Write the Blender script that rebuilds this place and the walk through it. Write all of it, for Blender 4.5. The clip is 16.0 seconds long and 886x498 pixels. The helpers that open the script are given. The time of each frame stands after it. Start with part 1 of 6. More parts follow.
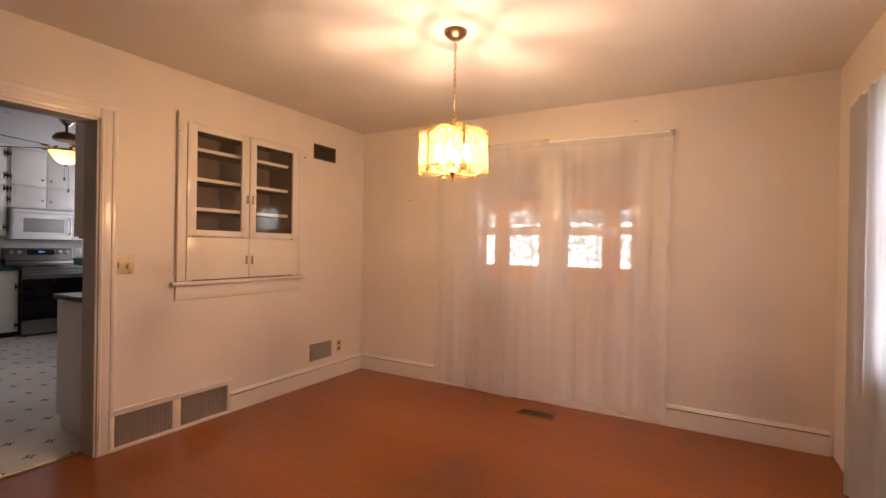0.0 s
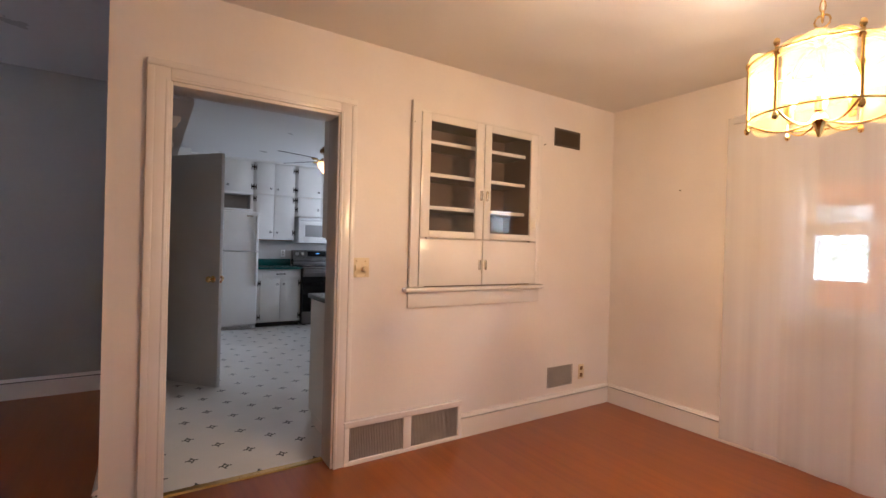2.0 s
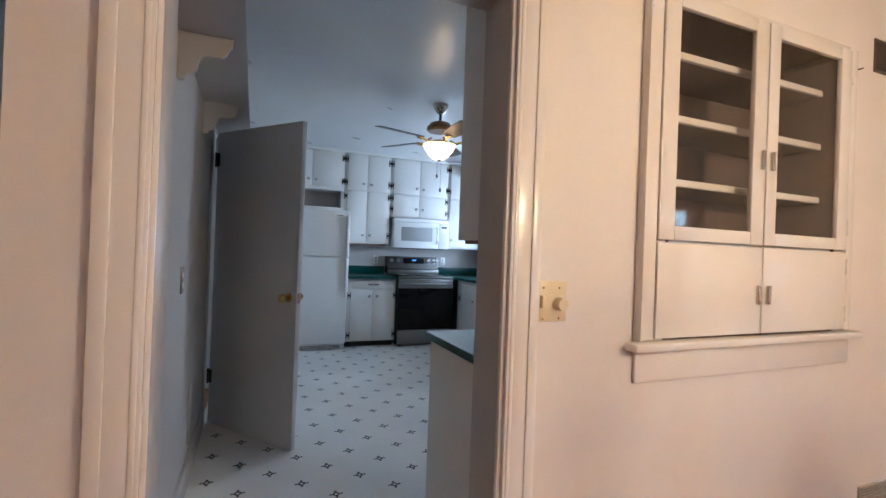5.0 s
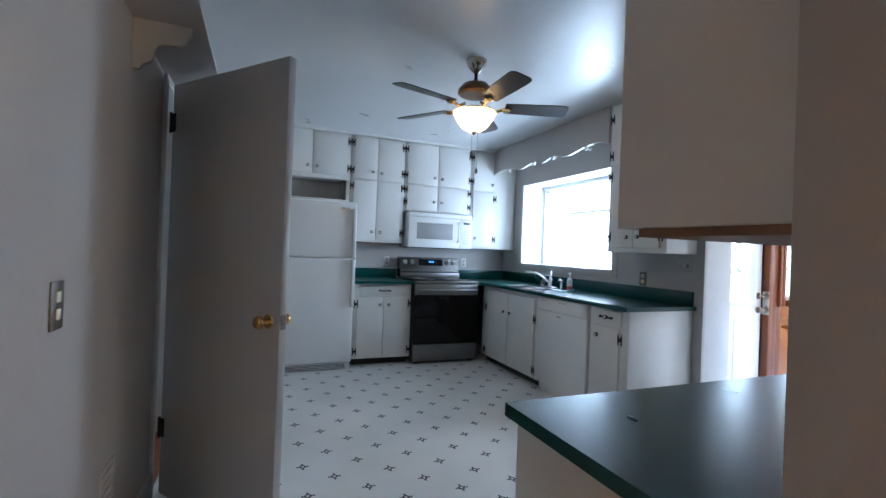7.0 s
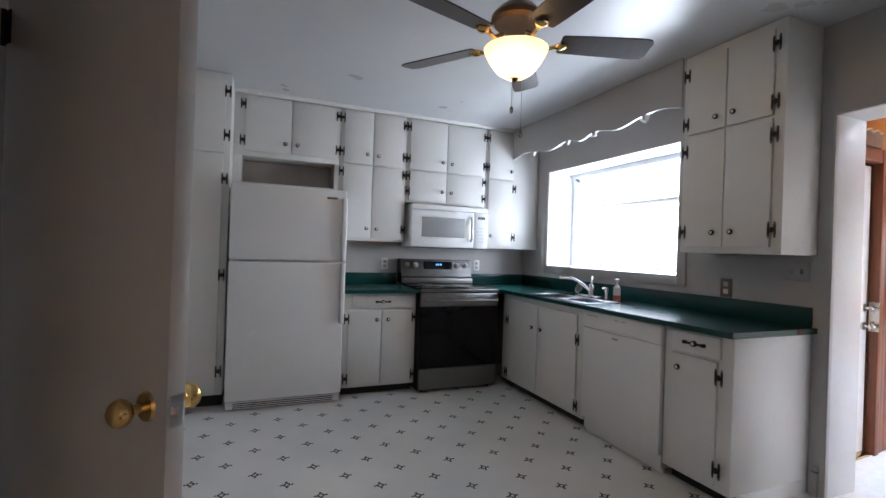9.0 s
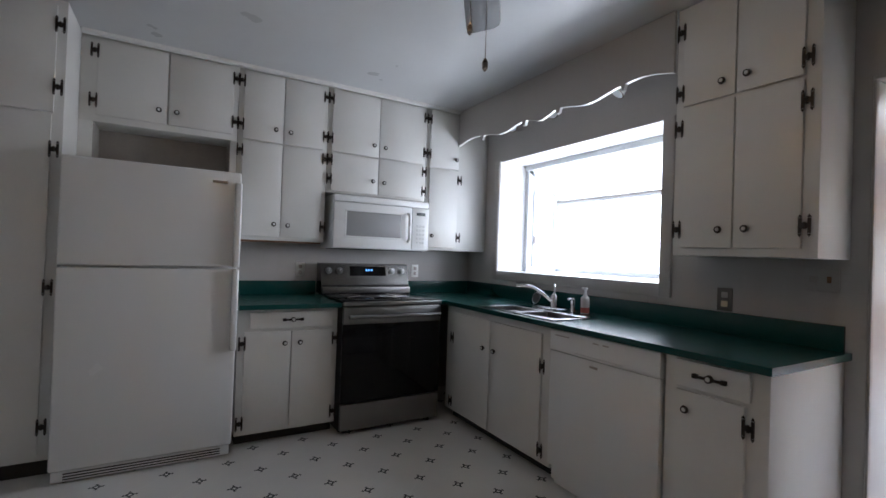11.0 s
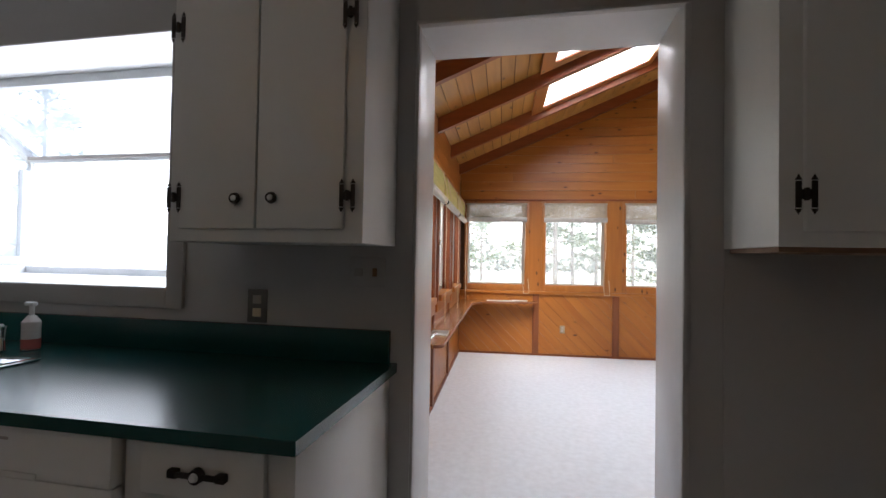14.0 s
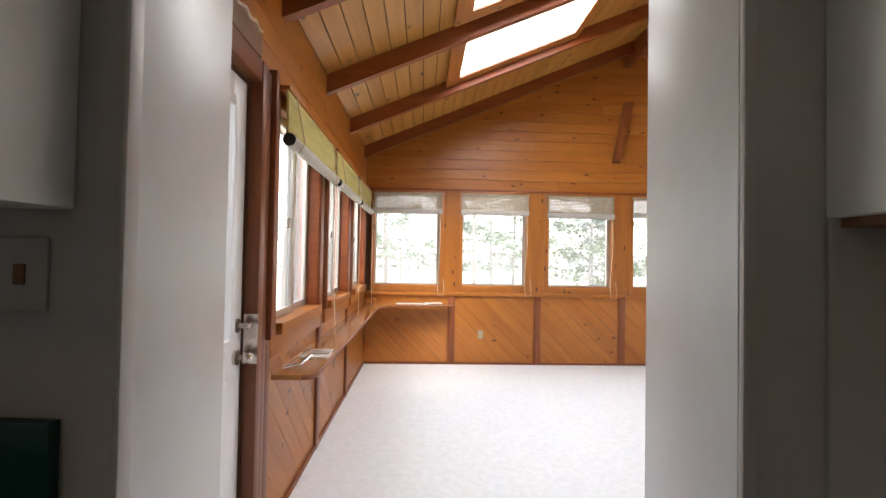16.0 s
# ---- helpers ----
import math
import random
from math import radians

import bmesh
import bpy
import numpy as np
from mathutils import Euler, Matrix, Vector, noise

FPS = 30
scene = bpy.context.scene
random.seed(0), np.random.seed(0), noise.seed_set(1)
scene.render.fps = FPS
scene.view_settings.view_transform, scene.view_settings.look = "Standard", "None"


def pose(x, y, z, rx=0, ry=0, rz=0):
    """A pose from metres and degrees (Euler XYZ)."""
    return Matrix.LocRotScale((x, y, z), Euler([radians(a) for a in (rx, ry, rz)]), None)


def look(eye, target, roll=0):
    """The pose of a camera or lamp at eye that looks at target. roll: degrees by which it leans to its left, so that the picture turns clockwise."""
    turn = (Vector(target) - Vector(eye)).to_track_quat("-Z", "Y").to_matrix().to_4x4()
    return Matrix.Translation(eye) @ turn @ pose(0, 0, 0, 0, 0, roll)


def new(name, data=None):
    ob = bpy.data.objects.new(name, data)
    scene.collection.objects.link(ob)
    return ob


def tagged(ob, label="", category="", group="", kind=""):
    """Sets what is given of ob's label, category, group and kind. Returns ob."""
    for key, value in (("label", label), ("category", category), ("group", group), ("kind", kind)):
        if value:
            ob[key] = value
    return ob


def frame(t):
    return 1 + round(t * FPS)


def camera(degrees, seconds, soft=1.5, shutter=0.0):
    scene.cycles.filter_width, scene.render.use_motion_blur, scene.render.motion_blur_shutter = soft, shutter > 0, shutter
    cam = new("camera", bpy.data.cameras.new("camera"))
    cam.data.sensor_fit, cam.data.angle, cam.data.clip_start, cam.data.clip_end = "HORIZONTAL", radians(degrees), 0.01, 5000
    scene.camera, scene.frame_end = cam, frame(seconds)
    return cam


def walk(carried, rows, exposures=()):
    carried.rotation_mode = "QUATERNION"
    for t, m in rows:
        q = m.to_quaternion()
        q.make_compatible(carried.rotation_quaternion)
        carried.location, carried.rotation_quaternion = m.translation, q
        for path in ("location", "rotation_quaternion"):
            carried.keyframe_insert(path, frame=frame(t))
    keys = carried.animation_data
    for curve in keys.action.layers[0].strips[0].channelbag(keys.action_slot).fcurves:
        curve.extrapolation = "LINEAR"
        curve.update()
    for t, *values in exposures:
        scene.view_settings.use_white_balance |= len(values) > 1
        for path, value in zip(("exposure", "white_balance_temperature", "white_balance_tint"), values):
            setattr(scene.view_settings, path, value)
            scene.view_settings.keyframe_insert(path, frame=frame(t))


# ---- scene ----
cam = camera(88.4, 16.0)
PATH = [
    (0, (3.048, -3.662, 1.257), (2.056, -1.925, 1.248), 1.0),
    (0.5, (3.011, -3.499, 1.248), (1.837, -1.88, 1.248), 1.0),
    (1, (2.882, -3.404, 1.226), (1.508, -1.951, 1.226), 1.3),
    (1.5, (2.652, -3.306, 1.239), (1.091, -2.057, 1.233), 1.5),
    (2, (2.437, -3.236, 1.238), (0.756, -2.152, 1.234), 1.5),
    (2.5, (2.179, -3.137, 1.244), (0.417, -2.19, 1.236), 1.6),
    (3, (1.977, -3.064, 1.238), (0.178, -2.19, 1.235), 1.7),
    (3.5, (1.739, -3.024, 1.244), (-0.078, -2.188, 1.24), 1.9),
    (4, (1.516, -3.009, 1.238), (-0.313, -2.201, 1.24), 2.0),
    (6.5, (0.335, -2.872, 1.250), (-1.548, -2.127, 1.255), 2.3),
    (7, (0.112, -2.818, 1.239), (-1.744, -2.073, 1.244), 2.2),
    (7.5, (-0.145, -2.77, 1.241), (-2.002, -2.027, 1.241), 2.2),
    (8, (-0.359, -2.724, 1.223), (-2.212, -1.973, 1.238), 2.2),
    (8.5, (-0.598, -2.665, 1.246), (-2.449, -1.908, 1.253), 2.0),
    (11, (-1.539, -2.237, 1.242), (-3.269, -1.234, 1.266), 2.0),
    (11.5, (-1.633, -2.137, 1.247), (-3.236, -0.941, 1.279), 1.9),
    (12, (-1.761, -2.003, 1.251), (-3.177, -0.591, 1.284), 1.8),
    (12.5, (-1.862, -1.862, 1.251), (-3.042, -0.248, 1.295), 1.7),
    (13, (-1.896, -1.702, 1.243), (-2.8, 0.081, 1.28), 1.5),
    (13.5, (-1.905, -1.473, 1.248), (-2.514, 0.432, 1.285), 1.3),
    (14, (-1.89, -1.262, 1.242), (-2.269, 0.701, 1.282), 1.0),
    (14.5, (-1.868, -1.018, 1.247), (-2.075, 0.97, 1.285), 1.0),
    (15, (-1.859, -0.809, 1.227), (-1.958, 1.188, 1.271), 0.9),
    (15.5, (-1.836, -0.606, 1.236), (-1.891, 1.393, 1.273), 1.3),
    (16, (-1.826, -0.402, 1.221), (-1.863, 1.597, 1.262), 1.0),
]
EXPOSURES = [(0.0, 3.54, 6800, 23), (1.5, 3.76, 5980, 16), (2.5, 4.15, 5450, 12), (4.0, 4.24, 4950, 7), (6.5, 4.22, 4950, 2), (8.5, 4.12, 5750, 10), (11.0, 3.5, 6050, 12), (12.0, 3.38, 6150, 12), (13.5, 2.78, 6300, 13), (14.0, 2.76, 6400, 13), (14.5, 2.95, 6700, 13), (16.0, 3.1, 6750, 11)]
walk(cam, [(t, look(eye, target, roll)) for t, eye, target, roll in PATH], EXPOSURES)

# ---- world, sun, exposure ----
sky_world = bpy.data.worlds.new("overcast_sky")
scene.world = sky_world
sky_world.use_nodes = True
wn = sky_world.node_tree.nodes
sky = wn.new("ShaderNodeTexSky")
sky.sky_type, sky.sun_disc = 'NISHITA', False
sky.sun_elevation, sky.sun_rotation = radians(48), radians(200)
sky.air_density, sky.dust_density, sky.ozone_density = 1.0, 1.5, 1.0
veil = wn.new("ShaderNodeHueSaturation")
veil.inputs["Saturation"].default_value = 0.36
sky_world.node_tree.links.new(sky.outputs[0], veil.inputs["Color"])
wn["Background"].inputs["Strength"].default_value = 0.15
sky_world.node_tree.links.new(veil.outputs[0], wn["Background"].inputs["Color"])
sun_data = bpy.data.lights.new("sun", 'SUN')
sun_data.energy, sun_data.angle, sun_data.color = 1.0, radians(25), (1.0, 0.96, 0.9)
sun = new("sun", sun_data)
sun.matrix_world = look((0, 0, 20), (0 + 0.342 * -9, -9 * -0.94, 10))


def lamp_point(name, place, power, colour, radius):
    d = bpy.data.lights.new(name, 'POINT')
    d.energy, d.color, d.shadow_soft_size = power, colour, radius
    o = new(name, d)
    o.location = place
    return o


def lamp_area(name, eye, target, sx, sy, power, colour):
    d = bpy.data.lights.new(name, 'AREA')
    d.shape, d.size, d.size_y, d.energy, d.color = 'RECTANGLE', sx, sy, power, colour
    o = new(name, d)
    o.matrix_world = look(eye, target)
    return o


WARM = (1.0, 0.705, 0.465)
for k in range(6):
    a = 2 * math.pi * (k + 0.5) / 6 + 0.26
    lamp_point("chandelier_bulb_light", (1.89 + 0.085 * math.cos(a), -1.54 + 0.085 * math.sin(a), 1.753), 0.78, WARM, 0.006)
lamp_point("fan_light", (-2.633, -1.527, 2.105), 0.17, (1.0, 0.66, 0.36), 0.05)

# area lamp added outside the garden window to strengthen the daylight there
lamp_area("garden_window_daylight", (-3.99, 0.935, 1.44), (-3.99, 0.0, 1.44), 1.44, 0.60, 2.4, (0.95, 0.97, 1.0))

# the sunroom is turned about its far west corner to fit the camera's view
SKEW = Matrix.Translation((-2.915, 5.36, 0)) @ Matrix.Rotation(radians(3.5), 4, 'Z') @ Matrix.Translation((2.86, -5.355, 0))
# Area lamps added over the skylights to brighten the sunroom.
for y, wide in ((2.35, 0.66), (3.475, 0.77)):
    p = Vector((-1.255, y, 3.243))
    lamp_area("skylight_daylight", SKEW @ p, SKEW @ (p + Vector((0.427, 0, -1))), wide, 1.205, 2.7, (0.97, 0.985, 1.0))


# ---- materials ----
def shader(name):
    m = bpy.data.materials.new(name)
    m.use_nodes = True
    return m, m.node_tree.nodes, m.node_tree.links, m.node_tree.nodes["Principled BSDF"]


def ramp(n, stops):
    r = n.new("ShaderNodeValToRGB")
    e = r.color_ramp.elements
    e[0].position, e[0].color = stops[0][0], (*stops[0][1], 1)
    e[1].position, e[1].color = stops[-1][0], (*stops[-1][1], 1)
    for p, c in stops[1:-1]:
        x = e.new(p)
        x.color = (*c, 1)
    return r


def tint(c, k):
    return tuple(min(1.0, max(0.0, v * k)) for v in c)


def paint(name, colour, rough=0.5, metal=0.0, var=0.06, coarse=1.3, fine=60.0, bump=0.02, coat=0.0, wear=0.07):
    """Paint, plastic or metal with slow blotches, fine grain and a little relief."""
    m, n, l, p = shader(name)
    pos = n.new("ShaderNodeNewGeometry")
    a, b = n.new("ShaderNodeTexNoise"), n.new("ShaderNodeTexNoise")
    a.inputs["Scale"].default_value, b.inputs["Scale"].default_value = coarse, fine
    a.inputs["Detail"].default_value, b.inputs["Detail"].default_value = 5, 3
    l.new(pos.outputs["Position"], a.inputs["Vector"])
    l.new(pos.outputs["Position"], b.inputs["Vector"])
    mix = n.new("ShaderNodeMath")
    mix.operation = 'MULTIPLY_ADD'
    mix.inputs[1].default_value = 0.25
    l.new(b.outputs["Fac"], mix.inputs[0])
    l.new(a.outputs["Fac"], mix.inputs[2])
    r = ramp(n, [(0.35, tint(colour, 1 - var)), (0.9, tint(colour, 1 + var))])
    l.new(mix.outputs[0], r.inputs[0])
    l.new(r.outputs[0], p.inputs["Base Color"])
    rr = n.new("ShaderNodeMapRange")
    rr.inputs[3].default_value, rr.inputs[4].default_value = max(0.02, rough - wear), min(1, rough + wear)
    l.new(a.outputs["Fac"], rr.inputs[0])
    l.new(rr.outputs[0], p.inputs["Roughness"])
    p.inputs["Metallic"].default_value = metal
    p.inputs["Coat Weight"].default_value = coat
    if bump:
        bp = n.new("ShaderNodeBump")
        bp.inputs["Strength"].default_value, bp.inputs["Distance"].default_value = bump * 10, 0.002
        l.new(mix.outputs[0], bp.inputs["Height"])
        l.new(bp.outputs[0], p.inputs["Normal"])
    return m


def timber(name, dark, light, stretch, rough=0.4, knots=0.0, width=26.0, turn=0.0, coat=0.0):
    """Wood whose grain runs along the axis with the small stretch value; turn: degrees about the y axis."""
    m, n, l, p = shader(name)
    pos, info = n.new("ShaderNodeNewGeometry"), n.new("ShaderNodeObjectInfo")
    mp = n.new("ShaderNodeMapping")
    mp.inputs["Scale"].default_value = stretch
    if turn:
        rot = n.new("ShaderNodeMapping")
        rot.inputs["Rotation"].default_value = [radians(v) for v in turn]
        l.new(pos.outputs["Position"], rot.inputs["Vector"])
        l.new(rot.outputs[0], mp.inputs["Vector"])
    else:
        l.new(pos.outputs["Position"], mp.inputs["Vector"])
    add = n.new("ShaderNodeVectorMath")
    add.operation = 'ADD'
    rnd = n.new("ShaderNodeMath")
    rnd.operation = 'ADD'
    l.new(info.outputs["Random"], rnd.inputs[0])
    l.new(pos.outputs["Random Per Island"], rnd.inputs[1])
    sc = n.new("ShaderNodeMath")
    sc.operation = 'MULTIPLY'
    sc.inputs[1].default_value = 37.0
    l.new(rnd.outputs[0], sc.inputs[0])
    l.new(mp.outputs[0], add.inputs[0])
    l.new(sc.outputs[0], add.inputs[1])
    g = n.new("ShaderNodeTexNoise")
    g.inputs["Scale"].default_value, g.inputs["Detail"].default_value, g.inputs["Distortion"].default_value = width, 6, 0.6
    l.new(add.outputs[0], g.inputs["Vector"])
    w = n.new("ShaderNodeTexNoise")
    w.inputs["Scale"].default_value = 2.2
    l.new(add.outputs[0], w.inputs["Vector"])
    f = n.new("ShaderNodeMath")
    f.operation = 'MULTIPLY_ADD'
    f.inputs[1].default_value = 0.55
    l.new(g.outputs["Fac"], f.inputs[0])
    half = n.new("ShaderNodeMath")
    half.operation = 'MULTIPLY_ADD'
    half.inputs[1].default_value, half.inputs[2].default_value = 0.30, 0.0
    l.new(w.outputs["Fac"], half.inputs[0])
    isl = n.new("ShaderNodeMath")
    isl.operation = 'MULTIPLY_ADD'
    isl.inputs[1].default_value = 0.12
    l.new(rnd.outputs[0], isl.inputs[0])
    l.new(half.outputs[0], isl.inputs[2])
    l.new(isl.outputs[0], f.inputs[2])
    r = ramp(n, [(0.3, dark), (0.55, tuple((a + b) / 2 for a, b in zip(dark, light))), (0.8, light)])
    l.new(f.outputs[0], r.inputs[0])
    out = r.outputs[0]
    if knots:
        v = n.new("ShaderNodeTexVoronoi")
        v.inputs["Scale"].default_value = knots
        sq = n.new("ShaderNodeMapping")
        sq.inputs["Scale"].default_value = [0.45 if s < 0.5 else 1.0 for s in stretch]
        l.new(pos.outputs["Position"], sq.inputs["Vector"])
        l.new(sq.outputs[0], v.inputs["Vector"])
        k = ramp(n, [(0.07, (1, 1, 1)), (0.15, (0, 0, 0))])
        l.new(v.outputs["Distance"], k.inputs[0])
        mx = n.new("ShaderNodeMix")
        mx.data_type = 'RGBA'
        l.new(k.outputs[0], mx.inputs[0])
        l.new(out, mx.inputs[6])
        mx.inputs[7].default_value = (*tint(dark, 0.30), 1)
        out = mx.outputs[2]
    l.new(out, p.inputs["Base Color"])
    p.inputs["Roughness"].default_value, p.inputs["Coat Weight"].default_value = rough, coat
    p.inputs["Coat Roughness"].default_value = 0.15
    bp = n.new("ShaderNodeBump")
    bp.inputs["Strength"].default_value, bp.inputs["Distance"].default_value = 0.15, 0.002
    l.new(g.outputs["Fac"], bp.inputs["Height"])
    l.new(bp.outputs[0], p.inputs["Normal"])
    return m


def pane_material(name, tone=(1, 1, 1), rough=0.0):
    m, n, l, p = shader(name)
    n.remove(p)
    tr, gl, mx, lw = n.new("ShaderNodeBsdfTransparent"), n.new("ShaderNodeBsdfGlossy"), n.new("ShaderNodeMixShader"), n.new("ShaderNodeLayerWeight")
    pw, fr = n.new("ShaderNodeMath"), n.new("ShaderNodeMath")
    pw.operation, fr.operation = 'POWER', 'MULTIPLY_ADD'
    pw.inputs[1].default_value, fr.inputs[1].default_value, fr.inputs[2].default_value = 5.0, 0.9, 0.03
    lw.inputs[0].default_value = 0.5
    l.new(lw.outputs["Facing"], pw.inputs[0])
    l.new(pw.outputs[0], fr.inputs[0])
    tr.inputs[0].default_value = (*tone, 1)
    gl.inputs["Roughness"].default_value = rough
    l.new(fr.outputs[0], mx.inputs[0])
    l.new(tr.outputs[0], mx.inputs[1])
    l.new(gl.outputs[0], mx.inputs[2])
    l.new(mx.outputs[0], n["Material Output"].inputs[0])
    return m


def sheer_material(name, colour, clear, through_share=0.5, vary=0.08, scale=9, upright=0.05):
    m, n, l, p = shader(name)
    n.remove(p)
    tr, df, tl = n.new("ShaderNodeBsdfTransparent"), n.new("ShaderNodeBsdfDiffuse"), n.new("ShaderNodeBsdfTranslucent")
    m1, m2 = n.new("ShaderNodeMixShader"), n.new("ShaderNodeMixShader")
    df.inputs[0].default_value = tl.inputs[0].default_value = (*colour, 1)
    pos = n.new("ShaderNodeNewGeometry")
    w = n.new("ShaderNodeTexNoise")
    w.inputs["Scale"].default_value, w.inputs["Detail"].default_value = scale, 4
    mp = n.new("ShaderNodeMapping")
    mp.inputs["Scale"].default_value = (1, 1, upright)
    l.new(pos.outputs["Position"], mp.inputs["Vector"])
    l.new(mp.outputs[0], w.inputs["Vector"])
    mr = n.new("ShaderNodeMapRange")
    mr.inputs[3].default_value, mr.inputs[4].default_value = max(0, clear - vary), clear + vary
    l.new(w.outputs["Fac"], mr.inputs[0])
    m1.inputs[0].default_value = through_share
    l.new(df.outputs[0], m1.inputs[1])
    l.new(tl.outputs[0], m1.inputs[2])
    l.new(mr.outputs[0], m2.inputs[0])
    l.new(m1.outputs[0], m2.inputs[1])
    l.new(tr.outputs[0], m2.inputs[2])
    l.new(m2.outputs[0], n["Material Output"].inputs[0])
    return m


def glow(name, colour, power):
    m, n, l, p = shader(name)
    p.inputs["Base Color"].default_value = (*colour, 1)
    p.inputs["Emission Color"].default_value = (*colour, 1)
    p.inputs["Emission Strength"].default_value = power
    return m


def milk_glass(name, colour, clear=0.0):
    """Frosted lamp glass that lets the bulb's light through and scatters it; clear: its see-through share."""
    m, n, l, p = shader(name)
    n.remove(p)
    tl, df, mx = n.new("ShaderNodeBsdfTranslucent"), n.new("ShaderNodeBsdfPrincipled"), n.new("ShaderNodeMixShader")
    tl.inputs[0].default_value = (*colour, 1)
    df.inputs["Base Color"].default_value = (*colour, 1)
    df.inputs["Roughness"].default_value = 0.15
    mx.inputs[0].default_value = 0.3
    l.new(tl.outputs[0], mx.inputs[1])
    l.new(df.outputs[0], mx.inputs[2])
    tr, m2 = n.new("ShaderNodeBsdfTransparent"), n.new("ShaderNodeMixShader")
    tr.inputs[0].default_value = (1.0, 0.95, 0.8, 1)
    m2.inputs[0].default_value = clear
    l.new(mx.outputs[0], m2.inputs[1])
    l.new(tr.outputs[0], m2.inputs[2])
    l.new(m2.outputs[0], n["Material Output"].inputs[0])
    return m


def vinyl_floor(name, x0, y0, px, py):
    """Off-white sheet vinyl with a small dark hollow-diamond motif on a staggered grid."""
    m, n, l, p = shader(name)
    pos, sep = n.new("ShaderNodeNewGeometry"), n.new("ShaderNodeSeparateXYZ")
    l.new(pos.outputs["Position"], sep.inputs[0])

    def op(kind, a, b=None, c=None):
        q = n.new("ShaderNodeMath")
        q.operation = kind
        for i, v in enumerate((a, b, c)):
            if v is None:
                continue
            if isinstance(v, (int, float)):
                q.inputs[i].default_value = v
            else:
                l.new(v, q.inputs[i])
        return q.outputs[0]

    def cell(axis, origin, pitch, shift):
        u = op('DIVIDE', op('SUBTRACT', sep.outputs[axis], origin), pitch)
        f = op('FRACT', op('ADD', u, shift + 0.5 + 100))
        return op('ABSOLUTE', op('MULTIPLY', op('SUBTRACT', f, 0.5), pitch))

    def band(v, lo, hi):
        return op('MULTIPLY', op('GREATER_THAN', v, lo), op('LESS_THAN', v, hi))

    marks = None
    for shift in (0.0, 0.5):
        u, v = cell(0, x0, px, shift), cell(1, y0, py, shift)
        ring = band(op('ADD', u, v), 0.0105, 0.0255)
        far_arm, near_arm = op('MAXIMUM', u, v), op('MINIMUM', u, v)
        leaf = op('LESS_THAN', op('ADD', op('MULTIPLY', op('ABSOLUTE', op('SUBTRACT', far_arm, 0.028)), 1.1), near_arm), 0.0090)
        k = op('MAXIMUM', ring, leaf)
        marks = k if marks is None else op('MAXIMUM', marks, k)
    # faint embossed lines that join the motifs
    s = op('ADD', op('DIVIDE', op('SUBTRACT', sep.outputs[0], x0), px), op('DIVIDE', op('SUBTRACT', sep.outputs[1], y0), py))
    e = op('ABSOLUTE', op('SUBTRACT', op('FRACT', op('ADD', s, 100.5)), 0.5))
    line = op('MULTIPLY', op('LESS_THAN', e, 0.012), 0.25)
    a = n.new("ShaderNodeTexNoise")
    a.inputs["Scale"].default_value, a.inputs["Detail"].default_value = 1.6, 6
    l.new(pos.outputs["Position"], a.inputs["Vector"])
    b = n.new("ShaderNodeTexNoise")
    b.inputs["Scale"].default_value = 180
    l.new(pos.outputs["Position"], b.inputs["Vector"])
    base = ramp(n, [(0.3, (0.64, 0.625, 0.59)), (0.75, (0.79, 0.775, 0.74))])
    l.new(op('MULTIPLY_ADD', b.outputs["Fac"], 0.12, a.outputs["Fac"]), base.inputs[0])
    m1, m2 = n.new("ShaderNodeMix"), n.new("ShaderNodeMix")
    m1.data_type = m2.data_type = 'RGBA'
    l.new(line, m1.inputs[0])
    l.new(base.outputs[0], m1.inputs[6])
    m1.inputs[7].default_value = (0.82, 0.81, 0.78, 1)
    l.new(marks, m2.inputs[0])
    l.new(m1.outputs[2], m2.inputs[6])
    m2.inputs[7].default_value = (0.025, 0.03, 0.03, 1)
    l.new(m2.outputs[2], p.inputs["Base Color"])
    p.inputs["Roughness"].default_value = 0.38
    bp = n.new("ShaderNodeBump")
    bp.inputs["Strength"].default_value, bp.inputs["Distance"].default_value = 0.2, 0.001
    l.new(b.outputs["Fac"], bp.inputs["Height"])
    l.new(bp.outputs[0], p.inputs["Normal"])
    return m


DINING_WALL = paint("cream_wall_paint", (0.75, 0.69, 0.65), 0.45, var=0.05, coarse=2.0, fine=45, bump=0.03)
DINING_CEIL = paint("dining_ceiling_paint", (0.72, 0.69, 0.65), 0.6, var=0.04, fine=40, bump=0.04)
TRIM = paint("gloss_trim_paint", (0.77, 0.72, 0.68), 0.22, var=0.04, fine=25, bump=0.015)
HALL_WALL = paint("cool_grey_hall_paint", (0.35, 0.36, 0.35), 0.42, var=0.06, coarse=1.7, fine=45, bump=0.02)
# Off-white, a tone darker than the vinyl frames.
JAMB = paint("off_white_jamb_paint", (0.60, 0.59, 0.58), 0.35, var=0.08, coarse=3.0, fine=30, bump=0.03)
NOOK_SHADE = paint("nook_shade_paint", (0.36, 0.33, 0.30), 0.6, var=0.15, coarse=5)
# Brushed steel darkened for the dim room that the backguard mirrors.
RANGE_STEEL = paint("steel_toned_for_dark_reflection", (0.19, 0.185, 0.18), 0.24, metal=1.0, var=0.08, coarse=4, fine=140, bump=0.004)
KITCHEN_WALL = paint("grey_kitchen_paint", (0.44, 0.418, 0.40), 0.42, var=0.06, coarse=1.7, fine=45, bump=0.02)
KITCHEN_CEIL = paint("glossy_kitchen_ceiling", (0.57, 0.575, 0.58), 0.30, var=0.04, coarse=2.2, fine=30, bump=0.08)
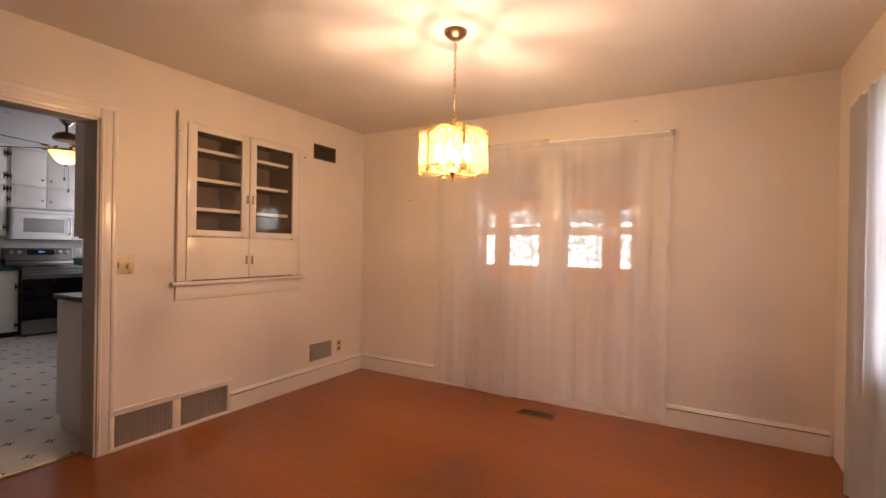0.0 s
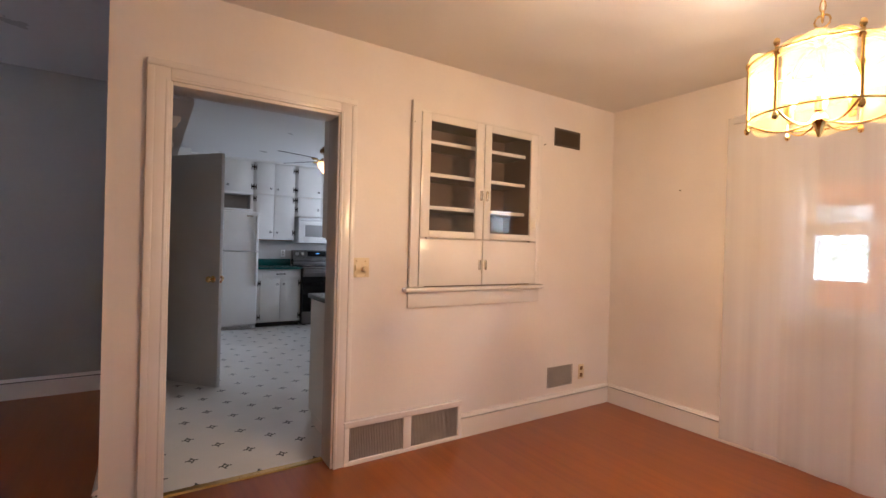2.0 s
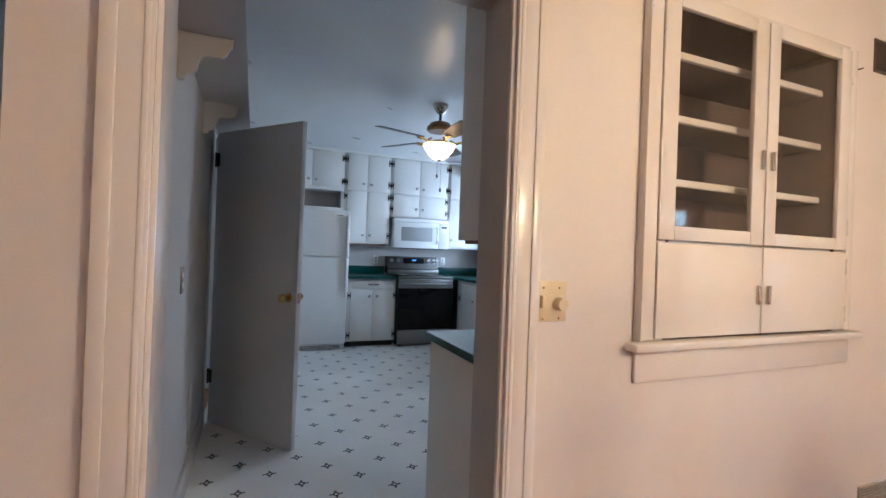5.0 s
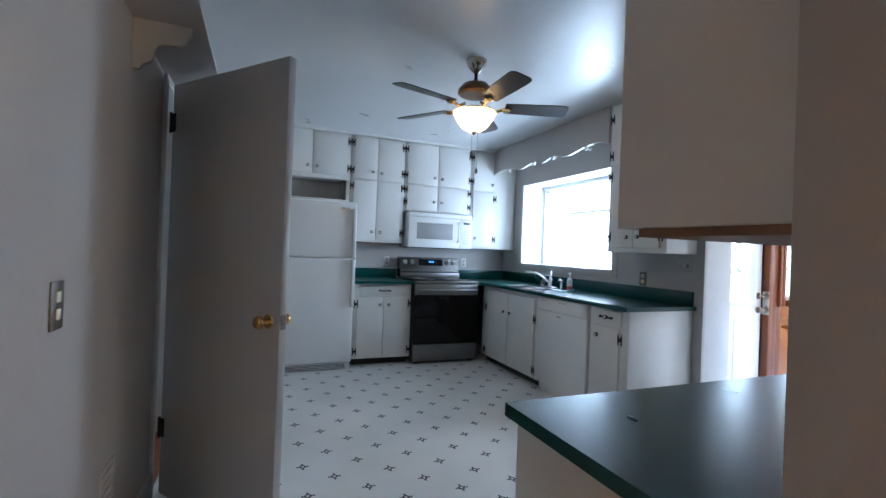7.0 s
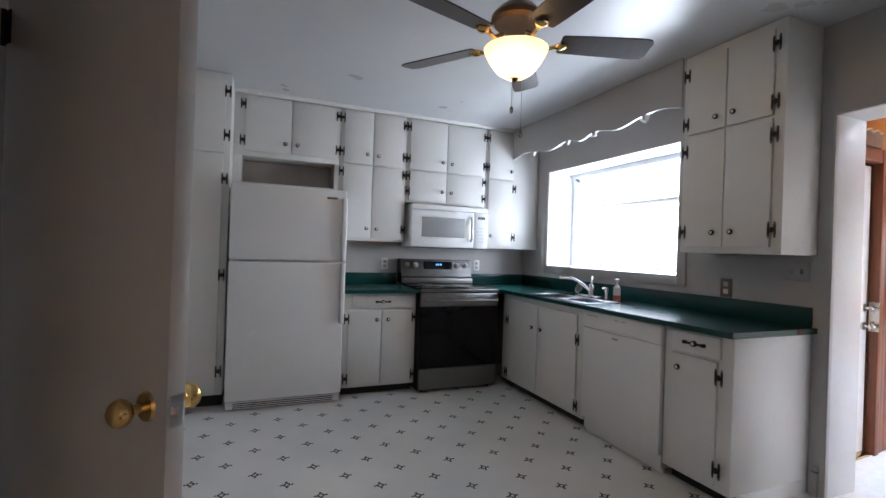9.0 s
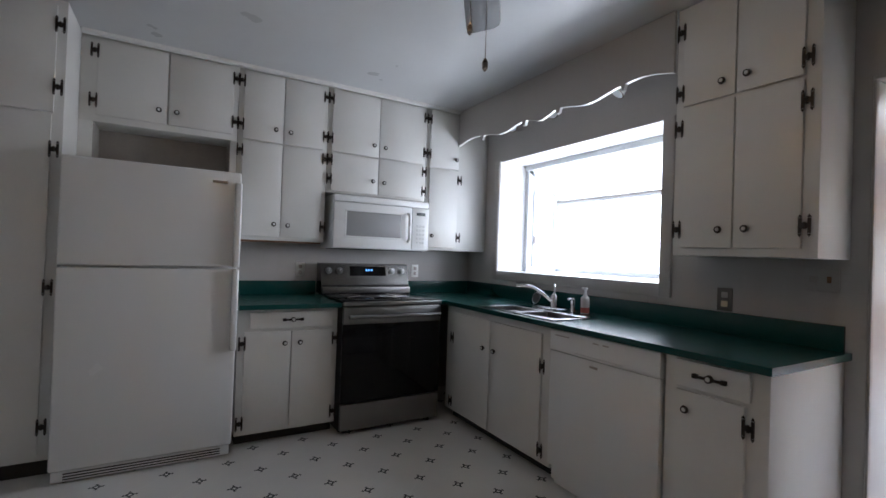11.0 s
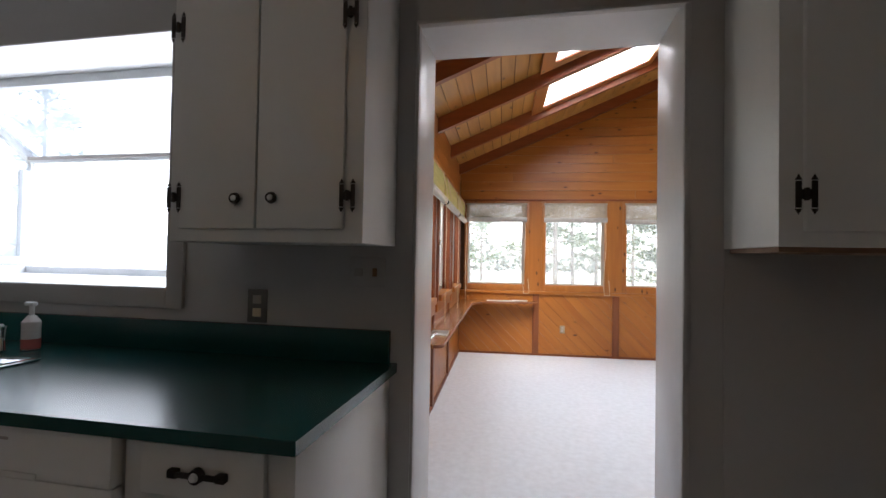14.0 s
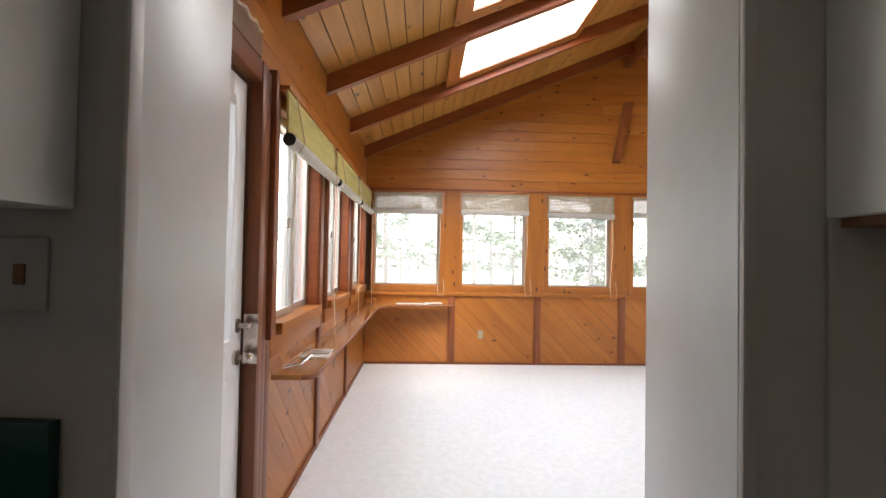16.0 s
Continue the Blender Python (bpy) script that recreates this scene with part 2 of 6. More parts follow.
CABINET = paint("white_cabinet_enamel", (0.71, 0.70, 0.67), 0.38, var=0.04, coarse=3.0, fine=50, bump=0.012)
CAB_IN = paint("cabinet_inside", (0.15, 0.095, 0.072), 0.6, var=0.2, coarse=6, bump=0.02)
CAB_UNDER = timber("raw_plywood_underside", (0.16, 0.08, 0.045), (0.28, 0.16, 0.09), (0.1, 1, 1), 0.6)
APPLIANCE = paint("white_appliance_enamel", (0.80, 0.80, 0.79), 0.25, var=0.02, coarse=2, fine=220, bump=0.02)
STEEL = paint("brushed_steel", (0.27, 0.265, 0.26), 0.32, metal=1.0, var=0.06, coarse=4, fine=140, bump=0.004)
CHROME = paint("chrome", (0.75, 0.75, 0.76), 0.10, metal=1.0, var=0.03, bump=0)
BLACK_GLASS = paint("black_oven_glass", (0.005, 0.005, 0.006), 0.08, var=0.1, bump=0)
BLACK_GLASS.node_tree.nodes["Principled BSDF"].inputs["Specular IOR Level"].default_value = 0.25
BLACK = paint("black_plastic", (0.02, 0.02, 0.02), 0.4, var=0.15, bump=0.01)
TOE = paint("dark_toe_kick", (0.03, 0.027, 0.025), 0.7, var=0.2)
IRON = paint("aged_black_hinge_iron", (0.035, 0.027, 0.022), 0.45, metal=0.6, var=0.35, coarse=40, bump=0.03)
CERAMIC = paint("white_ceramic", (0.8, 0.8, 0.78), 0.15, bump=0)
BRASS = paint("polished_brass", (0.72, 0.50, 0.20), 0.18, metal=1.0, var=0.12, coarse=20, bump=0.005)
BRONZE = paint("antique_bronze", (0.22, 0.13, 0.07), 0.3, metal=0.9, var=0.2, coarse=20)
IVORY = paint("ivory_plastic", (0.70, 0.58, 0.38), 0.35, var=0.04)
GREY_METAL = paint("painted_grille_metal", (0.42, 0.38, 0.35), 0.5, metal=0.3, var=0.1, coarse=8)
DARK_VENT = paint("dark_vent_metal", (0.10, 0.075, 0.06), 0.5, metal=0.4, var=0.2, coarse=9)
# Dark tone painted behind slats and into grooves as their shade.
GAP_SHADE = paint("painted_gap_shade", (0.02, 0.018, 0.016), 0.8)
GREEN = paint("green_laminate", (0.004, 0.052, 0.047), 0.27, var=0.03, coarse=9, fine=260, bump=0.0, wear=0.008)
VINYL = vinyl_floor("patterned_sheet_vinyl", -2.207, -2.25, 0.315, 0.304)
OAK = timber("orange_varnished_floor", (0.185, 0.043, 0.004), (0.315, 0.082, 0.009), (0.05, 1, 1), 0.32, width=22, coat=0.2)
PINE_X = timber("amber_pine_along_x", (0.29, 0.088, 0.011), (0.47, 0.180, 0.032), (0.06, 1, 1), 0.35, knots=9.0, width=20)
PINE_Y = timber("amber_pine_along_y", (0.29, 0.088, 0.011), (0.47, 0.180, 0.032), (1, 0.06, 1), 0.35, knots=9.0, width=20)
PINE_D = timber("amber_pine_diagonal", (0.29, 0.088, 0.011), (0.47, 0.180, 0.032), (0.06, 1, 1), 0.35, knots=8.5, width=20, turn=(0, -45, 0))
PINE_E = timber("amber_pine_diagonal_side", (0.29, 0.088, 0.011), (0.47, 0.180, 0.032), (1, 0.06, 1), 0.35, knots=8.5, width=20, turn=(45, 0, 0))
PINE_Z = timber("amber_pine_upright", (0.26, 0.080, 0.012), (0.41, 0.152, 0.027), (1, 1, 0.06), 0.35, knots=9.0, width=20)
ROOF_PINE = timber("pale_pine_ceiling_board", (0.32, 0.135, 0.022), (0.56, 0.285, 0.062), (1, 0.06, 1), 0.4, knots=6.0, width=18)
RAFTER = timber("red_brown_rafter", (0.15, 0.034, 0.007), (0.30, 0.080, 0.017), (0.06, 1, 1), 0.45)
REDWOOD = timber("dark_red_brown_trim", (0.11, 0.027, 0.007), (0.25, 0.072, 0.018), (1, 1, 0.06), 0.4)
SHELF_WOOD = timber("varnished_shelf_wood", (0.34, 0.13, 0.035), (0.55, 0.26, 0.08), (1, 0.06, 1), 0.16, knots=2.0, coat=0.3)
GROOVE = paint("dark_board_groove", (0.09, 0.035, 0.012), 0.8)
CARPET = paint("pale_grey_carpet", (0.78, 0.825, 0.86), 0.95, var=0.07, coarse=22, fine=320, bump=0.08)
BAMBOO = paint("bamboo_slat", (0.34, 0.28, 0.20), 0.6, var=0.25, coarse=30)
SHADE_YELLOW = timber("yellow_bamboo_shade", (0.40, 0.34, 0.10), (0.62, 0.56, 0.22), (1, 0.1, 1), 0.6, width=60)
WHITE_VINYL = paint("white_vinyl_frame", (0.80, 0.80, 0.80), 0.35, var=0.03)
BROWN_METAL = paint("anodised_window_track", (0.50, 0.46, 0.40), 0.35, metal=0.7)
PANE = pane_material("window_glass")
# Milky pane that shows the skylights as blank white sky glare.
GLARE_PANE = sheer_material("milky_sky_glare_pane", (0.90, 0.92, 0.94), 0.30, 0.9, 0.03, 2, 1.0)
# Faint white mixed into the glass as outdoor glare over the trees.
VEILED = sheer_material("glare_veiled_glass", (0.80, 0.83, 0.85), 0.87, 0.7, 0.03, 3, 0.7)
# Clear glass mixed with a patchy, slightly blue white.
HAZED = sheer_material("patchy_milky_glass", (0.70, 0.76, 0.82), 0.62, 0.5, 0.12, 4, 0.7)
# White vinyl with the grey of its backlit shade in the colour.
GARDEN_FRAME = paint("vinyl_frame_backlit_grey", (0.70, 0.72, 0.74), 0.4, var=0.08, coarse=6)
DULL_PLATE = paint("dull_grey_bronze_plate", (0.16, 0.145, 0.13), 0.35, metal=0.6, var=0.1, coarse=12)
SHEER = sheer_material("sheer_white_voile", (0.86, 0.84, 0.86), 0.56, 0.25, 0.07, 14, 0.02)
# Darker, nearly opaque copy of the voile that holds back window light.
SHEER2 = sheer_material("voile_greyed_to_cut_daylight", (0.50, 0.52, 0.56), 0.06)
BULB = glow("lit_bulb", (1.0, 0.72, 0.40), 2.2)
DISPLAY = glow("blue_clock_digits", (0.15, 0.45, 1.0), 0.12)
LAMP_GLASS = milk_glass("pale_amber_lamp_glass", (0.80, 0.70, 0.36), 0.94)
BOWL_GLASS = milk_glass("alabaster_bowl_glass", (0.95, 0.80, 0.58))
BLADE = timber("dark_walnut_blade", (0.018, 0.013, 0.011), (0.05, 0.036, 0.03), (0.2, 1, 1), 0.35)
NICKEL = paint("brushed_nickel", (0.55, 0.50, 0.45), 0.22, metal=1.0, var=0.08, coarse=15)
SOAP = paint("clear_soap_plastic", (0.70, 0.66, 0.64), 0.15, bump=0)
SOAP_RED = paint("pink_soap", (0.45, 0.12, 0.10), 0.2, bump=0)
CORD = paint("cotton_cord", (0.62, 0.50, 0.36), 0.8)
# Lawn colour raised so the ground bounces daylight indoors.
GRASS = paint("pale_lawn", (0.36, 0.355, 0.29), 0.9, var=0.35, coarse=0.4, fine=6)
BARK = paint("pine_bark", (0.13, 0.12, 0.105), 0.9, var=0.35, coarse=5, fine=20, bump=0.1)
NEEDLE = paint("pine_needles", (0.075, 0.112, 0.055), 0.7, var=0.35, coarse=1.2, fine=9)
LEAF = paint("garden_leaves", (0.060, 0.085, 0.034), 0.6, var=0.4, coarse=1.5, fine=9)
FAR = paint("far_woods", (0.14, 0.155, 0.13), 0.9, var=0.3, coarse=0.1, fine=0.8)


# ---- building helpers ----
ORIGIN = {}


class Shape:
    """Collects simple solids into one bmesh."""

    def __init__(self):
        self.bm = bmesh.new()

    def box(self, x0, x1, y0, y1, z0, z1, bev=0.0, seg=2):
        x0, x1, y0, y1, z0, z1 = min(x0, x1), max(x0, x1), min(y0, y1), max(y0, y1), min(z0, z1), max(z0, z1)
        m = Matrix.LocRotScale(((x0 + x1) / 2, (y0 + y1) / 2, (z0 + z1) / 2), None, (x1 - x0, y1 - y0, z1 - z0))
        r = bmesh.ops.create_cube(self.bm, size=1, matrix=m)
        if bev:
            edges = {e for v in r["verts"] for e in v.link_edges}
            bmesh.ops.bevel(self.bm, geom=list(edges), offset=min(bev, 0.45 * min(x1 - x0, y1 - y0, z1 - z0)), segments=seg, affect='EDGES', profile=0.5)
        return self

    def prism(self, pts, axis, a, b):
        put = {"x": lambda p, c: (c, p[0], p[1]), "y": lambda p, c: (p[0], c, p[1]), "z": lambda p, c: (p[0], p[1], c)}[axis]
        lo = [self.bm.verts.new(put(p, a)) for p in pts]
        hi = [self.bm.verts.new(put(p, b)) for p in pts]
        self.bm.faces.new(lo)
        self.bm.faces.new(hi[::-1])
        for i in range(len(pts)):
            j = (i + 1) % len(pts)
            self.bm.faces.new((lo[i], hi[i], hi[j], lo[j]))
        return self

    def cyl(self, p, q, r, r2=None, seg=14):
        p, q = Vector(p), Vector(q)
        d = q - p
        m = Matrix.Translation((p + q) / 2) @ d.to_track_quat('Z', 'Y').to_matrix().to_4x4()
        bmesh.ops.create_cone(self.bm, cap_ends=True, segments=seg, radius1=r, radius2=r if r2 is None else r2, depth=d.length, matrix=m)
        return self

    def lathe(self, profile, centre=(0, 0, 0), seg=28):
        c = Vector(centre)
        rings = [[self.bm.verts.new(c + Vector((r * math.cos(2 * math.pi * i / seg), r * math.sin(2 * math.pi * i / seg), z))) for i in range(seg)] for r, z in profile]
        for a, b in zip(rings, rings[1:]):
            for i in range(seg):
                j = (i + 1) % seg
                self.bm.faces.new((a[i], a[j], b[j], b[i]))
        self.bm.faces.new(rings[0][::-1])
        self.bm.faces.new(rings[-1])
        return self

    def tube(self, pts, r, seg=8, closed=False):
        pts = [Vector(p) for p in pts]
        n = len(pts)
        rings = []
        up = Vector((0.13, 0.21, 0.97))
        for i, p in enumerate(pts):
            a = pts[i - 1] if i or closed else pts[0]
            b = pts[(i + 1) % n] if i < n - 1 or closed else pts[-1]
            t = (b - a).normalized()
            u = t.cross(up)
            u = (u if u.length > 0.05 else t.cross(Vector((1, 0, 0)))).normalized()
            w = t.cross(u)
            rings.append([self.bm.verts.new(p + r * (math.cos(2 * math.pi * k / seg) * u + math.sin(2 * math.pi * k / seg) * w)) for k in range(seg)])
        pairs = list(zip(rings, rings[1:])) + ([(rings[-1], rings[0])] if closed else [])
        for a, b in pairs:
            for i in range(seg):
                j = (i + 1) % seg
                self.bm.faces.new((a[i], a[j], b[j], b[i]))
        if not closed:
            self.bm.faces.new(rings[0][::-1])
            self.bm.faces.new(rings[-1])
        return self

    def ball(self, c, r, seg=12, sq=(1, 1, 1)):
        bmesh.ops.create_uvsphere(self.bm, u_segments=seg, v_segments=max(6, seg * 2 // 3), radius=r, matrix=Matrix.Translation(c) @ Matrix.Diagonal((*sq, 1)))
        return self


def mesh_of(name, shape, material, shift=(0, 0, 0), smooth=True):
    bm = shape.bm
    bmesh.ops.recalc_face_normals(bm, faces=bm.faces)
    if Vector(shift).length:
        bmesh.ops.translate(bm, verts=bm.verts, vec=shift)
    me = bpy.data.meshes.new(name)
    bm.to_mesh(me)
    bm.free()
    me.materials.append(material)
    if smooth:
        me.shade_smooth()
        me.set_sharp_from_angle(angle=radians(32))
    return me


def thing(name, base, label, category, group="", kind=""):
    """An Empty at the base of a thing; its parts are given in world coordinates."""
    e = new(name)
    e.location = base
    ORIGIN[e] = Vector(base)
    return tagged(e, label, category, group, kind)


def solid(name, shape, material, label="", category="", group="", kind=""):
    """A thing that is one mesh, its origin at the middle of its base."""
    bm = shape.bm
    lo = [min(v.co[i] for v in bm.verts) for i in range(3)]
    hi = [max(v.co[i] for v in bm.verts) for i in range(3)]
    base = Vector(((lo[0] + hi[0]) / 2, (lo[1] + hi[1]) / 2, lo[2]))
    ob = new(name, mesh_of(name, shape, material, -base))
    ob.location = base
    ORIGIN[ob] = base
    return tagged(ob, label, category, group, kind)


def structure(name, shape, material, label=""):
    return solid(name, shape, material, label, "", "", "structure")


def part(name, shape, material, parent, label=""):
    """One mesh under a thing or under a part, given in world coordinates."""
    ob = new(name, mesh_of(name, shape, material, -ORIGIN[parent]))
    ob.parent = parent
    ORIGIN[ob] = ORIGIN[parent]
    return tagged(ob, label)


def wall_x(name, x0, x1, y0, y1, z0, z1, holes, material, label):
    """A wall whose faces look along x, with rectangular holes (y0, y1, z0, z1)."""
    s = Shape()
    ys = sorted({y0, y1, *[h[0] for h in holes], *[h[1] for h in holes]})
    for a, b in zip(ys, ys[1:]):
        cuts = sorted((h[2], h[3]) for h in holes if h[0] <= a and h[1] >= b)
        z = z0
        for c, d in cuts:
            if c > z:
                s.box(x0, x1, a, b, z, c)
            z = d
        if z < z1:
            s.box(x0, x1, a, b, z, z1)
    return structure(name, s, material, label)


def wall_y(name, y0, y1, x0, x1, z0, z1, holes, material, label):
    s = Shape()
    xs = sorted({x0, x1, *[h[0] for h in holes], *[h[1] for h in holes]})
    for a, b in zip(xs, xs[1:]):
        cuts = sorted((h[2], h[3]) for h in holes if h[0] <= a and h[1] >= b)
        z = z0
        for c, d in cuts:
            if c > z:
                s.box(a, b, y0, y1, z, c)
            z = d
        if z < z1:
            s.box(a, b, y0, y1, z, z1)
    return structure(name, s, material, label)


def clip_strip(c0, c1, rect, slope=1.0):
    """The part of the diagonal strip c0 <= v + slope * u <= c1 inside rect (u0, u1, v0, v1)."""
    u0, u1, v0, v1 = rect
    poly = [(u0, v0), (u1, v0), (u1, v1), (u0, v1)]
    for sign, c in ((1, c0), (-1, -c1)):
        out = []
        for i, p in enumerate(poly):
            q = poly[(i + 1) % len(poly)]
            dp, dq = sign * (p[1] + slope * p[0]) - c, sign * (q[1] + slope * q[0]) - c
            if dp >= 0:
                out.append(p)
            if (dp >= 0) != (dq >= 0):
                k = dp / (dp - dq)
                out.append((p[0] + k * (q[0] - p[0]), p[1] + k * (q[1] - p[1])))
        poly = out
        if len(poly) < 3:
            return None
    clean = [p for i, p in enumerate(poly) if math.hypot(p[0] - poly[i - 1][0], p[1] - poly[i - 1][1]) > 0.002]
    return clean if len(clean) >= 3 else None


# ---- large structure ----
KC, DC, CT, GZ = 2.51, 2.40, 0.89, -0.125   # kitchen ceiling, dining ceiling, worktop, sunroom floor
NW = 0.205                                  # kitchen north wall face
SX0, SX1, SY1 = -2.86, 3.86, 5.355          # sunroom west, east and far faces
RIDGE, EAVE, SLOPE = 0.5, 2.425, 0.427        # rafters' underside

structure("floor_dining", Shape().box(-2.30, 3.80, -5.25, 0.02, -0.12, 0.0), OAK, "orange varnished narrow-strip hardwood floor")
structure("floor_kitchen", Shape().box(-5.30, -0.135, -3.27, 0.215, -0.12, 0.001), VINYL, "off-white sheet vinyl with small dark diamond motifs")
structure("ceiling_dining", Shape().box(-0.14, 3.80, -5.25, 0.05, DC, DC + 0.12), DINING_CEIL, "cream painted plaster ceiling")
structure("ceiling_hall", Shape().box(-2.35, -0.14, -5.25, -3.39, KC + 0.03, KC + 0.13), KITCHEN_CEIL, "grey-white hall ceiling")
structure("ceiling_kitchen", Shape().box(-5.40, -0.10, -3.30, 0.30, KC, KC + 0.12), KITCHEN_CEIL, "glossy white kitchen ceiling")

DOOR = (-3.165, -2.365, 0.0, 1.965)         # dining doorway: y0, y1, z0, z1
wall_x("wall_dining_west", -0.14, 0.0, -3.40, 0.0, 0.0, KC + 0.1, [DOOR, (-1.80, -0.92, 0.99, 2.07), (-0.69, -0.418, 2.036, 2.163)], DINING_WALL, "cream painted plaster wall with a doorway")
DWIN = (1.285, 2.615, 0.90, 2.05)
wall_y("wall_dining_north", 0.0, 0.17, 0.0, 3.86, -0.2, 2.62, [DWIN], DINING_WALL, "cream painted wall with a pair of sash windows")
# Opening cut wider than the window so the camera sees past its edge.
wall_y("wall_sunroom_south", 0.17, 0.51, 0.0, 3.86, -0.2, 2.62, [(0.86, 2.80, 0.84, 2.10)], DINING_WALL, "outer half of the wall, its opening widened to fit the view")
RWIN = (-2.35, -0.95, 0.75, 2.0)
wall_x("wall_dining_east", 3.77, 3.92, -5.25, 0.0, -0.1, DC + 0.1, [RWIN], DINING_WALL, "cream painted wall with a curtained window")
# Closes the room out of view; its opening is added for light.
wall_y("wall_dining_south", -5.40, -5.25, -2.40, 3.85, -0.1, KC + 0.2, [(-1.95, -0.75, 0.9, 1.9)], DINING_WALL, "plain wall with an unseen window added to light the hall")
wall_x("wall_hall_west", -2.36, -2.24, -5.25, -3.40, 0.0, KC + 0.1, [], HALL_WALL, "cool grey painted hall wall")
PDOOR = (-3.28, -2.46, 0.0, 2.02)
wall_y("wall_kitchen_south", -3.40, -3.27, -5.40, -0.14, 0.0, KC + 0.1, [PDOOR], KITCHEN_WALL, "grey painted kitchen wall")
# Unseen box added to close off the opening behind the side door.
wall_x("wall_stair_west", -3.55, -3.45, -4.5, -3.40, 0.0, KC, [], KITCHEN_WALL, "unseen wall closing the space behind the side door")
wall_y("wall_stair_south", -4.6, -4.5, -3.55, -2.36, 0.0, KC, [], KITCHEN_WALL, "unseen wall closing the space behind the side door")
structure("ceiling_stair", Shape().box(-3.55, -2.36, -4.6, -3.40, 2.3, 2.4), KITCHEN_CEIL)
structure("floor_stair", Shape().box(-3.55, -2.36, -4.6, -3.27, -0.12, -0.004), OAK)
wall_x("wall_kitchen_west", -5.40, -5.25, -3.27, NW, 0.0, KC + 0.1, [], KITCHEN_WALL, "grey painted kitchen wall behind the cabinets")
KWIN = (-4.775, -3.205, 1.115, 2.075)
SDOOR = (-2.276, -1.442, -0.2, 2.035)
wall_y("wall_kitchen_north", NW, 0.49, -5.40, 0.0, -0.2, KC + 0.11, [KWIN, SDOOR], KITCHEN_WALL, "grey painted wall with a garden window and a sunroom doorway")
structure("threshold", Shape().box(-2.276, -1.442, NW - 0.01, 0.50, -0.13, -0.008), WHITE_VINYL, "pale sill between kitchen and sunroom")
structure("brass_threshold", Shape().prism([(-0.165, 0.0), (-0.155, 0.007), (-0.12, 0.007), (-0.11, 0.0)], "y", -3.165, -2.365), BRASS, "worn brass threshold strip on the floor")


def skirting_x(x, y0, y1, out, mat=TRIM, h=0.155):
    """A base board on a wall that faces along x; out is +1 or -1."""
    pr = [(x, 0.0), (x + out * 0.020, 0.0), (x + out * 0.020, h * 0.78), (x + out * 0.002, h * 0.785), (x + out * 0.002, h * 0.845), (x + out * 0.024, h * 0.85), (x + out * 0.014, h * 0.97), (x, h)]
    # Dark strip that stands in for the shade under the cap.
    structure("trim", Shape().box(min(x + out * 0.0025, x + out * 0.009), max(x + out * 0.0025, x + out * 0.009), y0 + 0.002, y1 - 0.002, h * 0.79, h * 0.84), GAP_SHADE, "dark strip painted as shade under the baseboard cap")
    return structure("baseboard", Shape().prism(pr, "y", y0, y1), mat, "painted baseboard with a moulded top")


def skirting_y(y, x0, x1, out, mat=TRIM, h=0.155):
    pr = [(y, 0.0), (y + out * 0.020, 0.0), (y + out * 0.020, h * 0.78), (y + out * 0.002, h * 0.785), (y + out * 0.002, h * 0.845), (y + out * 0.024, h * 0.85), (y + out * 0.014, h * 0.97), (y, h)]
    # Dark strip painted in place of the cap's own shade.
    structure("trim", Shape().box(x0 + 0.002, x1 - 0.002, min(y + out * 0.0025, y + out * 0.009), max(y + out * 0.0025, y + out * 0.009), h * 0.79, h * 0.84), GAP_SHADE, "dark strip painted as shade under the baseboard cap")
    return structure("baseboard", Shape().prism(pr, "x", x0, x1), mat, "painted baseboard with a moulded top")


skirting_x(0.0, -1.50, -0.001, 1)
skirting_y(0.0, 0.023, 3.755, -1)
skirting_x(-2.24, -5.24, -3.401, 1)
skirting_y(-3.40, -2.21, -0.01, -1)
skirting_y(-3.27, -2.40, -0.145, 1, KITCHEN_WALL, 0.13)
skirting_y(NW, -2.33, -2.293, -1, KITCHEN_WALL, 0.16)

# doorway casing on the dining side, and its lining
for nm, ya, yb, za, zb in (("trim", -2.362, -2.268, 0.0, 2.055), ("trim", -3.262, -3.168, 0.0, 2.055), ("trim", -3.168, -2.362, 1.968, 2.055)):
    s = Shape().box(0.0, 0.018, ya, yb, za, zb, 0.004)
    if zb - za > 1:
        w = yb - ya
        inner = yb if ya < -3 else ya
        sg = -1 if ya < -3 else 1
        s.box(0.014, 0.023, inner + sg * 0.062, inner + sg * 0.092, za, zb - 0.034, 0.004)
        s.box(0.014, 0.0205, inner + sg * 0.008, inner + sg * 0.020, za, zb - 0.08, 0.003)
    else:
        s.box(0.014, 0.023, ya - 0.09, yb + 0.09, zb - 0.032, zb - 0.001, 0.005)
        s.box(0.016, 0.023, ya, yb, za + 0.010, za + 0.020, 0.003)
    structure(nm, s, TRIM, "moulded cream door casing")
# The lining is grey towards the kitchen and cream by the casing.
for xa, xb, mat, tone in ((-0.010, 0.004, TRIM, "cream door lining"), (-0.155, -0.0102, KITCHEN_WALL, "grey kitchen side of the door lining")):
    lin = Shape().box(xa, xb, -2.372, -2.352, 0, 1.965, 0.003).box(xa, xb, -3.178, -3.158, 0, 1.965, 0.003).box(xa, xb, -3.158, -2.372, 1.952, 1.972, 0.003)
    structure("door_lining", lin, mat, tone)
for x in (-2.276, -1.442):
    sg = -1 if x < -2 else 1
    xa, xb = (x + 0.004, x + 0.014) if sg < 0 else (x - 0.004, x + 0.014)
    structure("trim", Shape().box(xa, xb, NW - 0.008, NW + (0.02 if sg < 0 else 0.003), 0, 2.018, 0.003), KITCHEN_WALL, "narrow painted corner bead of the sunroom doorway")
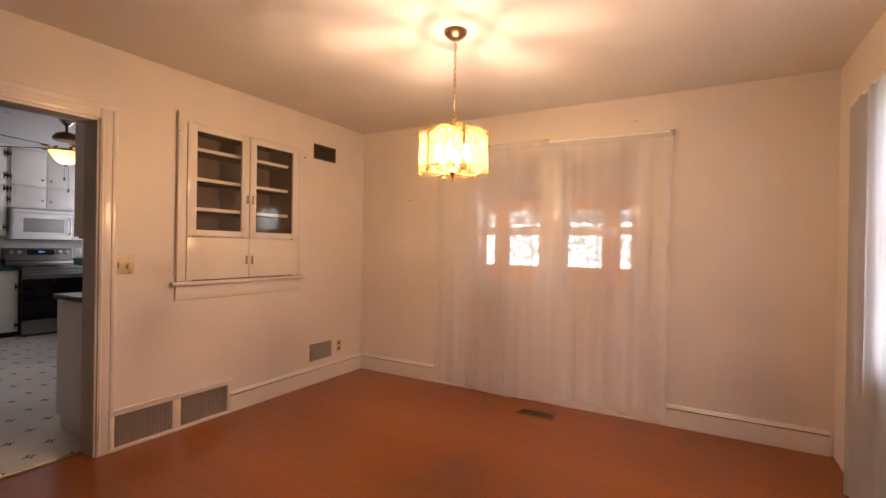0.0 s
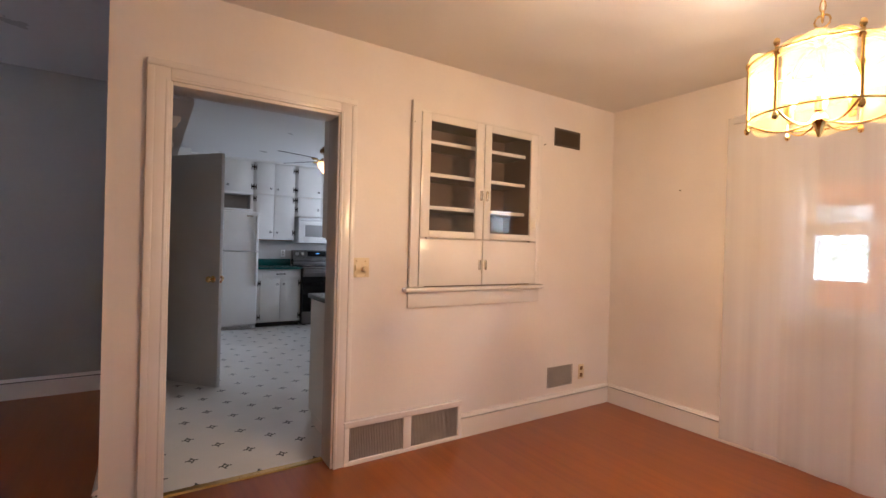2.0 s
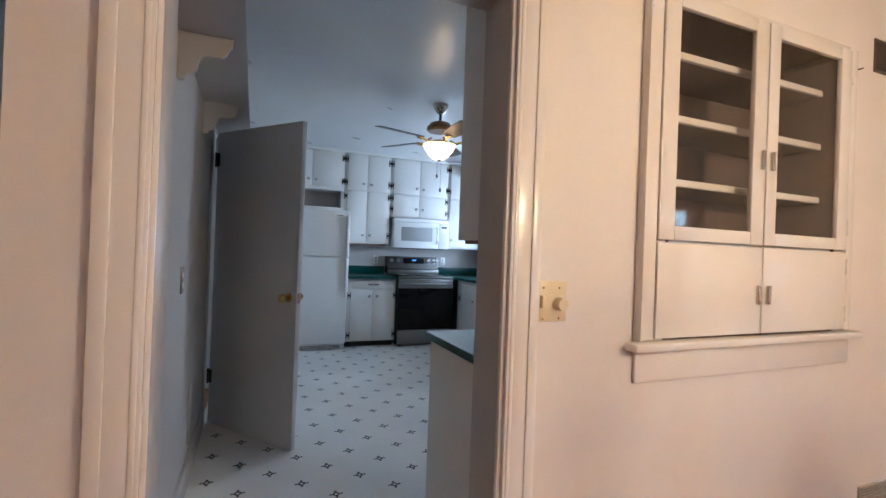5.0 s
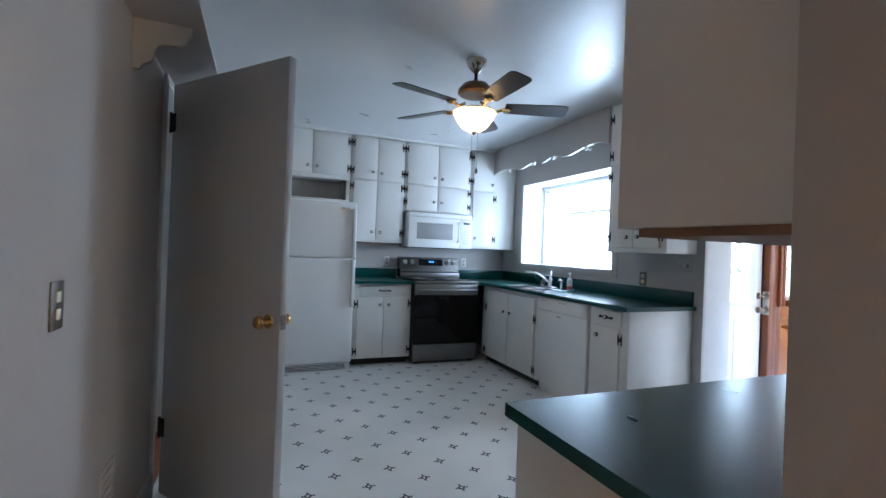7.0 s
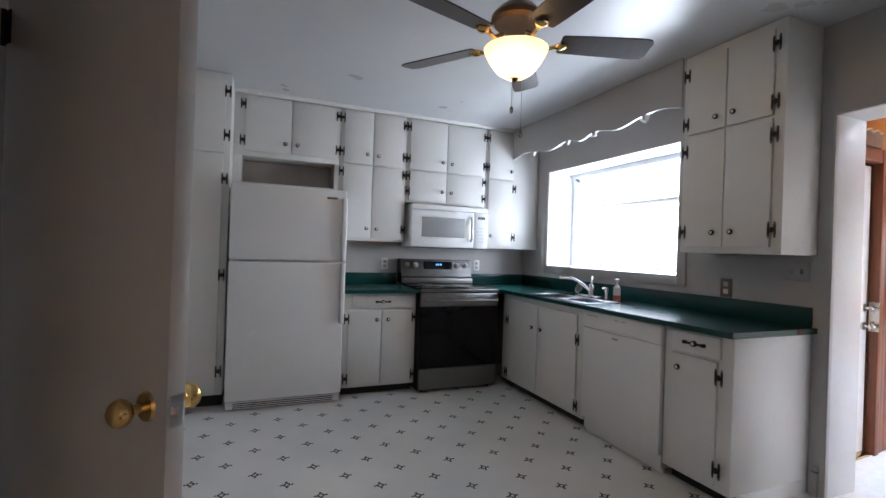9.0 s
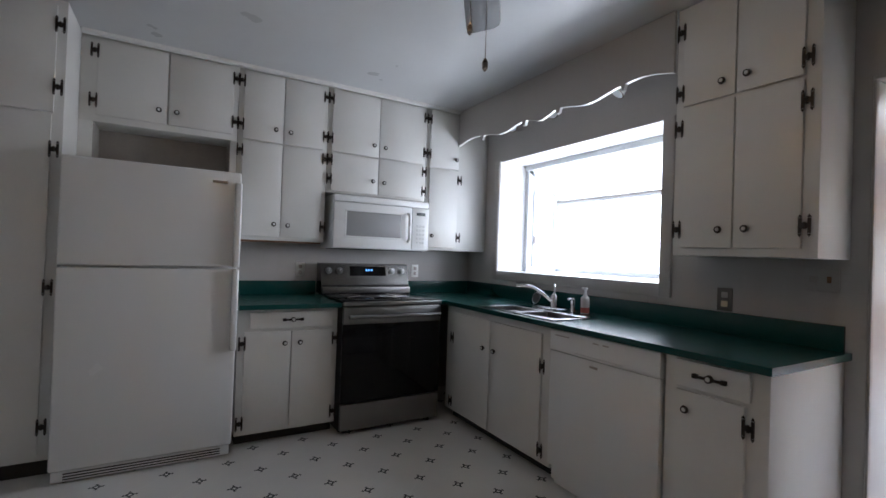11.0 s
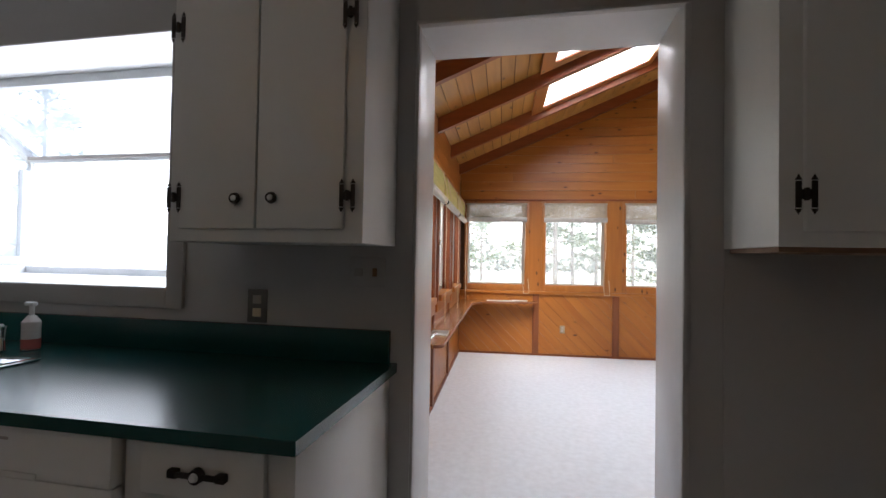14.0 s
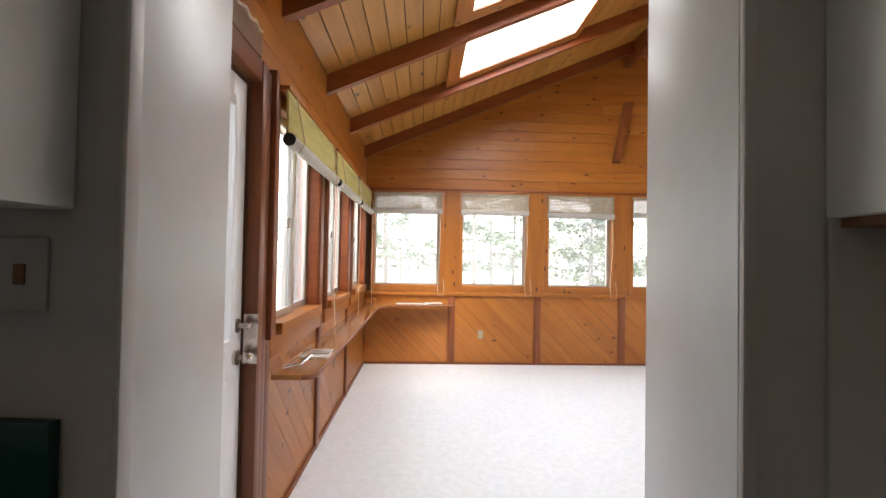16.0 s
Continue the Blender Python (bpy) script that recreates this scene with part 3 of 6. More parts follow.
    structure("trim", Shape().box(x - 0.004 * sg, x + sg * 0.004, NW + 0.004, 0.494, -0.008, 2.035, 0.002), JAMB, "white jamb of the sunroom doorway")
structure("trim", Shape().box(-2.271, -1.447, NW + 0.004, 0.494, 2.028, 2.038), JAMB, "white head of the sunroom doorway")
structure("trim", Shape().box(-2.272, -1.428, NW - 0.008, NW + 0.02, 2.019, 2.034, 0.003), KITCHEN_WALL, "narrow painted corner bead of the sunroom doorway")
structure("wall_panel", Shape().box(-1.335, -0.15, NW - 0.008, NW - 0.001, 0.0, 1.283, 0.001), KITCHEN_WALL, "grey wall panel under the upper cabinet")
# plate rail line and ceiling crown above the west cabinets
structure("trim", Shape().prism([(-4.965, KC), (-4.935, KC), (-4.945, KC - 0.018), (-4.965, KC - 0.026)], "y", -2.78, -0.10), CABINET, "small painted crown strip under the ceiling")

# ---- dining room things ----


def sash_pair():
    w = thing("window_1", (1.95, 0.12, 0.90), "pair of white double-hung sash windows behind sheer curtains", "window", kind="structure")
    fr = Shape()
    for a, b in ((1.285, 1.312), (1.868, 2.047), (2.595, 2.615)):
        fr.box(a, b, 0.02, 0.20, 0.90, 2.05, 0.004)
    fr.box(1.285, 2.615, 0.02, 0.20, 2.02, 2.05, 0.004)
    part("window_frame", fr, TRIM, w)
    part("window_sill", Shape().box(1.25, 2.65, -0.03, 0.22, 0.875, 0.90, 0.006), TRIM, w)
    for a, b in ((1.312, 1.868), (2.047, 2.595)):
        for z0, z1, y in ((0.90, 1.44, 0.10), (1.40, 2.02, 0.14)):
            s = Shape().box(a, b, y, y + 0.03, z0, z0 + 0.045, 0.003).box(a, b, y, y + 0.03, z1 - (0.07 if z0 < 1 else 0.04), z1, 0.003)
            s.box(a, a + 0.035, y, y + 0.03, z0 + 0.045, z1 - 0.04, 0.003).box(b - 0.035, b, y, y + 0.03, z0 + 0.045, z1 - 0.04, 0.003)
            sash = part("sash", s, TRIM, w)
            g = part("pane", Shape().box(a + 0.035, b - 0.035, y + 0.013, y + 0.017, z0 + 0.045, z1 - 0.04), PANE, sash)
            g.visible_shadow = False
    for a, b in ((1.312, 1.868), (2.047, 2.595)):
        part("roller_shade", Shape().box(a + 0.004, b - 0.004, 0.188, 0.190, 1.70, 2.02).cyl((a + 0.004, 0.189, 1.70), (b - 0.004, 0.189, 1.70), 0.007, seg=8), SHADE_CLOTH, w, "cream roller shade drawn over the upper sash")
    # outer casing of the opening on the room side
    cs = Shape().box(1.19, 1.283, -0.018, 0.0, 0.80, 2.14, 0.004).box(2.617, 2.71, -0.018, 0.0, 0.80, 2.14, 0.004).box(1.283, 2.617, -0.018, 0.0, 2.052, 2.14, 0.004).box(1.283, 2.617, -0.016, 0.0, 0.80, 0.874, 0.004)
    part("casing", cs, TRIM, w)


SHADE_CLOTH = sheer_material("cream_shade_cloth", (0.62, 0.52, 0.42), 0.09)
sash_pair()


def drape(name, axis, fixed, a, b, z0, z1, waves, depth, material, label, seed, steps=150):
    """A hanging sheer cloth with uneven folds that open towards the hem."""
    rng = random.Random(seed)
    ph = [rng.uniform(0, 6.28) for _ in range(6)]
    s = Shape()
    rows = 26
    grid = []
    for j in range(rows + 1):
        v = j / rows
        line = []
        for i in range(steps + 1):
            u = i / steps
            amp = depth * (0.45 + 0.55 * (1 - v))
            off = amp * (math.sin(waves * 6.283 * u + ph[0] + 0.5 * math.sin(5 * u + ph[1])) * 0.6 + 0.4 * math.sin(waves * 1.7 * 6.283 * u + ph[2] + 0.6 * (1 - v)))
            sway = 0.012 * math.sin(3.1 * u + ph[3]) * (1 - v)
            p = a + (b - a) * u + 0.01 * math.sin(9 * u * 6.283 + ph[4]) * (1 - v)
            z = z0 + (z1 - z0) * v + 0.018 * math.sin(2.2 * u * 3.14 + ph[5]) * (1 - v) * (1 - v)
            c = fixed + off + sway
            line.append(s.bm.verts.new((p, c, z) if axis == "y" else (c, p, z)))
        grid.append(line)
    for r0, r1 in zip(grid, grid[1:]):
        for i in range(steps):
            s.bm.faces.new((r0[i], r0[i + 1], r1[i + 1], r1[i]))
    return s


cur = thing("sheer_curtain", (1.42, -0.07, 0.02), "sheer white voile curtain hanging to the floor over the sash windows", "curtain", "dining curtains")
part("cloth", drape("cloth", "y", -0.075, 0.93, 1.96, 0.03, 2.13, 3.6, 0.018, SHEER, "", 3), SHEER, cur)
part("heading", Shape().box(0.97, 1.96, -0.085, -0.072, 2.085, 2.135, 0.002), SHEER, cur)
cur = thing("sheer_curtain", (2.36, -0.07, 0.05), "sheer white voile curtain hanging to the floor over the sash windows", "curtain", "dining curtains")
part("cloth", drape("cloth", "y", -0.062, 1.90, 2.845, 0.05, 2.11, 4.2, 0.018, SHEER, "", 5), SHEER, cur)
part("heading", Shape().box(1.90, 2.845, -0.072, -0.058, 2.07, 2.115, 0.002), SHEER, cur)
rod = thing("curtain_rod", (1.9, -0.03, 2.11), "thin white curtain rod on small brackets", "curtain rod")
part("rod", Shape().tube([(0.96, -0.005, 2.125), (0.97, -0.07, 2.125), (1.9, -0.07, 2.115), (2.83, -0.07, 2.105), (2.845, -0.005, 2.105)], 0.008), WHITE_VINYL, rod)
part("bracket", Shape().box(2.835, 2.855, -0.03, -0.001, 2.085, 2.125, 0.003), GREY_METAL, rod)
part("bracket", Shape().box(0.95, 0.97, -0.03, -0.001, 2.105, 2.145, 0.003), GREY_METAL, rod)

# Unseen window, added only to bring cool daylight onto the hall wall.
w4 = thing("window_4", (-1.35, -5.3, 1.0), "unseen window added to light the hall, behind a sheer cloth", "window", kind="structure")
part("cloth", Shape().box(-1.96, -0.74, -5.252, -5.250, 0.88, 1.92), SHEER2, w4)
part("pane", Shape().box(-1.95, -0.75, -5.33, -5.326, 0.9, 1.9), PANE, w4).visible_shadow = False
w2 = thing("window_2", (3.820, -1.65, 0.75), "large white-framed window behind a daylit sheer curtain", "window", kind="structure")
s = Shape()
for a, b in ((-2.35, -2.30), (-1.68, -1.62), (-1.0, -0.95)):
    s.box(3.790, 3.900, a, b, 0.75, 2.0, 0.004)
s.box(3.790, 3.900, -2.35, -0.95, 0.75, 0.80, 0.004).box(3.790, 3.900, -2.35, -0.95, 1.95, 2.0, 0.004).box(3.810, 3.870, -2.35, -0.95, 1.36, 1.40, 0.004)
part("window_frame", s, TRIM, w2)
part("window_sill", Shape().box(3.730, 3.900, -2.4, -0.9, 0.725, 0.75, 0.005), TRIM, w2)
part("pane", Shape().box(3.842, 3.846, -2.3, -1.0, 0.8, 1.95), PANE, w2).visible_shadow = False
cur = thing("sheer_curtain", (3.690, -1.5, 0.025), "sheer curtain over the side window, greyed to cut daylight", "curtain", "dining curtains")
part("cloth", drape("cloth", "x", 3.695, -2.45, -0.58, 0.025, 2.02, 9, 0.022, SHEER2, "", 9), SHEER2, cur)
part("rod", Shape().tube([(3.769, -2.47, 2.02), (3.700, -2.46, 2.02), (3.700, -0.59, 2.02), (3.769, -0.58, 2.02)], 0.008), WHITE_VINYL, cur)


def china_cupboard():
    c = thing("built_in_cupboard", (-0.06, -1.36, 0.86), "cream built-in china cupboard with open-glazed doors above two flat doors", "cupboard")
    body = Shape()
    body.box(-0.30, -0.285, -1.80, -0.92, 0.985, 2.075).box(-0.285, 0.0, -1.80, -1.785, 0.985, 2.075).box(-0.285, 0.0, -0.935, -0.92, 0.985, 2.075)
    body.box(-0.285, 0.0, -1.785, -0.935, 0.985, 1.0).box(-0.285, 0.0, -1.785, -0.935, 2.06, 2.075)
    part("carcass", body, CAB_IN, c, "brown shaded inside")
    fr = Shape().box(0.0, 0.016, -1.912, -1.852, 0.995, 2.125, 0.003).box(0.0, 0.016, -0.872, -0.83, 0.995, 2.08, 0.003).box(0.0, 0.010, -1.852, -0.872, 2.075, 2.09, 0.002)
    fr.box(0.0, 0.030, -1.918, -1.910, 0.995, 2.13, 0.002)
    part("face_frame", fr, TRIM, c)
    part("sill", Shape().box(0.0, 0.055, -1.955, -0.815, 0.967, 0.993, 0.008), TRIM, c)
    part("apron", Shape().box(0.0, 0.014, -1.918, -0.83, 0.868, 0.967, 0.004), TRIM, c)
    # Boards carry a shaded brown; only their front edges stay cream.
    for z in (1.495, 1.705, 1.915):
        sh = part("shelf", Shape().box(-0.284, -0.062, -1.784, -0.936, z - 0.011, z + 0.011, 0.002), CAB_IN, c, "shelf board painted brown as in shade")
        part("shelf_edge", Shape().box(-0.0618, -0.045, -1.784, -0.936, z - 0.012, z + 0.012, 0.003), TRIM, sh, "cream painted front edge")
    part("divider", Shape().box(-0.284, -0.004, -1.784, -0.936, 1.295, 1.32), TRIM, c)
    for ya, yb, h in ((-1.848, -1.366, -1), (-1.360, -0.876, 1)):
        s = Shape()
        ga, gb = (-1.783, -1.432) if h < 0 else (-1.303, -0.941)
        s.box(0.002, 0.020, ya, ga, 1.302, 2.072, 0.003).box(0.002, 0.020, gb, yb, 1.302, 2.072, 0.003)
        s.box(0.002, 0.020, ga, gb, 1.302, 1.346, 0.003).box(0.002, 0.020, ga, gb, 2.026, 2.072, 0.003)
        d = part("glazed_door", s, TRIM, c)
        part("pane", Shape().box(0.008, 0.011, ga, gb, 1.346, 2.026), PANE, d).visible_shadow = False
        hy = yb - 0.022 if h < 0 else ya + 0.022
        part("latch", Shape().box(0.020, 0.032, hy - 0.008, hy + 0.008, 1.56, 1.625, 0.003), NICKEL, d, "small metal latch")
        lo = part("cupboard_door", Shape().box(0.002, 0.020, ya, yb, 1.0, 1.294, 0.003), TRIM, c)
        part("latch", Shape().box(0.020, 0.032, hy - 0.008, hy + 0.008, 1.10, 1.165, 0.003), NICKEL, lo, "small metal latch")
        ey = ya if h < 0 else yb
        for z, par in ((1.39, d), (1.97, d), (1.24, lo), (1.06, lo)):
            part("hinge", Shape().cyl((0.020, ey, z - 0.03), (0.020, ey, z + 0.03), 0.005, seg=8), TRIM, par)


china_cupboard()


def grille(name, ya, yb, z0, z1, x, bars, frame_mat, gap_mat, label, upright=False):
    g = thing(name, (x, (ya + yb) / 2, z0), label, "vent")
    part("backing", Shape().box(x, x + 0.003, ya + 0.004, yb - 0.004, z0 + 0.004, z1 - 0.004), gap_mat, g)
    f = Shape().box(x, x + 0.008, ya, yb, z0, z0 + 0.012, 0.002).box(x, x + 0.008, ya, yb, z1 - 0.012, z1, 0.002)
    f.box(x, x + 0.008, ya, ya + 0.012, z0 + 0.012, z1 - 0.012, 0.002).box(x, x + 0.008, yb - 0.012, yb, z0 + 0.012, z1 - 0.012, 0.002)
    part("frame", f, frame_mat, g)
    for i in range(bars):
        if upright:
            y = ya + 0.012 + (yb - ya - 0.024) * (i + 0.5) / bars
            part("slat", Shape().box(x + 0.003, x + 0.007, y - 0.0028, y + 0.0028, z0 + 0.012, z1 - 0.012), frame_mat, g)
        else:
            z = z0 + 0.012 + (z1 - z0 - 0.024) * (i + 0.5) / bars
            part("slat", Shape().prism([(x + 0.003, z - 0.004), (x + 0.008, z - 0.001), (x + 0.008, z + 0.001), (x + 0.004, z)], "y", ya + 0.012, yb - 0.012), frame_mat, g)
    return g


vent = grille("wall_vent", -0.69, -0.418, 2.036, 2.163, -0.007, 14, DARK_VENT, GAP_SHADE, "dark brown metal wall vent set high in the wall")
part("flange", Shape().box(0.0, 0.004, -0.694, -0.686, 2.032, 2.167).box(0.0, 0.004, -0.422, -0.414, 2.032, 2.167).box(0, 0.004, -0.686, -0.422, 2.032, 2.04).box(0, 0.004, -0.686, -0.422, 2.159, 2.167), DARK_VENT, vent)
grille("wall_vent", -0.708, -0.436, 0.206, 0.36, 0.001, 12, GREY_METAL, GREY_METAL, "grey painted wall register low on the wall")
ret = thing("return_air_grille", (0.0, -1.9, 0.0), "wide cream-framed double return air grille at floor level", "vent")
s = Shape().box(0.0, 0.024, -2.30, -1.505, 0.0, 0.022, 0.003).box(0.0, 0.024, -2.30, -1.505, 0.212, 0.24, 0.003).box(0, 0.032, -2.305, -1.50, 0.238, 0.25, 0.003)
s.box(0.0, 0.024, -2.30, -2.275, 0.022, 0.212, 0.003).box(0.0, 0.024, -1.53, -1.505, 0.022, 0.212, 0.003).box(0.0, 0.024, -1.93, -1.875, 0.022, 0.212, 0.003)
part("frame", s, TRIM, ret)
for a, b in ((-2.275, -1.93), (-1.875, -1.53)):
    pnl = part("grille_panel", Shape().box(0.002, 0.006, a, b, 0.022, 0.212), GREY_METAL, ret, "grey mesh panel")
    for i in range(34):
        y = a + (b - a) * (i + 0.5) / 34
        part("slat", Shape().box(0.006, 0.013, y - 0.0022, y + 0.0022, 0.024, 0.210), GREY_METAL, pnl)


def plate(name, put, w, h, material, label, kind_parts):
    """A wall plate: put(u, v, d) maps across, up and out of the wall to world."""
    p0 = put(0, 0, 0)
    t = thing(name, p0, label, "wall plate")

    def pb(u0, u1, v0, v1, d0, d1, bev):
        a, b = put(u0, v0, d0), put(u1, v1, d1)
        return Shape().box(a[0], b[0], a[1], b[1], a[2], b[2], bev)
    part("plate", pb(-w / 2, w / 2, -h / 2, h / 2, 0.0, 0.006, 0.003), material, t)
    for nm, u0, u1, v0, v1, d1, mt in kind_parts:
        part(nm, pb(u0, u1, v0, v1, 0.005, d1, 0.002), mt, t)
    return t


def on_x(x, y, z, sg):
    return lambda u, v, d: (x + sg * d, y + u, z + v)


def on_y(y, x, z, sg):
    return lambda u, v, d: (x + u, y + sg * d, z + v)


sw = plate("dimmer_switch", on_x(0.0, -2.226, 1.115, 1), 0.112, 0.112, IVORY, "ivory double wall plate with a toggle and a round dimmer", [("toggle", -0.032, -0.020, -0.016, 0.016, 0.018, IVORY)])
part("knob", Shape().cyl((0.005, -2.197, 1.108), (0.030, -2.197, 1.108), 0.019, 0.016, 20), IVORY, sw, "round ivory dimmer knob")
for dz in (-0.042, 0.042):
    for dy in (-0.026, 0.026):
        part("screw", Shape().cyl((0.005, -2.222 + dy, 1.11 + dz), (0.0075, -2.222 + dy, 1.11 + dz), 0.003, seg=8), BRASS, sw)
plate("wall_outlet", on_x(0.0, -0.333, 0.288, 1), 0.062, 0.116, IVORY, "ivory duplex outlet near the baseboard", [("socket", -0.015, 0.015, 0.012, 0.042, 0.009, BRONZE), ("socket", -0.015, 0.015, -0.042, -0.012, 0.009, BRONZE)])
for y, z in ((-0.80, 2.02), (-1.90, 2.0)):
    solid("nail", Shape().cyl((0.0, y, z), (0.018, y, z), 0.003, seg=8), DARK_VENT, "small dark nail sticking out of the wall", "nail")
for x, z in ((0.585, 1.70), (2.60, 2.22)):
    solid("nail", Shape().cyl((x, 0.0, z), (x, -0.018, z), 0.0035, seg=8), DARK_VENT, "small dark nail sticking out of the wall", "nail")
fr = thing("floor_register", (1.97, -0.30, 0.0), "brown metal floor register near the curtain", "floor vent")
part("frame", Shape().box(1.83, 2.11, -0.355, -0.345, 0.0, 0.006, 0.001).box(1.83, 2.11, -0.255, -0.245, 0.0, 0.006, 0.001).box(1.83, 1.845, -0.345, -0.255, 0.0, 0.006, 0.001).box(2.095, 2.11, -0.345, -0.255, 0.0, 0.006, 0.001), BRONZE, fr)
part("backing", Shape().box(1.845, 2.095, -0.345, -0.255, 0.0005, 0.0015), GAP_SHADE, fr)
for i in range(18):
    x = 1.85 + i * 0.0141
    part("slat", Shape().box(x, x + 0.005, -0.345, -0.255, 0.001, 0.005), BRONZE, fr)


def chandelier(cx, cy):
    c = thing("chandelier", (cx, cy, 1.58), "brass drum chandelier with curved amber glass panels, lit", "chandelier")
    part("canopy", Shape().lathe([(0.015, DC - 0.063), (0.035, DC - 0.058), (0.058, DC - 0.036), (0.062, DC - 0.019)], (cx, cy, 0)), BRONZE, c)
    for i in range(13):
        z = DC - 0.073 - i * 0.0315
        ring = []
        for k in range(10):
            a = 2 * math.pi * k / 10
            u, v = 0.0075 * math.cos(a), 0.019 * math.sin(a)
            ring.append((cx + (u if i % 2 else 0), cy + (0 if i % 2 else u), z + v))
        part("chain_link", Shape().tube(ring, 0.0022, 5, True), BRASS, c)
    part("cord", Shape().tube([(cx + 0.003 * math.sin(i), cy + 0.003 * math.cos(i), DC - 0.04 - i * 0.042) for i in range(11)], 0.002, 5), IVORY, c)
    ring = [(cx + 0.02 * math.cos(a * 0.5236), cy, 1.935 + 0.02 * math.sin(a * 0.5236)) for a in range(12)]
    part("loop", Shape().tube(ring, 0.003, 6, True), BRASS, c)
    part("stem", Shape().lathe([(0.004, 1.915), (0.012, 1.90), (0.022, 1.875), (0.010, 1.865), (0.014, 1.845), (0.008, 1.83), (0.008, 1.66), (0.018, 1.65), (0.024, 1.635), (0.012, 1.615), (0.009, 1.60), (0.004, 1.585)], (cx, cy, 0), 16), BRASS, c)
    n = 6
    R = 0.185
    for k in range(n):
        a0 = 2 * math.pi * k / n + 0.26
        post = (cx + R * math.cos(a0), cy + R * math.sin(a0))
        arm = [(cx + 0.012 * math.cos(a0), cy + 0.012 * math.sin(a0), 1.865)]
        for q in range(1, 9):
            t = q / 8
            r = R * t
            arm.append((cx + r * math.cos(a0), cy + r * math.sin(a0), 1.865 - 0.055 * t * t + 0.02 * math.sin(3.14 * t)))
        part("arm", Shape().tube(arm, 0.009, 6), BRASS, c)
        p = part("post", Shape().cyl((*post, 1.635), (*post, 1.835), 0.0045, seg=8), BRASS, c)
        part("finial", Shape().ball((*post, 1.842), 0.009, 8, (1, 1, 1.5)), BRASS, p)
        part("finial", Shape().ball((*post, 1.630), 0.009, 8, (1, 1, 1.5)), BRASS, p)
        low = [(cx + 0.02 * math.cos(a0), cy + 0.02 * math.sin(a0), 1.64)]
        for q in range(1, 9):
            t = q / 8
            low.append((cx + R * t * math.cos(a0), cy + R * t * math.sin(a0), 1.64 - 0.03 * math.sin(3.14 * t) + 0.01 * t))
        part("arm", Shape().tube(low, 0.0035, 6), BRASS, c)
        # one curved pane with a scalloped foot and head
        s = Shape()
        cols = 10
        ins, outs = [], []
        for side, rr in ((ins, R - 0.012), (outs, R - 0.008)):
            for i in range(cols + 1):
                t = i / cols
                a = a0 + 0.05 + (2 * math.pi / n - 0.10) * t
                bulge = 0.010 * math.sin(3.1416 * t)
                zt, zb = 1.805 + 0.038 * math.sin(3.1416 * t), 1.655 - 0.030 * math.sin(3.1416 * t)
                side.append((s.bm.verts.new((cx + (rr + bulge) * math.cos(a), cy + (rr + bulge) * math.sin(a), zb)), s.bm.verts.new((cx + (rr + bulge) * math.cos(a), cy + (rr + bulge) * math.sin(a), zt))))
        for i in range(cols):
            s.bm.faces.new((ins[i][0], ins[i + 1][0], ins[i + 1][1], ins[i][1]))
            s.bm.faces.new((outs[i][0], outs[i][1], outs[i + 1][1], outs[i + 1][0]))
            s.bm.faces.new((ins[i][1], ins[i + 1][1], outs[i + 1][1], outs[i][1]))
            s.bm.faces.new((ins[i][0], outs[i][0], outs[i + 1][0], ins[i + 1][0]))
        g = part("glass_panel", s, LAMP_GLASS, c, "curved amber frosted glass panel")
        b0 = 2 * math.pi * (k + 0.5) / n + 0.26
        bx, by = cx + 0.085 * math.cos(b0), cy + 0.085 * math.sin(b0)
        part("socket", Shape().cyl((bx, by, 1.645), (bx, by, 1.69), 0.010, seg=10), BRASS, c)
        bl = part("bulb", Shape().lathe([(0.006, 1.69), (0.015, 1.71), (0.016, 1.725), (0.009, 1.755), (0.002, 1.775)], (bx, by, 0), 12), BULB, c, "lit candle bulb")
        bl.visible_shadow = False
    for z, rr in ((1.822, R), (1.648, R)):
        part("band", Shape().tube([(cx + rr * math.cos(i * 0.19635), cy + rr * math.sin(i * 0.19635), z) for i in range(32)], 0.0035, 6, True), BRASS, c)
    return c


chandelier(1.89, -1.54).location.z += 0.018

# ---- kitchen things ----


def facing(kind, plane):
    """Maps (along, out, z) of a cabinet front to world: kind names the way the front looks."""
    if kind == "+x":
        return lambda u, v, z: (plane + v, u, z)
    if kind == "-x":
        return lambda u, v, z: (plane - v, u, z)
    return lambda u, v, z: (u, plane - v, z)


def fbox(s, F, u0, u1, v0, v1, z0, z1, bev=0.0):
    a, b = F(u0, v0, z0), F(u1, v1, z1)
    return s.box(a[0], b[0], a[1], b[1], a[2], b[2], bev)


def h_hinge(F, u, z, v=0.018):
    """An old H-shaped surface hinge with pointed tips."""
    s = Shape()
    for du in (-0.016, 0.016):
        fbox(s, F, u + du - 0.0055, u + du + 0.0055, v, v + 0.004, z - 0.030, z + 0.030)
        for sg in (-1, 1):
            a, b, c = F(u + du - 0.008, v + 0.002, z + sg * 0.032), F(u + du + 0.008, v + 0.002, z + sg * 0.032), F(u + du, v + 0.002, z + sg * 0.046)
            q = F(u + du, v + 0.006, z + sg * 0.034)
            vs = [s.bm.verts.new(x) for x in (a, b, c, q)]
            for t in ((0, 1, 2), (0, 1, 3), (1, 2, 3), (2, 0, 3)):
                s.bm.faces.new([vs[i] for i in t])
    fbox(s, F, u - 0.014, u + 0.014, v, v + 0.004, z - 0.011, z + 0.011)
    a, b = F(u, v + 0.003, z - 0.014), F(u, v + 0.003, z + 0.014)
    s.cyl(a, b, 0.0055, seg=8)
    return s


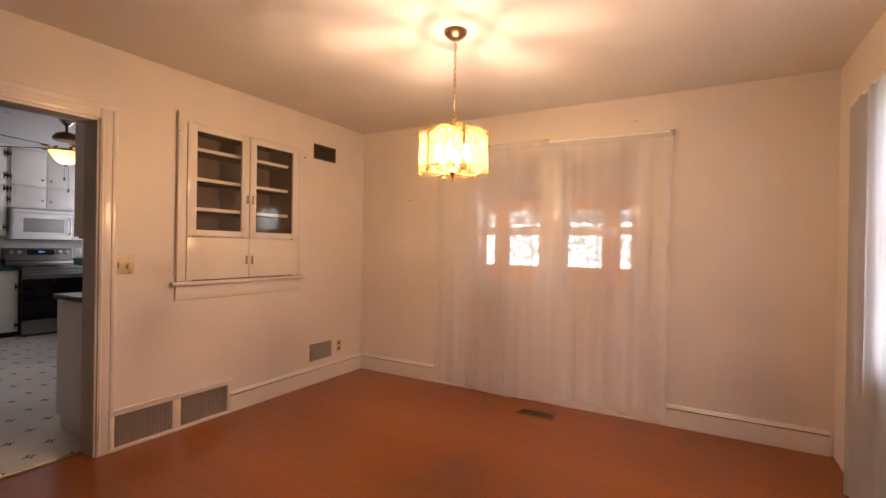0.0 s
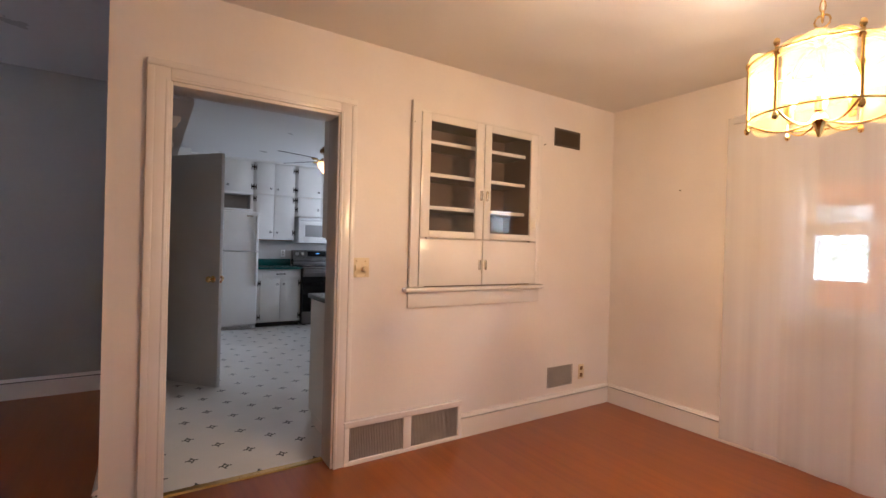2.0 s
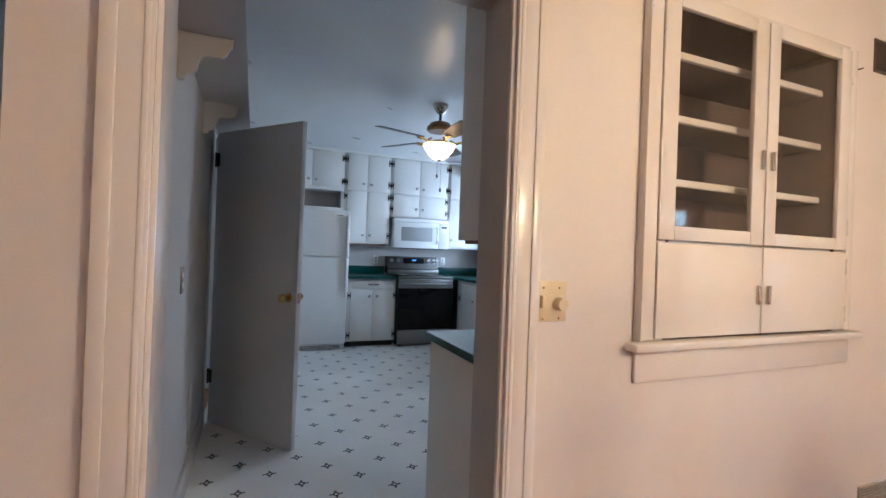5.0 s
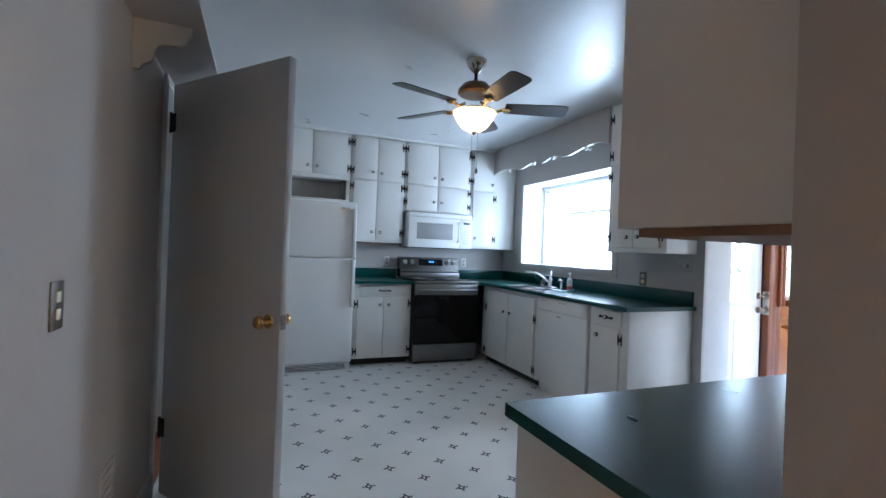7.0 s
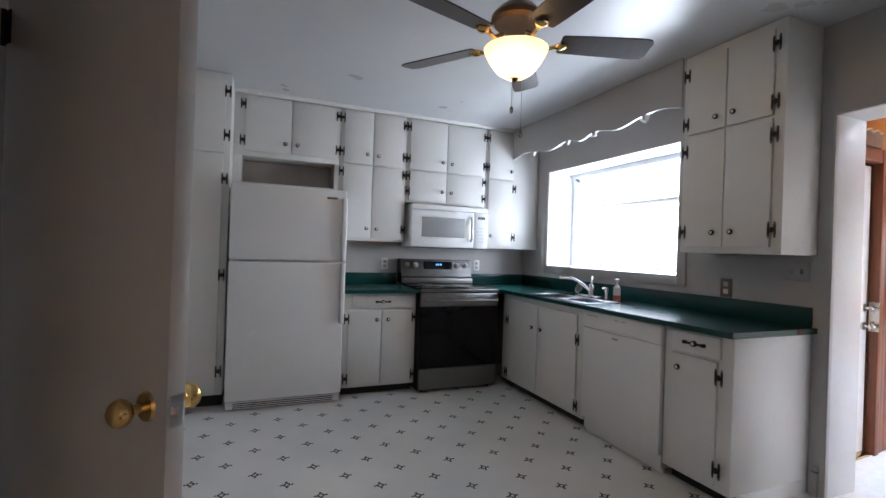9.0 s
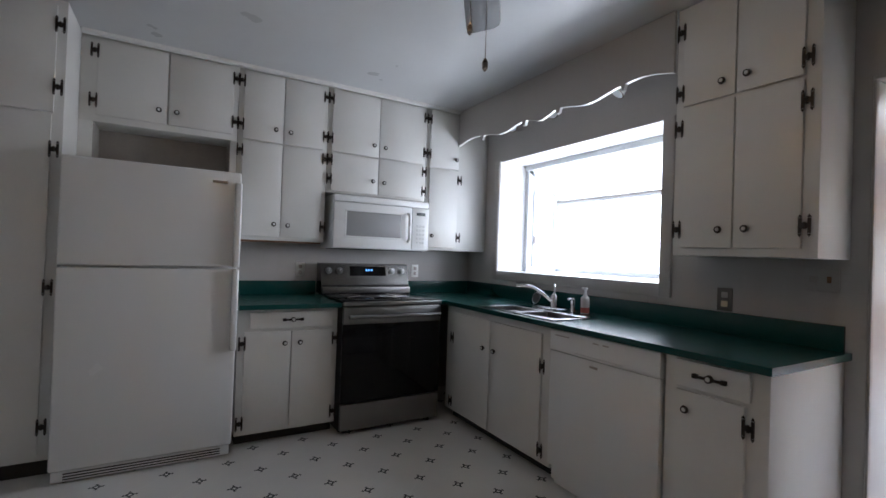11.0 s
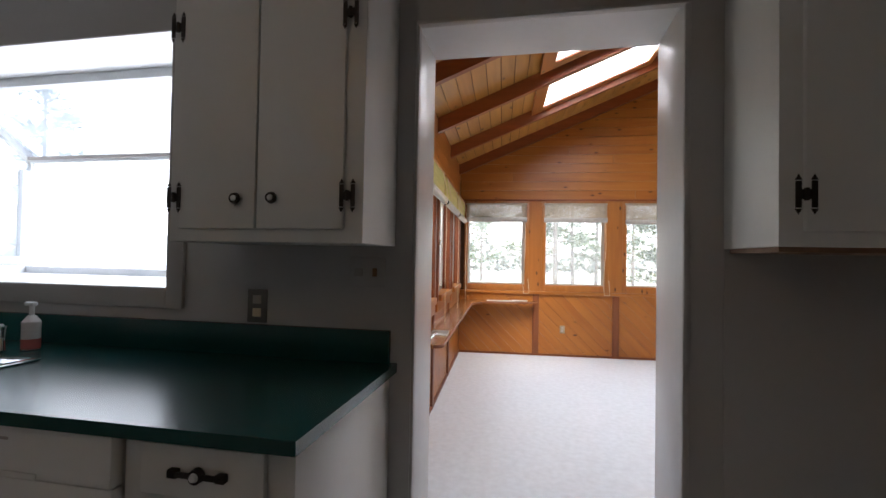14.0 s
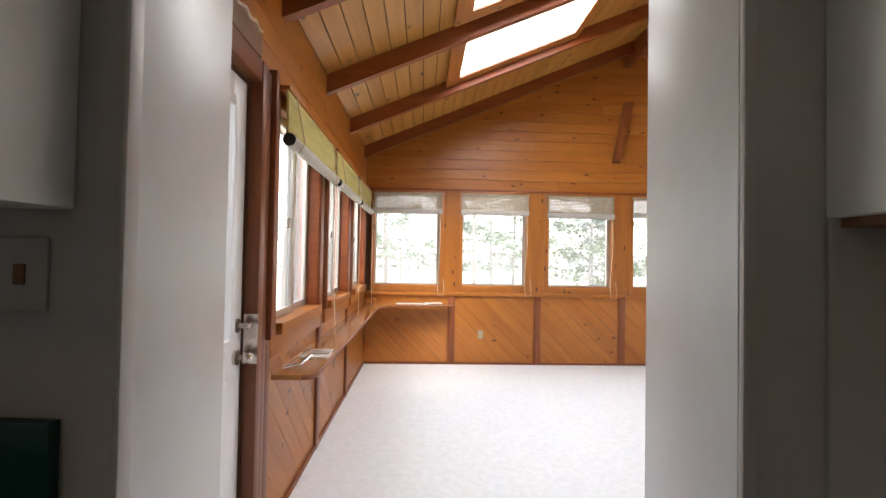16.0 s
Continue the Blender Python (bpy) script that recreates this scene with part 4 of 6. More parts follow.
def add_knob(F, u, z, par, v=0.018):
    a, b, c = F(u, v, z), F(u, v + 0.014, z), F(u, v + 0.022, z)
    k = part("knob", Shape().cyl(a, b, 0.007, 0.016, 14).cyl(b, c, 0.0165, 0.014, 16), IRON, par, "black knob with a white ceramic centre")
    d, e = F(u, v + 0.021, z), F(u, v + 0.026, z)
    return part("knob_inset", Shape().cyl(d, e, 0.0095, 0.006, 12), CERAMIC, par)


def add_pull(F, u, z, par, v=0.018):
    s = Shape()
    fbox(s, F, u - 0.058, u + 0.058, v + 0.010, v + 0.016, z - 0.006, z + 0.006, 0.002)
    for du in (-0.055, 0.055):
        fbox(s, F, u + du - 0.011, u + du + 0.011, v, v + 0.016, z - 0.009, z + 0.009, 0.003)
    s.cyl(F(u, v + 0.004, z), F(u, v + 0.018, z), 0.016, 0.015, 14)
    part("pull", s, IRON, par, "black drawer pull with a white ceramic centre")
    part("pull_inset", Shape().cyl(F(u, v + 0.017, z), F(u, v + 0.024, z), 0.0105, 0.007, 12), CERAMIC, par)


def cabinet(name, F, u0, u1, z0, z1, depth, doors, label, drawers=(), toe=0.0, under=None, group="", hollow=None, plinth=None):
    """doors: (u0, u1, z0, z1, hinge u or None, hinge z list, knob u, knob z)."""
    zb = z0 + toe
    c = thing(name, F((u0 + u1) / 2, -depth / 2, z0), label, "cabinet", group)
    body = Shape()
    if hollow:
        h0, h1, k0, k1 = hollow
        fbox(body, F, u0, u1, -depth, 0, k1, z1, 0.003)
        fbox(body, F, u0, h0, -depth, 0, k0, k1)
        fbox(body, F, h1, u1, -depth, 0, k0, k1)
        fbox(body, F, h0, h1, -depth, -depth + 0.012, k0, k1)
        fbox(body, F, u0, u1, -depth, 0, zb, k0, 0.003)
    else:
        fbox(body, F, u0, u1, -depth, 0, zb, z1, 0.003)
    part("body", body, CABINET, c)
    # Lining toned darker than the cabinet to put shade into the nook.
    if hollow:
        part("nook_lining", fbox(fbox(fbox(Shape(), F, h0, h1, -depth + 0.012, -depth + 0.016, k0, k1), F, h0, h0 + 0.004, -depth + 0.016, -0.02, k0, k1), F, h1 - 0.004, h1, -depth + 0.016, -0.02, k0, k1), NOOK_SHADE, c, "nook lining painted grey-brown for shade")
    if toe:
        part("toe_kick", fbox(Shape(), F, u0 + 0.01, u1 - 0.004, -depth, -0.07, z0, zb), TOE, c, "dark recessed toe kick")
        if plinth is not None:
            part("end_panel", fbox(Shape(), F, plinth, plinth + 0.016, -depth, -0.069, z0, zb + 0.001), CABINET, c)
    if under:
        part("underside", fbox(Shape(), F, u0 + 0.015, u1 - 0.015, -depth, -0.03, z0 - 0.012, z0), under, c, "dark raw wood underside")
    for d in doors:
        a, b, p, q, hu, hz, ku, kz = d
        door = part("door", fbox(Shape(), F, a, b, 0.001, 0.018, p, q, 0.003), CABINET, c)
        for z in hz:
            part("hinge", h_hinge(F, hu, z), IRON, door, "aged black H hinge")
        if ku is not None:
            add_knob(F, ku, kz, door)
    for a, b, p, q in drawers:
        dr = part("drawer", fbox(Shape(), F, a, b, 0.001, 0.018, p, q, 0.003), CABINET, c)
        add_pull(F, (a + b) / 2, (p + q) / 2, dr)
    return c


FW = facing("+x", -4.985)     # west uppers
DEP = 0.265
G = "west wall cabinets"
L = "white enamelled wall cabinet with black H hinges and knobs"
cabinet("wall_cabinet", FW, -2.784, -1.915, 1.70, KC - 0.004, DEP, [
    (-2.70, -2.333, 2.015, 2.475, -2.715, (2.40, 2.10), -2.378, 2.098),
    (-2.325, -1.948, 2.015, 2.475, -1.933, (2.40, 2.10), -2.279, 2.098)],
    "white cabinet over the refrigerator with an open nook below its doors", group=G, hollow=(-2.715, -1.955, 1.755, 1.975))
cabinet("wall_cabinet", FW, -1.912, -1.290, 1.30, KC - 0.004, DEP, [
    (-1.882, -1.615, 2.0, 2.475, -1.897, (2.40, 2.10), -1.666, 2.09),
    (-1.609, -1.322, 2.0, 2.475, -1.307, (2.40, 2.10), -1.564, 2.085),
    (-1.882, -1.615, 1.325, 1.985, -1.897, (1.92, 1.41), -1.658, 1.415),
    (-1.609, -1.322, 1.325, 1.985, -1.307, (1.93, 1.416), -1.562, 1.412)], L, under=CAB_UNDER, group=G)
cabinet("wall_cabinet", FW, -1.287, -0.438, 1.685, KC - 0.004, DEP, [
    (-1.256, -0.874, 2.0, 2.475, -1.271, (2.40, 2.10), -0.919, 2.09),
    (-0.868, -0.468, 2.0, 2.475, -0.453, (2.395, 2.10), -0.823, 2.083),
    (-1.256, -0.874, 1.70, 1.987, -1.271, (1.935, 1.79), -0.92, 1.803),
    (-0.868, -0.475, 1.70, 1.987, -0.460, (1.937, 1.77), -0.825, 1.80)], "white four-door wall cabinet with black hinges above the microwave", group=G)
cabinet("wall_cabinet", FW, -0.435, NW - 0.002, 1.275, KC - 0.004, DEP, [
    (-0.405, -0.115, 1.99, 2.475, -0.420, (2.395, 2.10), -0.148, 2.075),
    (-0.405, -0.118, 1.30, 1.975, -0.104, (1.90, 1.394), -0.372, 1.40)], "white corner wall cabinet with a wide plain stile", group=G)

# tall pantry cupboard beside the refrigerator
FP = facing("+x", -4.62)
cabinet("pantry_cabinet", FP, -3.265, -2.785, 0.0, KC - 0.004, 0.628, [
    (-3.23, -2.826, 1.91, 2.47, -2.811, (2.37, 2.043), -3.18, 2.0),
    (-3.23, -2.832, 0.13, 1.897, -2.817, (1.718, 1.0, 0.28), -3.18, 1.1)], "tall white pantry cupboard beside the refrigerator", toe=0.10)

# base cabinet between refrigerator and range
FB = facing("+x", -4.60)
cabinet("base_cabinet", FB, -1.905, -1.278, 0.0, CT - 0.03, 0.645, [
    (-1.866, -1.588, 0.10, 0.715, -1.880, (0.648, 0.156), -1.626, 0.638),
    (-1.582, -1.313, 0.10, 0.715, -1.298, (0.652, 0.158), -1.530, 0.638)], "white base cabinet with one drawer above two doors", drawers=[(-1.836, -1.318, 0.737, 0.838)], toe=0.075)

# sink run along the north wall
FN = facing("-y", -0.415)
cabinet("sink_cabinet", FN, -4.57, -3.425, 0.0, CT - 0.03, 0.615, [
    (-4.45, -3.998, 0.095, 0.81, -4.465, (0.623, 0.15), -4.056, 0.622),
    (-3.990, -3.500, 0.095, 0.81, -3.486, (0.628, 0.156), -3.935, 0.622)], "white sink cabinet with two plain doors", toe=0.075)
cabinet("base_cabinet", FN, -2.745, -2.345, 0.0, CT - 0.03, 0.615, [
    (-2.690, -2.420, 0.10, 0.722, -2.406, (0.650, 0.188), -2.638, 0.65)], "white end base cabinet with one drawer above one door", drawers=[(-2.690, -2.404, 0.740, 0.846)], toe=0.075, plinth=-2.3612)

# upper cabinet beside the garden window
FU = facing("-y", -0.10)
cabinet("wall_cabinet", FU, -2.935, -2.335, 1.278, KC - 0.004, 0.303, [
    (-2.892, -2.649, 2.008, 2.46, -2.905, (2.378, 2.073), -2.70, 2.076),
    (-2.643, -2.388, 2.008, 2.46, -2.374, (2.378, 2.073), -2.594, 2.077),
    (-2.892, -2.649, 1.315, 1.992, -2.906, (1.90, 1.404), -2.70, 1.398),
    (-2.643, -2.388, 1.315, 1.992, -2.374, (1.90, 1.405), -2.589, 1.399)], "white four-door wall cabinet beside the garden window")
# upper cabinet between sunroom doorway and the east counter
cabinet("wall_cabinet", FU, -1.337, -0.46, 1.282, KC - 0.004, 0.303, [
    (-1.290, -0.90, 1.315, 1.992, -1.291, (1.90, 1.398), -0.95, 1.40),
    (-0.89, -0.48, 1.315, 1.992, None, (), -0.85, 1.40),
    (-1.290, -0.90, 2.008, 2.46, -1.291, (2.38, 2.08), -0.95, 2.055),
    (-0.89, -0.48, 2.008, 2.46, None, (), -0.85, 2.055)], "white wall cabinet beside the sunroom doorway", under=CAB_UNDER)
# east side: uppers and base behind the dining wall
FE = facing("-x", -0.445)
cabinet("wall_cabinet", FE, -2.305, -1.862, 1.282, KC - 0.004, 0.303, [(-2.28, -1.885, 1.315, 2.46, None, (), -1.93, 1.40)], "white single-door wall cabinet over the east counter", under=CAB_UNDER)
cabinet("wall_cabinet", FE, -1.858, -0.112, 1.282, KC - 0.004, 0.12, [
    (-1.83, -1.25, 1.315, 2.46, None, (), -1.31, 1.40), (-1.24, -0.70, 1.315, 2.46, None, (), -0.76, 1.40), (-0.69, -0.15, 1.315, 2.46, None, (), -0.63, 1.40)], "long white wall cabinet over the east counter", under=CAB_UNDER)
FEB = facing("-x", -0.775)
cabinet("base_cabinet", FEB, -2.265, NW - 0.012, 0.0, CT - 0.03, 0.63, [
    (-2.24, -1.66, 0.10, 0.80, None, (), -1.72, 0.65), (-1.65, -1.05, 0.10, 0.80, None, (), -1.11, 0.65), (-1.04, -0.45, 0.10, 0.80, None, (), -0.51, 0.65)], "white base cabinet under the east counter", toe=0.075, plinth=-2.2648)


def worktop(name, boxes, label):
    t = thing(name, ((boxes[0][0] + boxes[0][1]) / 2, (boxes[0][2] + boxes[0][3]) / 2, CT - 0.03), label, "worktop")
    s = Shape()
    for b in boxes:
        s.box(*b, CT - 0.03, CT)
    part("top", s, GREEN, t)
    return t


wt = worktop("worktop", [(-5.248, -4.535, -1.908, -1.272)], "green laminate worktop between refrigerator and range")
part("backsplash", Shape().box(-5.248, -5.228, -1.908, -1.272, CT, CT + 0.105, 0.003), GREEN, wt)
# the run with the sink cut out: the hole is framed by four boxes
SX, SY = (-4.13, -3.45), (-0.395, -0.12)
wt = thing("worktop", (-3.8, -0.13, CT - 0.03), "long green laminate worktop with a stainless double sink", "worktop")
part("top", Shape().prism([(-5.248, -0.507), (-4.54, -0.507), (-4.54, -0.46), (-3.79, -0.46), (-3.79, SY[0]), (SX[0], SY[0]), (SX[0], SY[1]), (SX[1], SY[1]), (SX[1], SY[0]), (-3.7898, SY[0]), (-3.7898, -0.46), (-2.322, -0.46), (-2.322, NW), (-5.248, NW)], "z", CT - 0.03, CT), GREEN, wt)
part("backsplash", Shape().box(-5.228, -2.345, NW - 0.020, NW - 0.0005, CT, CT + 0.108, 0.003), GREEN, wt)
part("backsplash", Shape().box(-5.248, -5.228, -0.507, NW, CT, CT + 0.105, 0.003), GREEN, wt)
wt = worktop("worktop", [(-0.815, -0.142, -2.275, NW - 0.012)], "dark green laminate worktop along the east wall")

# sink
sk = thing("kitchen_sink", (-3.715, -0.24, CT), "stainless steel double-bowl kitchen sink", "sink")
s = Shape()
for a, b in ((SX[0] - 0.02, SX[0] + 0.012), (SX[1] - 0.012, SX[1] + 0.02), (-3.805, -3.775)):
    s.box(a, b, SY[0] - 0.015, SY[1] + 0.06, CT + 0.001, CT + 0.008, 0.003)
s.box(SX[0] + 0.012, SX[1] - 0.012, SY[0] - 0.015, SY[0] + 0.012, CT + 0.001, CT + 0.008, 0.003).box(SX[0] + 0.012, SX[1] - 0.012, SY[1] - 0.02, SY[1] + 0.06, CT + 0.001, CT + 0.008, 0.003)
part("rim", s, CHROME, sk)
for a, b in ((SX[0] + 0.006, -3.80), (-3.78, SX[1] - 0.006)):
    s = Shape()
    y0, y1, z0 = SY[0] + 0.006, SY[1] - 0.006, CT - 0.16
    s.box(a, b, y0, y1, z0 - 0.003, z0)
    s.box(a, a + 0.003, y0, y1, z0, CT).box(b - 0.003, b, y0, y1, z0, CT).box(a, b, y0, y0 + 0.003, z0, CT).box(a, b, y1 - 0.003, y1, z0, CT)
    bw = part("bowl", s, STEEL, sk)
    part("drain", Shape().cyl(((a + b) / 2, (y0 + y1) / 2, z0), ((a + b) / 2, (y0 + y1) / 2, z0 + 0.004), 0.04, seg=20), CHROME, bw)
fc = thing("faucet", (-3.835, -0.03, CT + 0.008), "chrome kitchen faucet with a lever and a curved spout", "faucet")
part("base", Shape().box(-3.955, -3.715, -0.065, -0.015, CT + 0.008, CT + 0.022, 0.008), CHROME, fc)
part("body", Shape().lathe([(0.026, CT + 0.02), (0.024, CT + 0.06), (0.020, CT + 0.10), (0.010, CT + 0.115)], (-3.815, -0.04, 0), 18), CHROME, fc)
part("spout", Shape().tube([(-3.815 - 0.012 * i, -0.045 - 0.017 * i, CT + 0.045 + 0.118 * math.sin(min(1.75, 0.16 * i + 0.05))) for i in range(0, 13)], 0.0115, 10), CHROME, fc)
part("lever", Shape().tube([(-3.815, -0.04, CT + 0.11), (-3.82, -0.03, CT + 0.135), (-3.84, -0.015, CT + 0.175)], 0.007, 8), CHROME, fc)
sp = thing("sink_sprayer", (-3.69, 0.005, CT + 0.008), "chrome side sprayer on the sink deck", "sprayer")
part("holder", Shape().cyl((-3.69, 0.005, CT + 0.006), (-3.69, 0.005, CT + 0.05), 0.016, 0.012), CHROME, sp)
part("head", Shape().cyl((-3.69, 0.005, CT + 0.05), (-3.69, 0.005, CT + 0.088), 0.013, 0.017).box(-3.702, -3.678, -0.035, 0.01, CT + 0.08, CT + 0.098, 0.006), CHROME, sp)
sb = thing("soap_bottle", (-3.64, 0.065, CT + 0.001), "clear plastic pump soap bottle with red soap", "soap bottle")
part("bottle", Shape().lathe([(0.026, CT + 0.002), (0.028, CT + 0.01), (0.028, CT + 0.10), (0.012, CT + 0.122)], (-3.64, 0.065, 0), 18), SOAP, sb)
part("soap", Shape().lathe([(0.0285, CT + 0.004), (0.0288, CT + 0.04)], (-3.64, 0.065, 0), 18), SOAP_RED, sb)
part("pump", Shape().cyl((-3.64, 0.065, CT + 0.12), (-3.64, 0.065, CT + 0.155), 0.008).box(-3.665, -3.625, 0.055, 0.075, CT + 0.155, CT + 0.17, 0.005), WHITE_VINYL, sb)
st = thing("sink_strainer", (-4.18, 0.02, CT + 0.001), "round metal sink strainer standing upright, placed to fit the view", "strainer")
rg = [(-4.18 + 0.042 * math.cos(a * 0.2618), 0.13 + 0.012 * math.sin(a * 0.2618), CT + 0.045 + 0.042 * math.sin(a * 0.2618)) for a in range(24)]
part("rim", Shape().tube(rg, 0.004, 6, True), CHROME, st)
part("mesh", Shape().cyl((-4.18, 0.128, CT + 0.045), (-4.18, 0.138, CT + 0.044), 0.040, 0.028, 20), STEEL, st)


def refrigerator():
    y0, y1, xf = -2.768, -1.925, -4.495
    r = thing("refrigerator", (-4.85, (y0 + y1) / 2, 0.0), "white top-freezer refrigerator with a textured finish", "refrigerator")
    part("body", Shape().box(-5.20, xf - 0.065, y0 + 0.005, y1 - 0.005, 0.03, 1.665, 0.008), APPLIANCE, r)
    for z0, z1, nm in ((1.122, 1.685, "freezer_door"), (0.075, 1.112, "fridge_door")):
        d = part(nm, Shape().box(xf - 0.06, xf, y0, y1, z0, z1, 0.012, 3), APPLIANCE, r)
        a, b = (z0 + 0.0, z0 + 0.50) if z0 > 1 else (z1 - 0.48, z1)
        part("door_handle", Shape().box(xf - 0.01, xf + 0.035, y1 - 0.035, y1 + 0.002, a, b, 0.010, 3), APPLIANCE, d)
    part("badge", Shape().box(xf, xf + 0.004, y1 - 0.155, y1 - 0.075, 1.612, 1.628, 0.002), NICKEL, r, "small plain metal badge")
    g = part("base_grille", Shape().box(xf - 0.055, xf - 0.02, y0 + 0.01, y1 - 0.01, 0.012, 0.068, 0.004), APPLIANCE, r)
    for i in range(3):
        part("slot", Shape().box(xf - 0.022, xf - 0.018, y0 + 0.06, y1 - 0.06, 0.022 + i * 0.014, 0.028 + i * 0.014), GAP_SHADE, g)
    for y in (y0 + 0.08, y1 - 0.08):
        part("foot", Shape().cyl((-4.60, y, 0.0), (-4.60, y, 0.035), 0.02), BLACK, r)
        part("foot", Shape().cyl((-5.15, y, 0.0), (-5.15, y, 0.035), 0.02), BLACK, r)


refrigerator()


def range_cooker():
    y0, y1, xf = -1.266, -0.512, -4.515
    r = thing("electric_range", (-4.85, -0.889, 0.0), "stainless steel electric range with a black glass oven door", "range")
    part("body", Shape().box(-5.235, xf - 0.03, y0 + 0.003, y1 - 0.003, 0.015, 0.885, 0.004), BLACK, r)
    part("cooktop", Shape().box(-5.15, xf + 0.006, y0, y1, 0.885, 0.905, 0.006), BLACK_GLASS, r, "black glass cooktop")
    part("cooktop_edge", Shape().box(xf - 0.012, xf + 0.012, y0, y1, 0.872, 0.900, 0.004), STEEL, r)
    bg = Shape().prism([(-5.235, 0.905), (-5.075, 0.905), (-5.085, 0.97), (-5.128, 1.135), (-5.145, 1.142), (-5.235, 1.142)], "y", y0, y1)
    bk = part("backguard", bg, RANGE_STEEL, r)
    # Narrow black strip across the foot of the control face.
    part("vent_gap", Shape().box(-5.10, -5.077, y0 + 0.004, y1 - 0.004, 0.958, 0.974, 0.001), BLACK, bk, "black strip under the controls")
    part("ledge", Shape().box(-5.09, -5.05, y0, y1, 0.906, 0.955, 0.004), STEEL, bk, "bright steel ledge behind the burners")
    for cx, cy, rad in ((-4.70, -1.08, 0.095), (-4.70, -0.70, 0.115), (-4.93, -1.08, 0.075), (-4.93, -0.70, 0.085)):
        part("burner_ring", Shape().tube([(cx + rad * math.cos(k * 0.2618), cy + rad * math.sin(k * 0.2618), 0.9055) for k in range(24)], 0.0012, 4, True), GREY_METAL, r, "thin grey printed burner ring")

    def on_face(z, out=0.0):
        k = (z - 0.97) / 0.165
        return -5.085 - 0.043 * k + out
    part("control_panel", Shape().prism([(on_face(1.045, 0.001), 1.045), (on_face(1.045, 0.004), 1.045), (on_face(1.12, 0.004), 1.12), (on_face(1.12, 0.001), 1.12)], "y", -1.03, -0.72), BLACK_GLASS, bk)
    for a in (-0.895, -0.875, -0.85):
        part("clock_digit", Shape().box(on_face(1.09, 0.004), on_face(1.09, 0.006), a, a + 0.012, 1.082, 1.098), DISPLAY, bk, "glowing blue clock digit")
    for y in (-1.205, -1.115, -0.665, -0.575):
        p = Vector((on_face(1.082), y, 1.082))
        q = p + Vector((0.032, 0, 0.008))
        kn = part("knob", Shape().cyl(p, p + (q - p) * 0.3, 0.027, 0.027, 20).cyl(p + (q - p) * 0.3, q, 0.021, 0.019, 20), STEEL, bk, "round steel burner knob")
        part("grip", Shape().box(q.x - 0.002, q.x + 0.003, y - 0.003, y + 0.003, q.z - 0.016, q.z + 0.016, 0.001), CHROME, kn)
    d = part("oven_door", Shape().box(xf - 0.03, xf, y0 + 0.002, y1 - 0.002, 0.215, 0.76, 0.006), BLACK_GLASS, r, "black glass oven door")
    part("door_top", Shape().box(xf - 0.028, xf + 0.003, y0 + 0.002, y1 - 0.002, 0.745, 0.862, 0.005), STEEL, d)
    h = part("handle", Shape().cyl((xf + 0.045, y0 + 0.03, 0.800), (xf + 0.045, y1 - 0.03, 0.800), 0.014, seg=16), STEEL, d)
    for y in (y0 + 0.05, y1 - 0.05):
        part("handle_post", Shape().cyl((xf, y, 0.800), (xf + 0.045, y, 0.800), 0.011), STEEL, d)
    part("drawer", Shape().box(xf - 0.03, xf + 0.002, y0 + 0.002, y1 - 0.002, 0.03, 0.205, 0.005), STEEL, r)
    for y in (y0 + 0.05, y1 - 0.05):
        part("foot", Shape().cyl((xf - 0.06, y, 0.0), (xf - 0.06, y, 0.03), 0.015), BLACK, r)
        part("foot", Shape().cyl((-5.15, y, 0.0), (-5.15, y, 0.03), 0.015), BLACK, r)


range_cooker()


def microwave():
    y0, y1, xf, z0, z1 = -1.24, -0.432, -4.905, 1.262, 1.675
    m = thing("microwave", (-5.08, -0.84, z0), "white over-the-range microwave with a grey window", "microwave")
    part("body", Shape().box(-5.248, xf - 0.03, y0, y1, z0, z1 - 0.006, 0.003), APPLIANCE, m)
    part("vent_strip", Shape().box(xf - 0.03, xf - 0.004, y0, y1, z1 - 0.055, z1 - 0.002, 0.010), APPLIANCE, m)
    d = part("door", Shape().box(xf - 0.03, xf, y0, y1 - 0.155, z0 + 0.004, z1 - 0.058, 0.008), APPLIANCE, m)
    part("window", Shape().box(xf - 0.002, xf + 0.0015, y0 + 0.10, y1 - 0.255, z0 + 0.10, z1 - 0.125, 0.001), paint("microwave_window", (0.33, 0.33, 0.33), 0.25, var=0.05), d, "grey meshed window")
    part("window_border", Shape().box(xf - 0.001, xf + 0.004, y0 + 0.085, y1 - 0.24, z0 + 0.085, z0 + 0.10, 0.002).box(xf - 0.001, xf + 0.004, y0 + 0.085, y1 - 0.24, z1 - 0.125, z1 - 0.11, 0.002).box(xf - 0.001, xf + 0.004, y0 + 0.085, y0 + 0.10, z0 + 0.10, z1 - 0.125, 0.002), APPLIANCE, d)
    part("handle", Shape().tube([(xf, y1 - 0.19, z0 + 0.075), (xf + 0.03, y1 - 0.19, z0 + 0.09), (xf + 0.034, y1 - 0.19, z0 + 0.20), (xf + 0.03, y1 - 0.19, z1 - 0.125), (xf, y1 - 0.19, z1 - 0.11)], 0.013, 10), APPLIANCE, d)
    kp = part("keypad", Shape().box(xf - 0.03, xf - 0.001, y1 - 0.152, y1, z0 + 0.004, z1 - 0.058, 0.006), APPLIANCE, m)
    part("display", Shape().box(xf - 0.002, xf + 0.001, y1 - 0.115, y1 - 0.035, z1 - 0.12, z1 - 0.095), paint("dim_display", (0.10, 0.11, 0.11), 0.2, bump=0), kp)
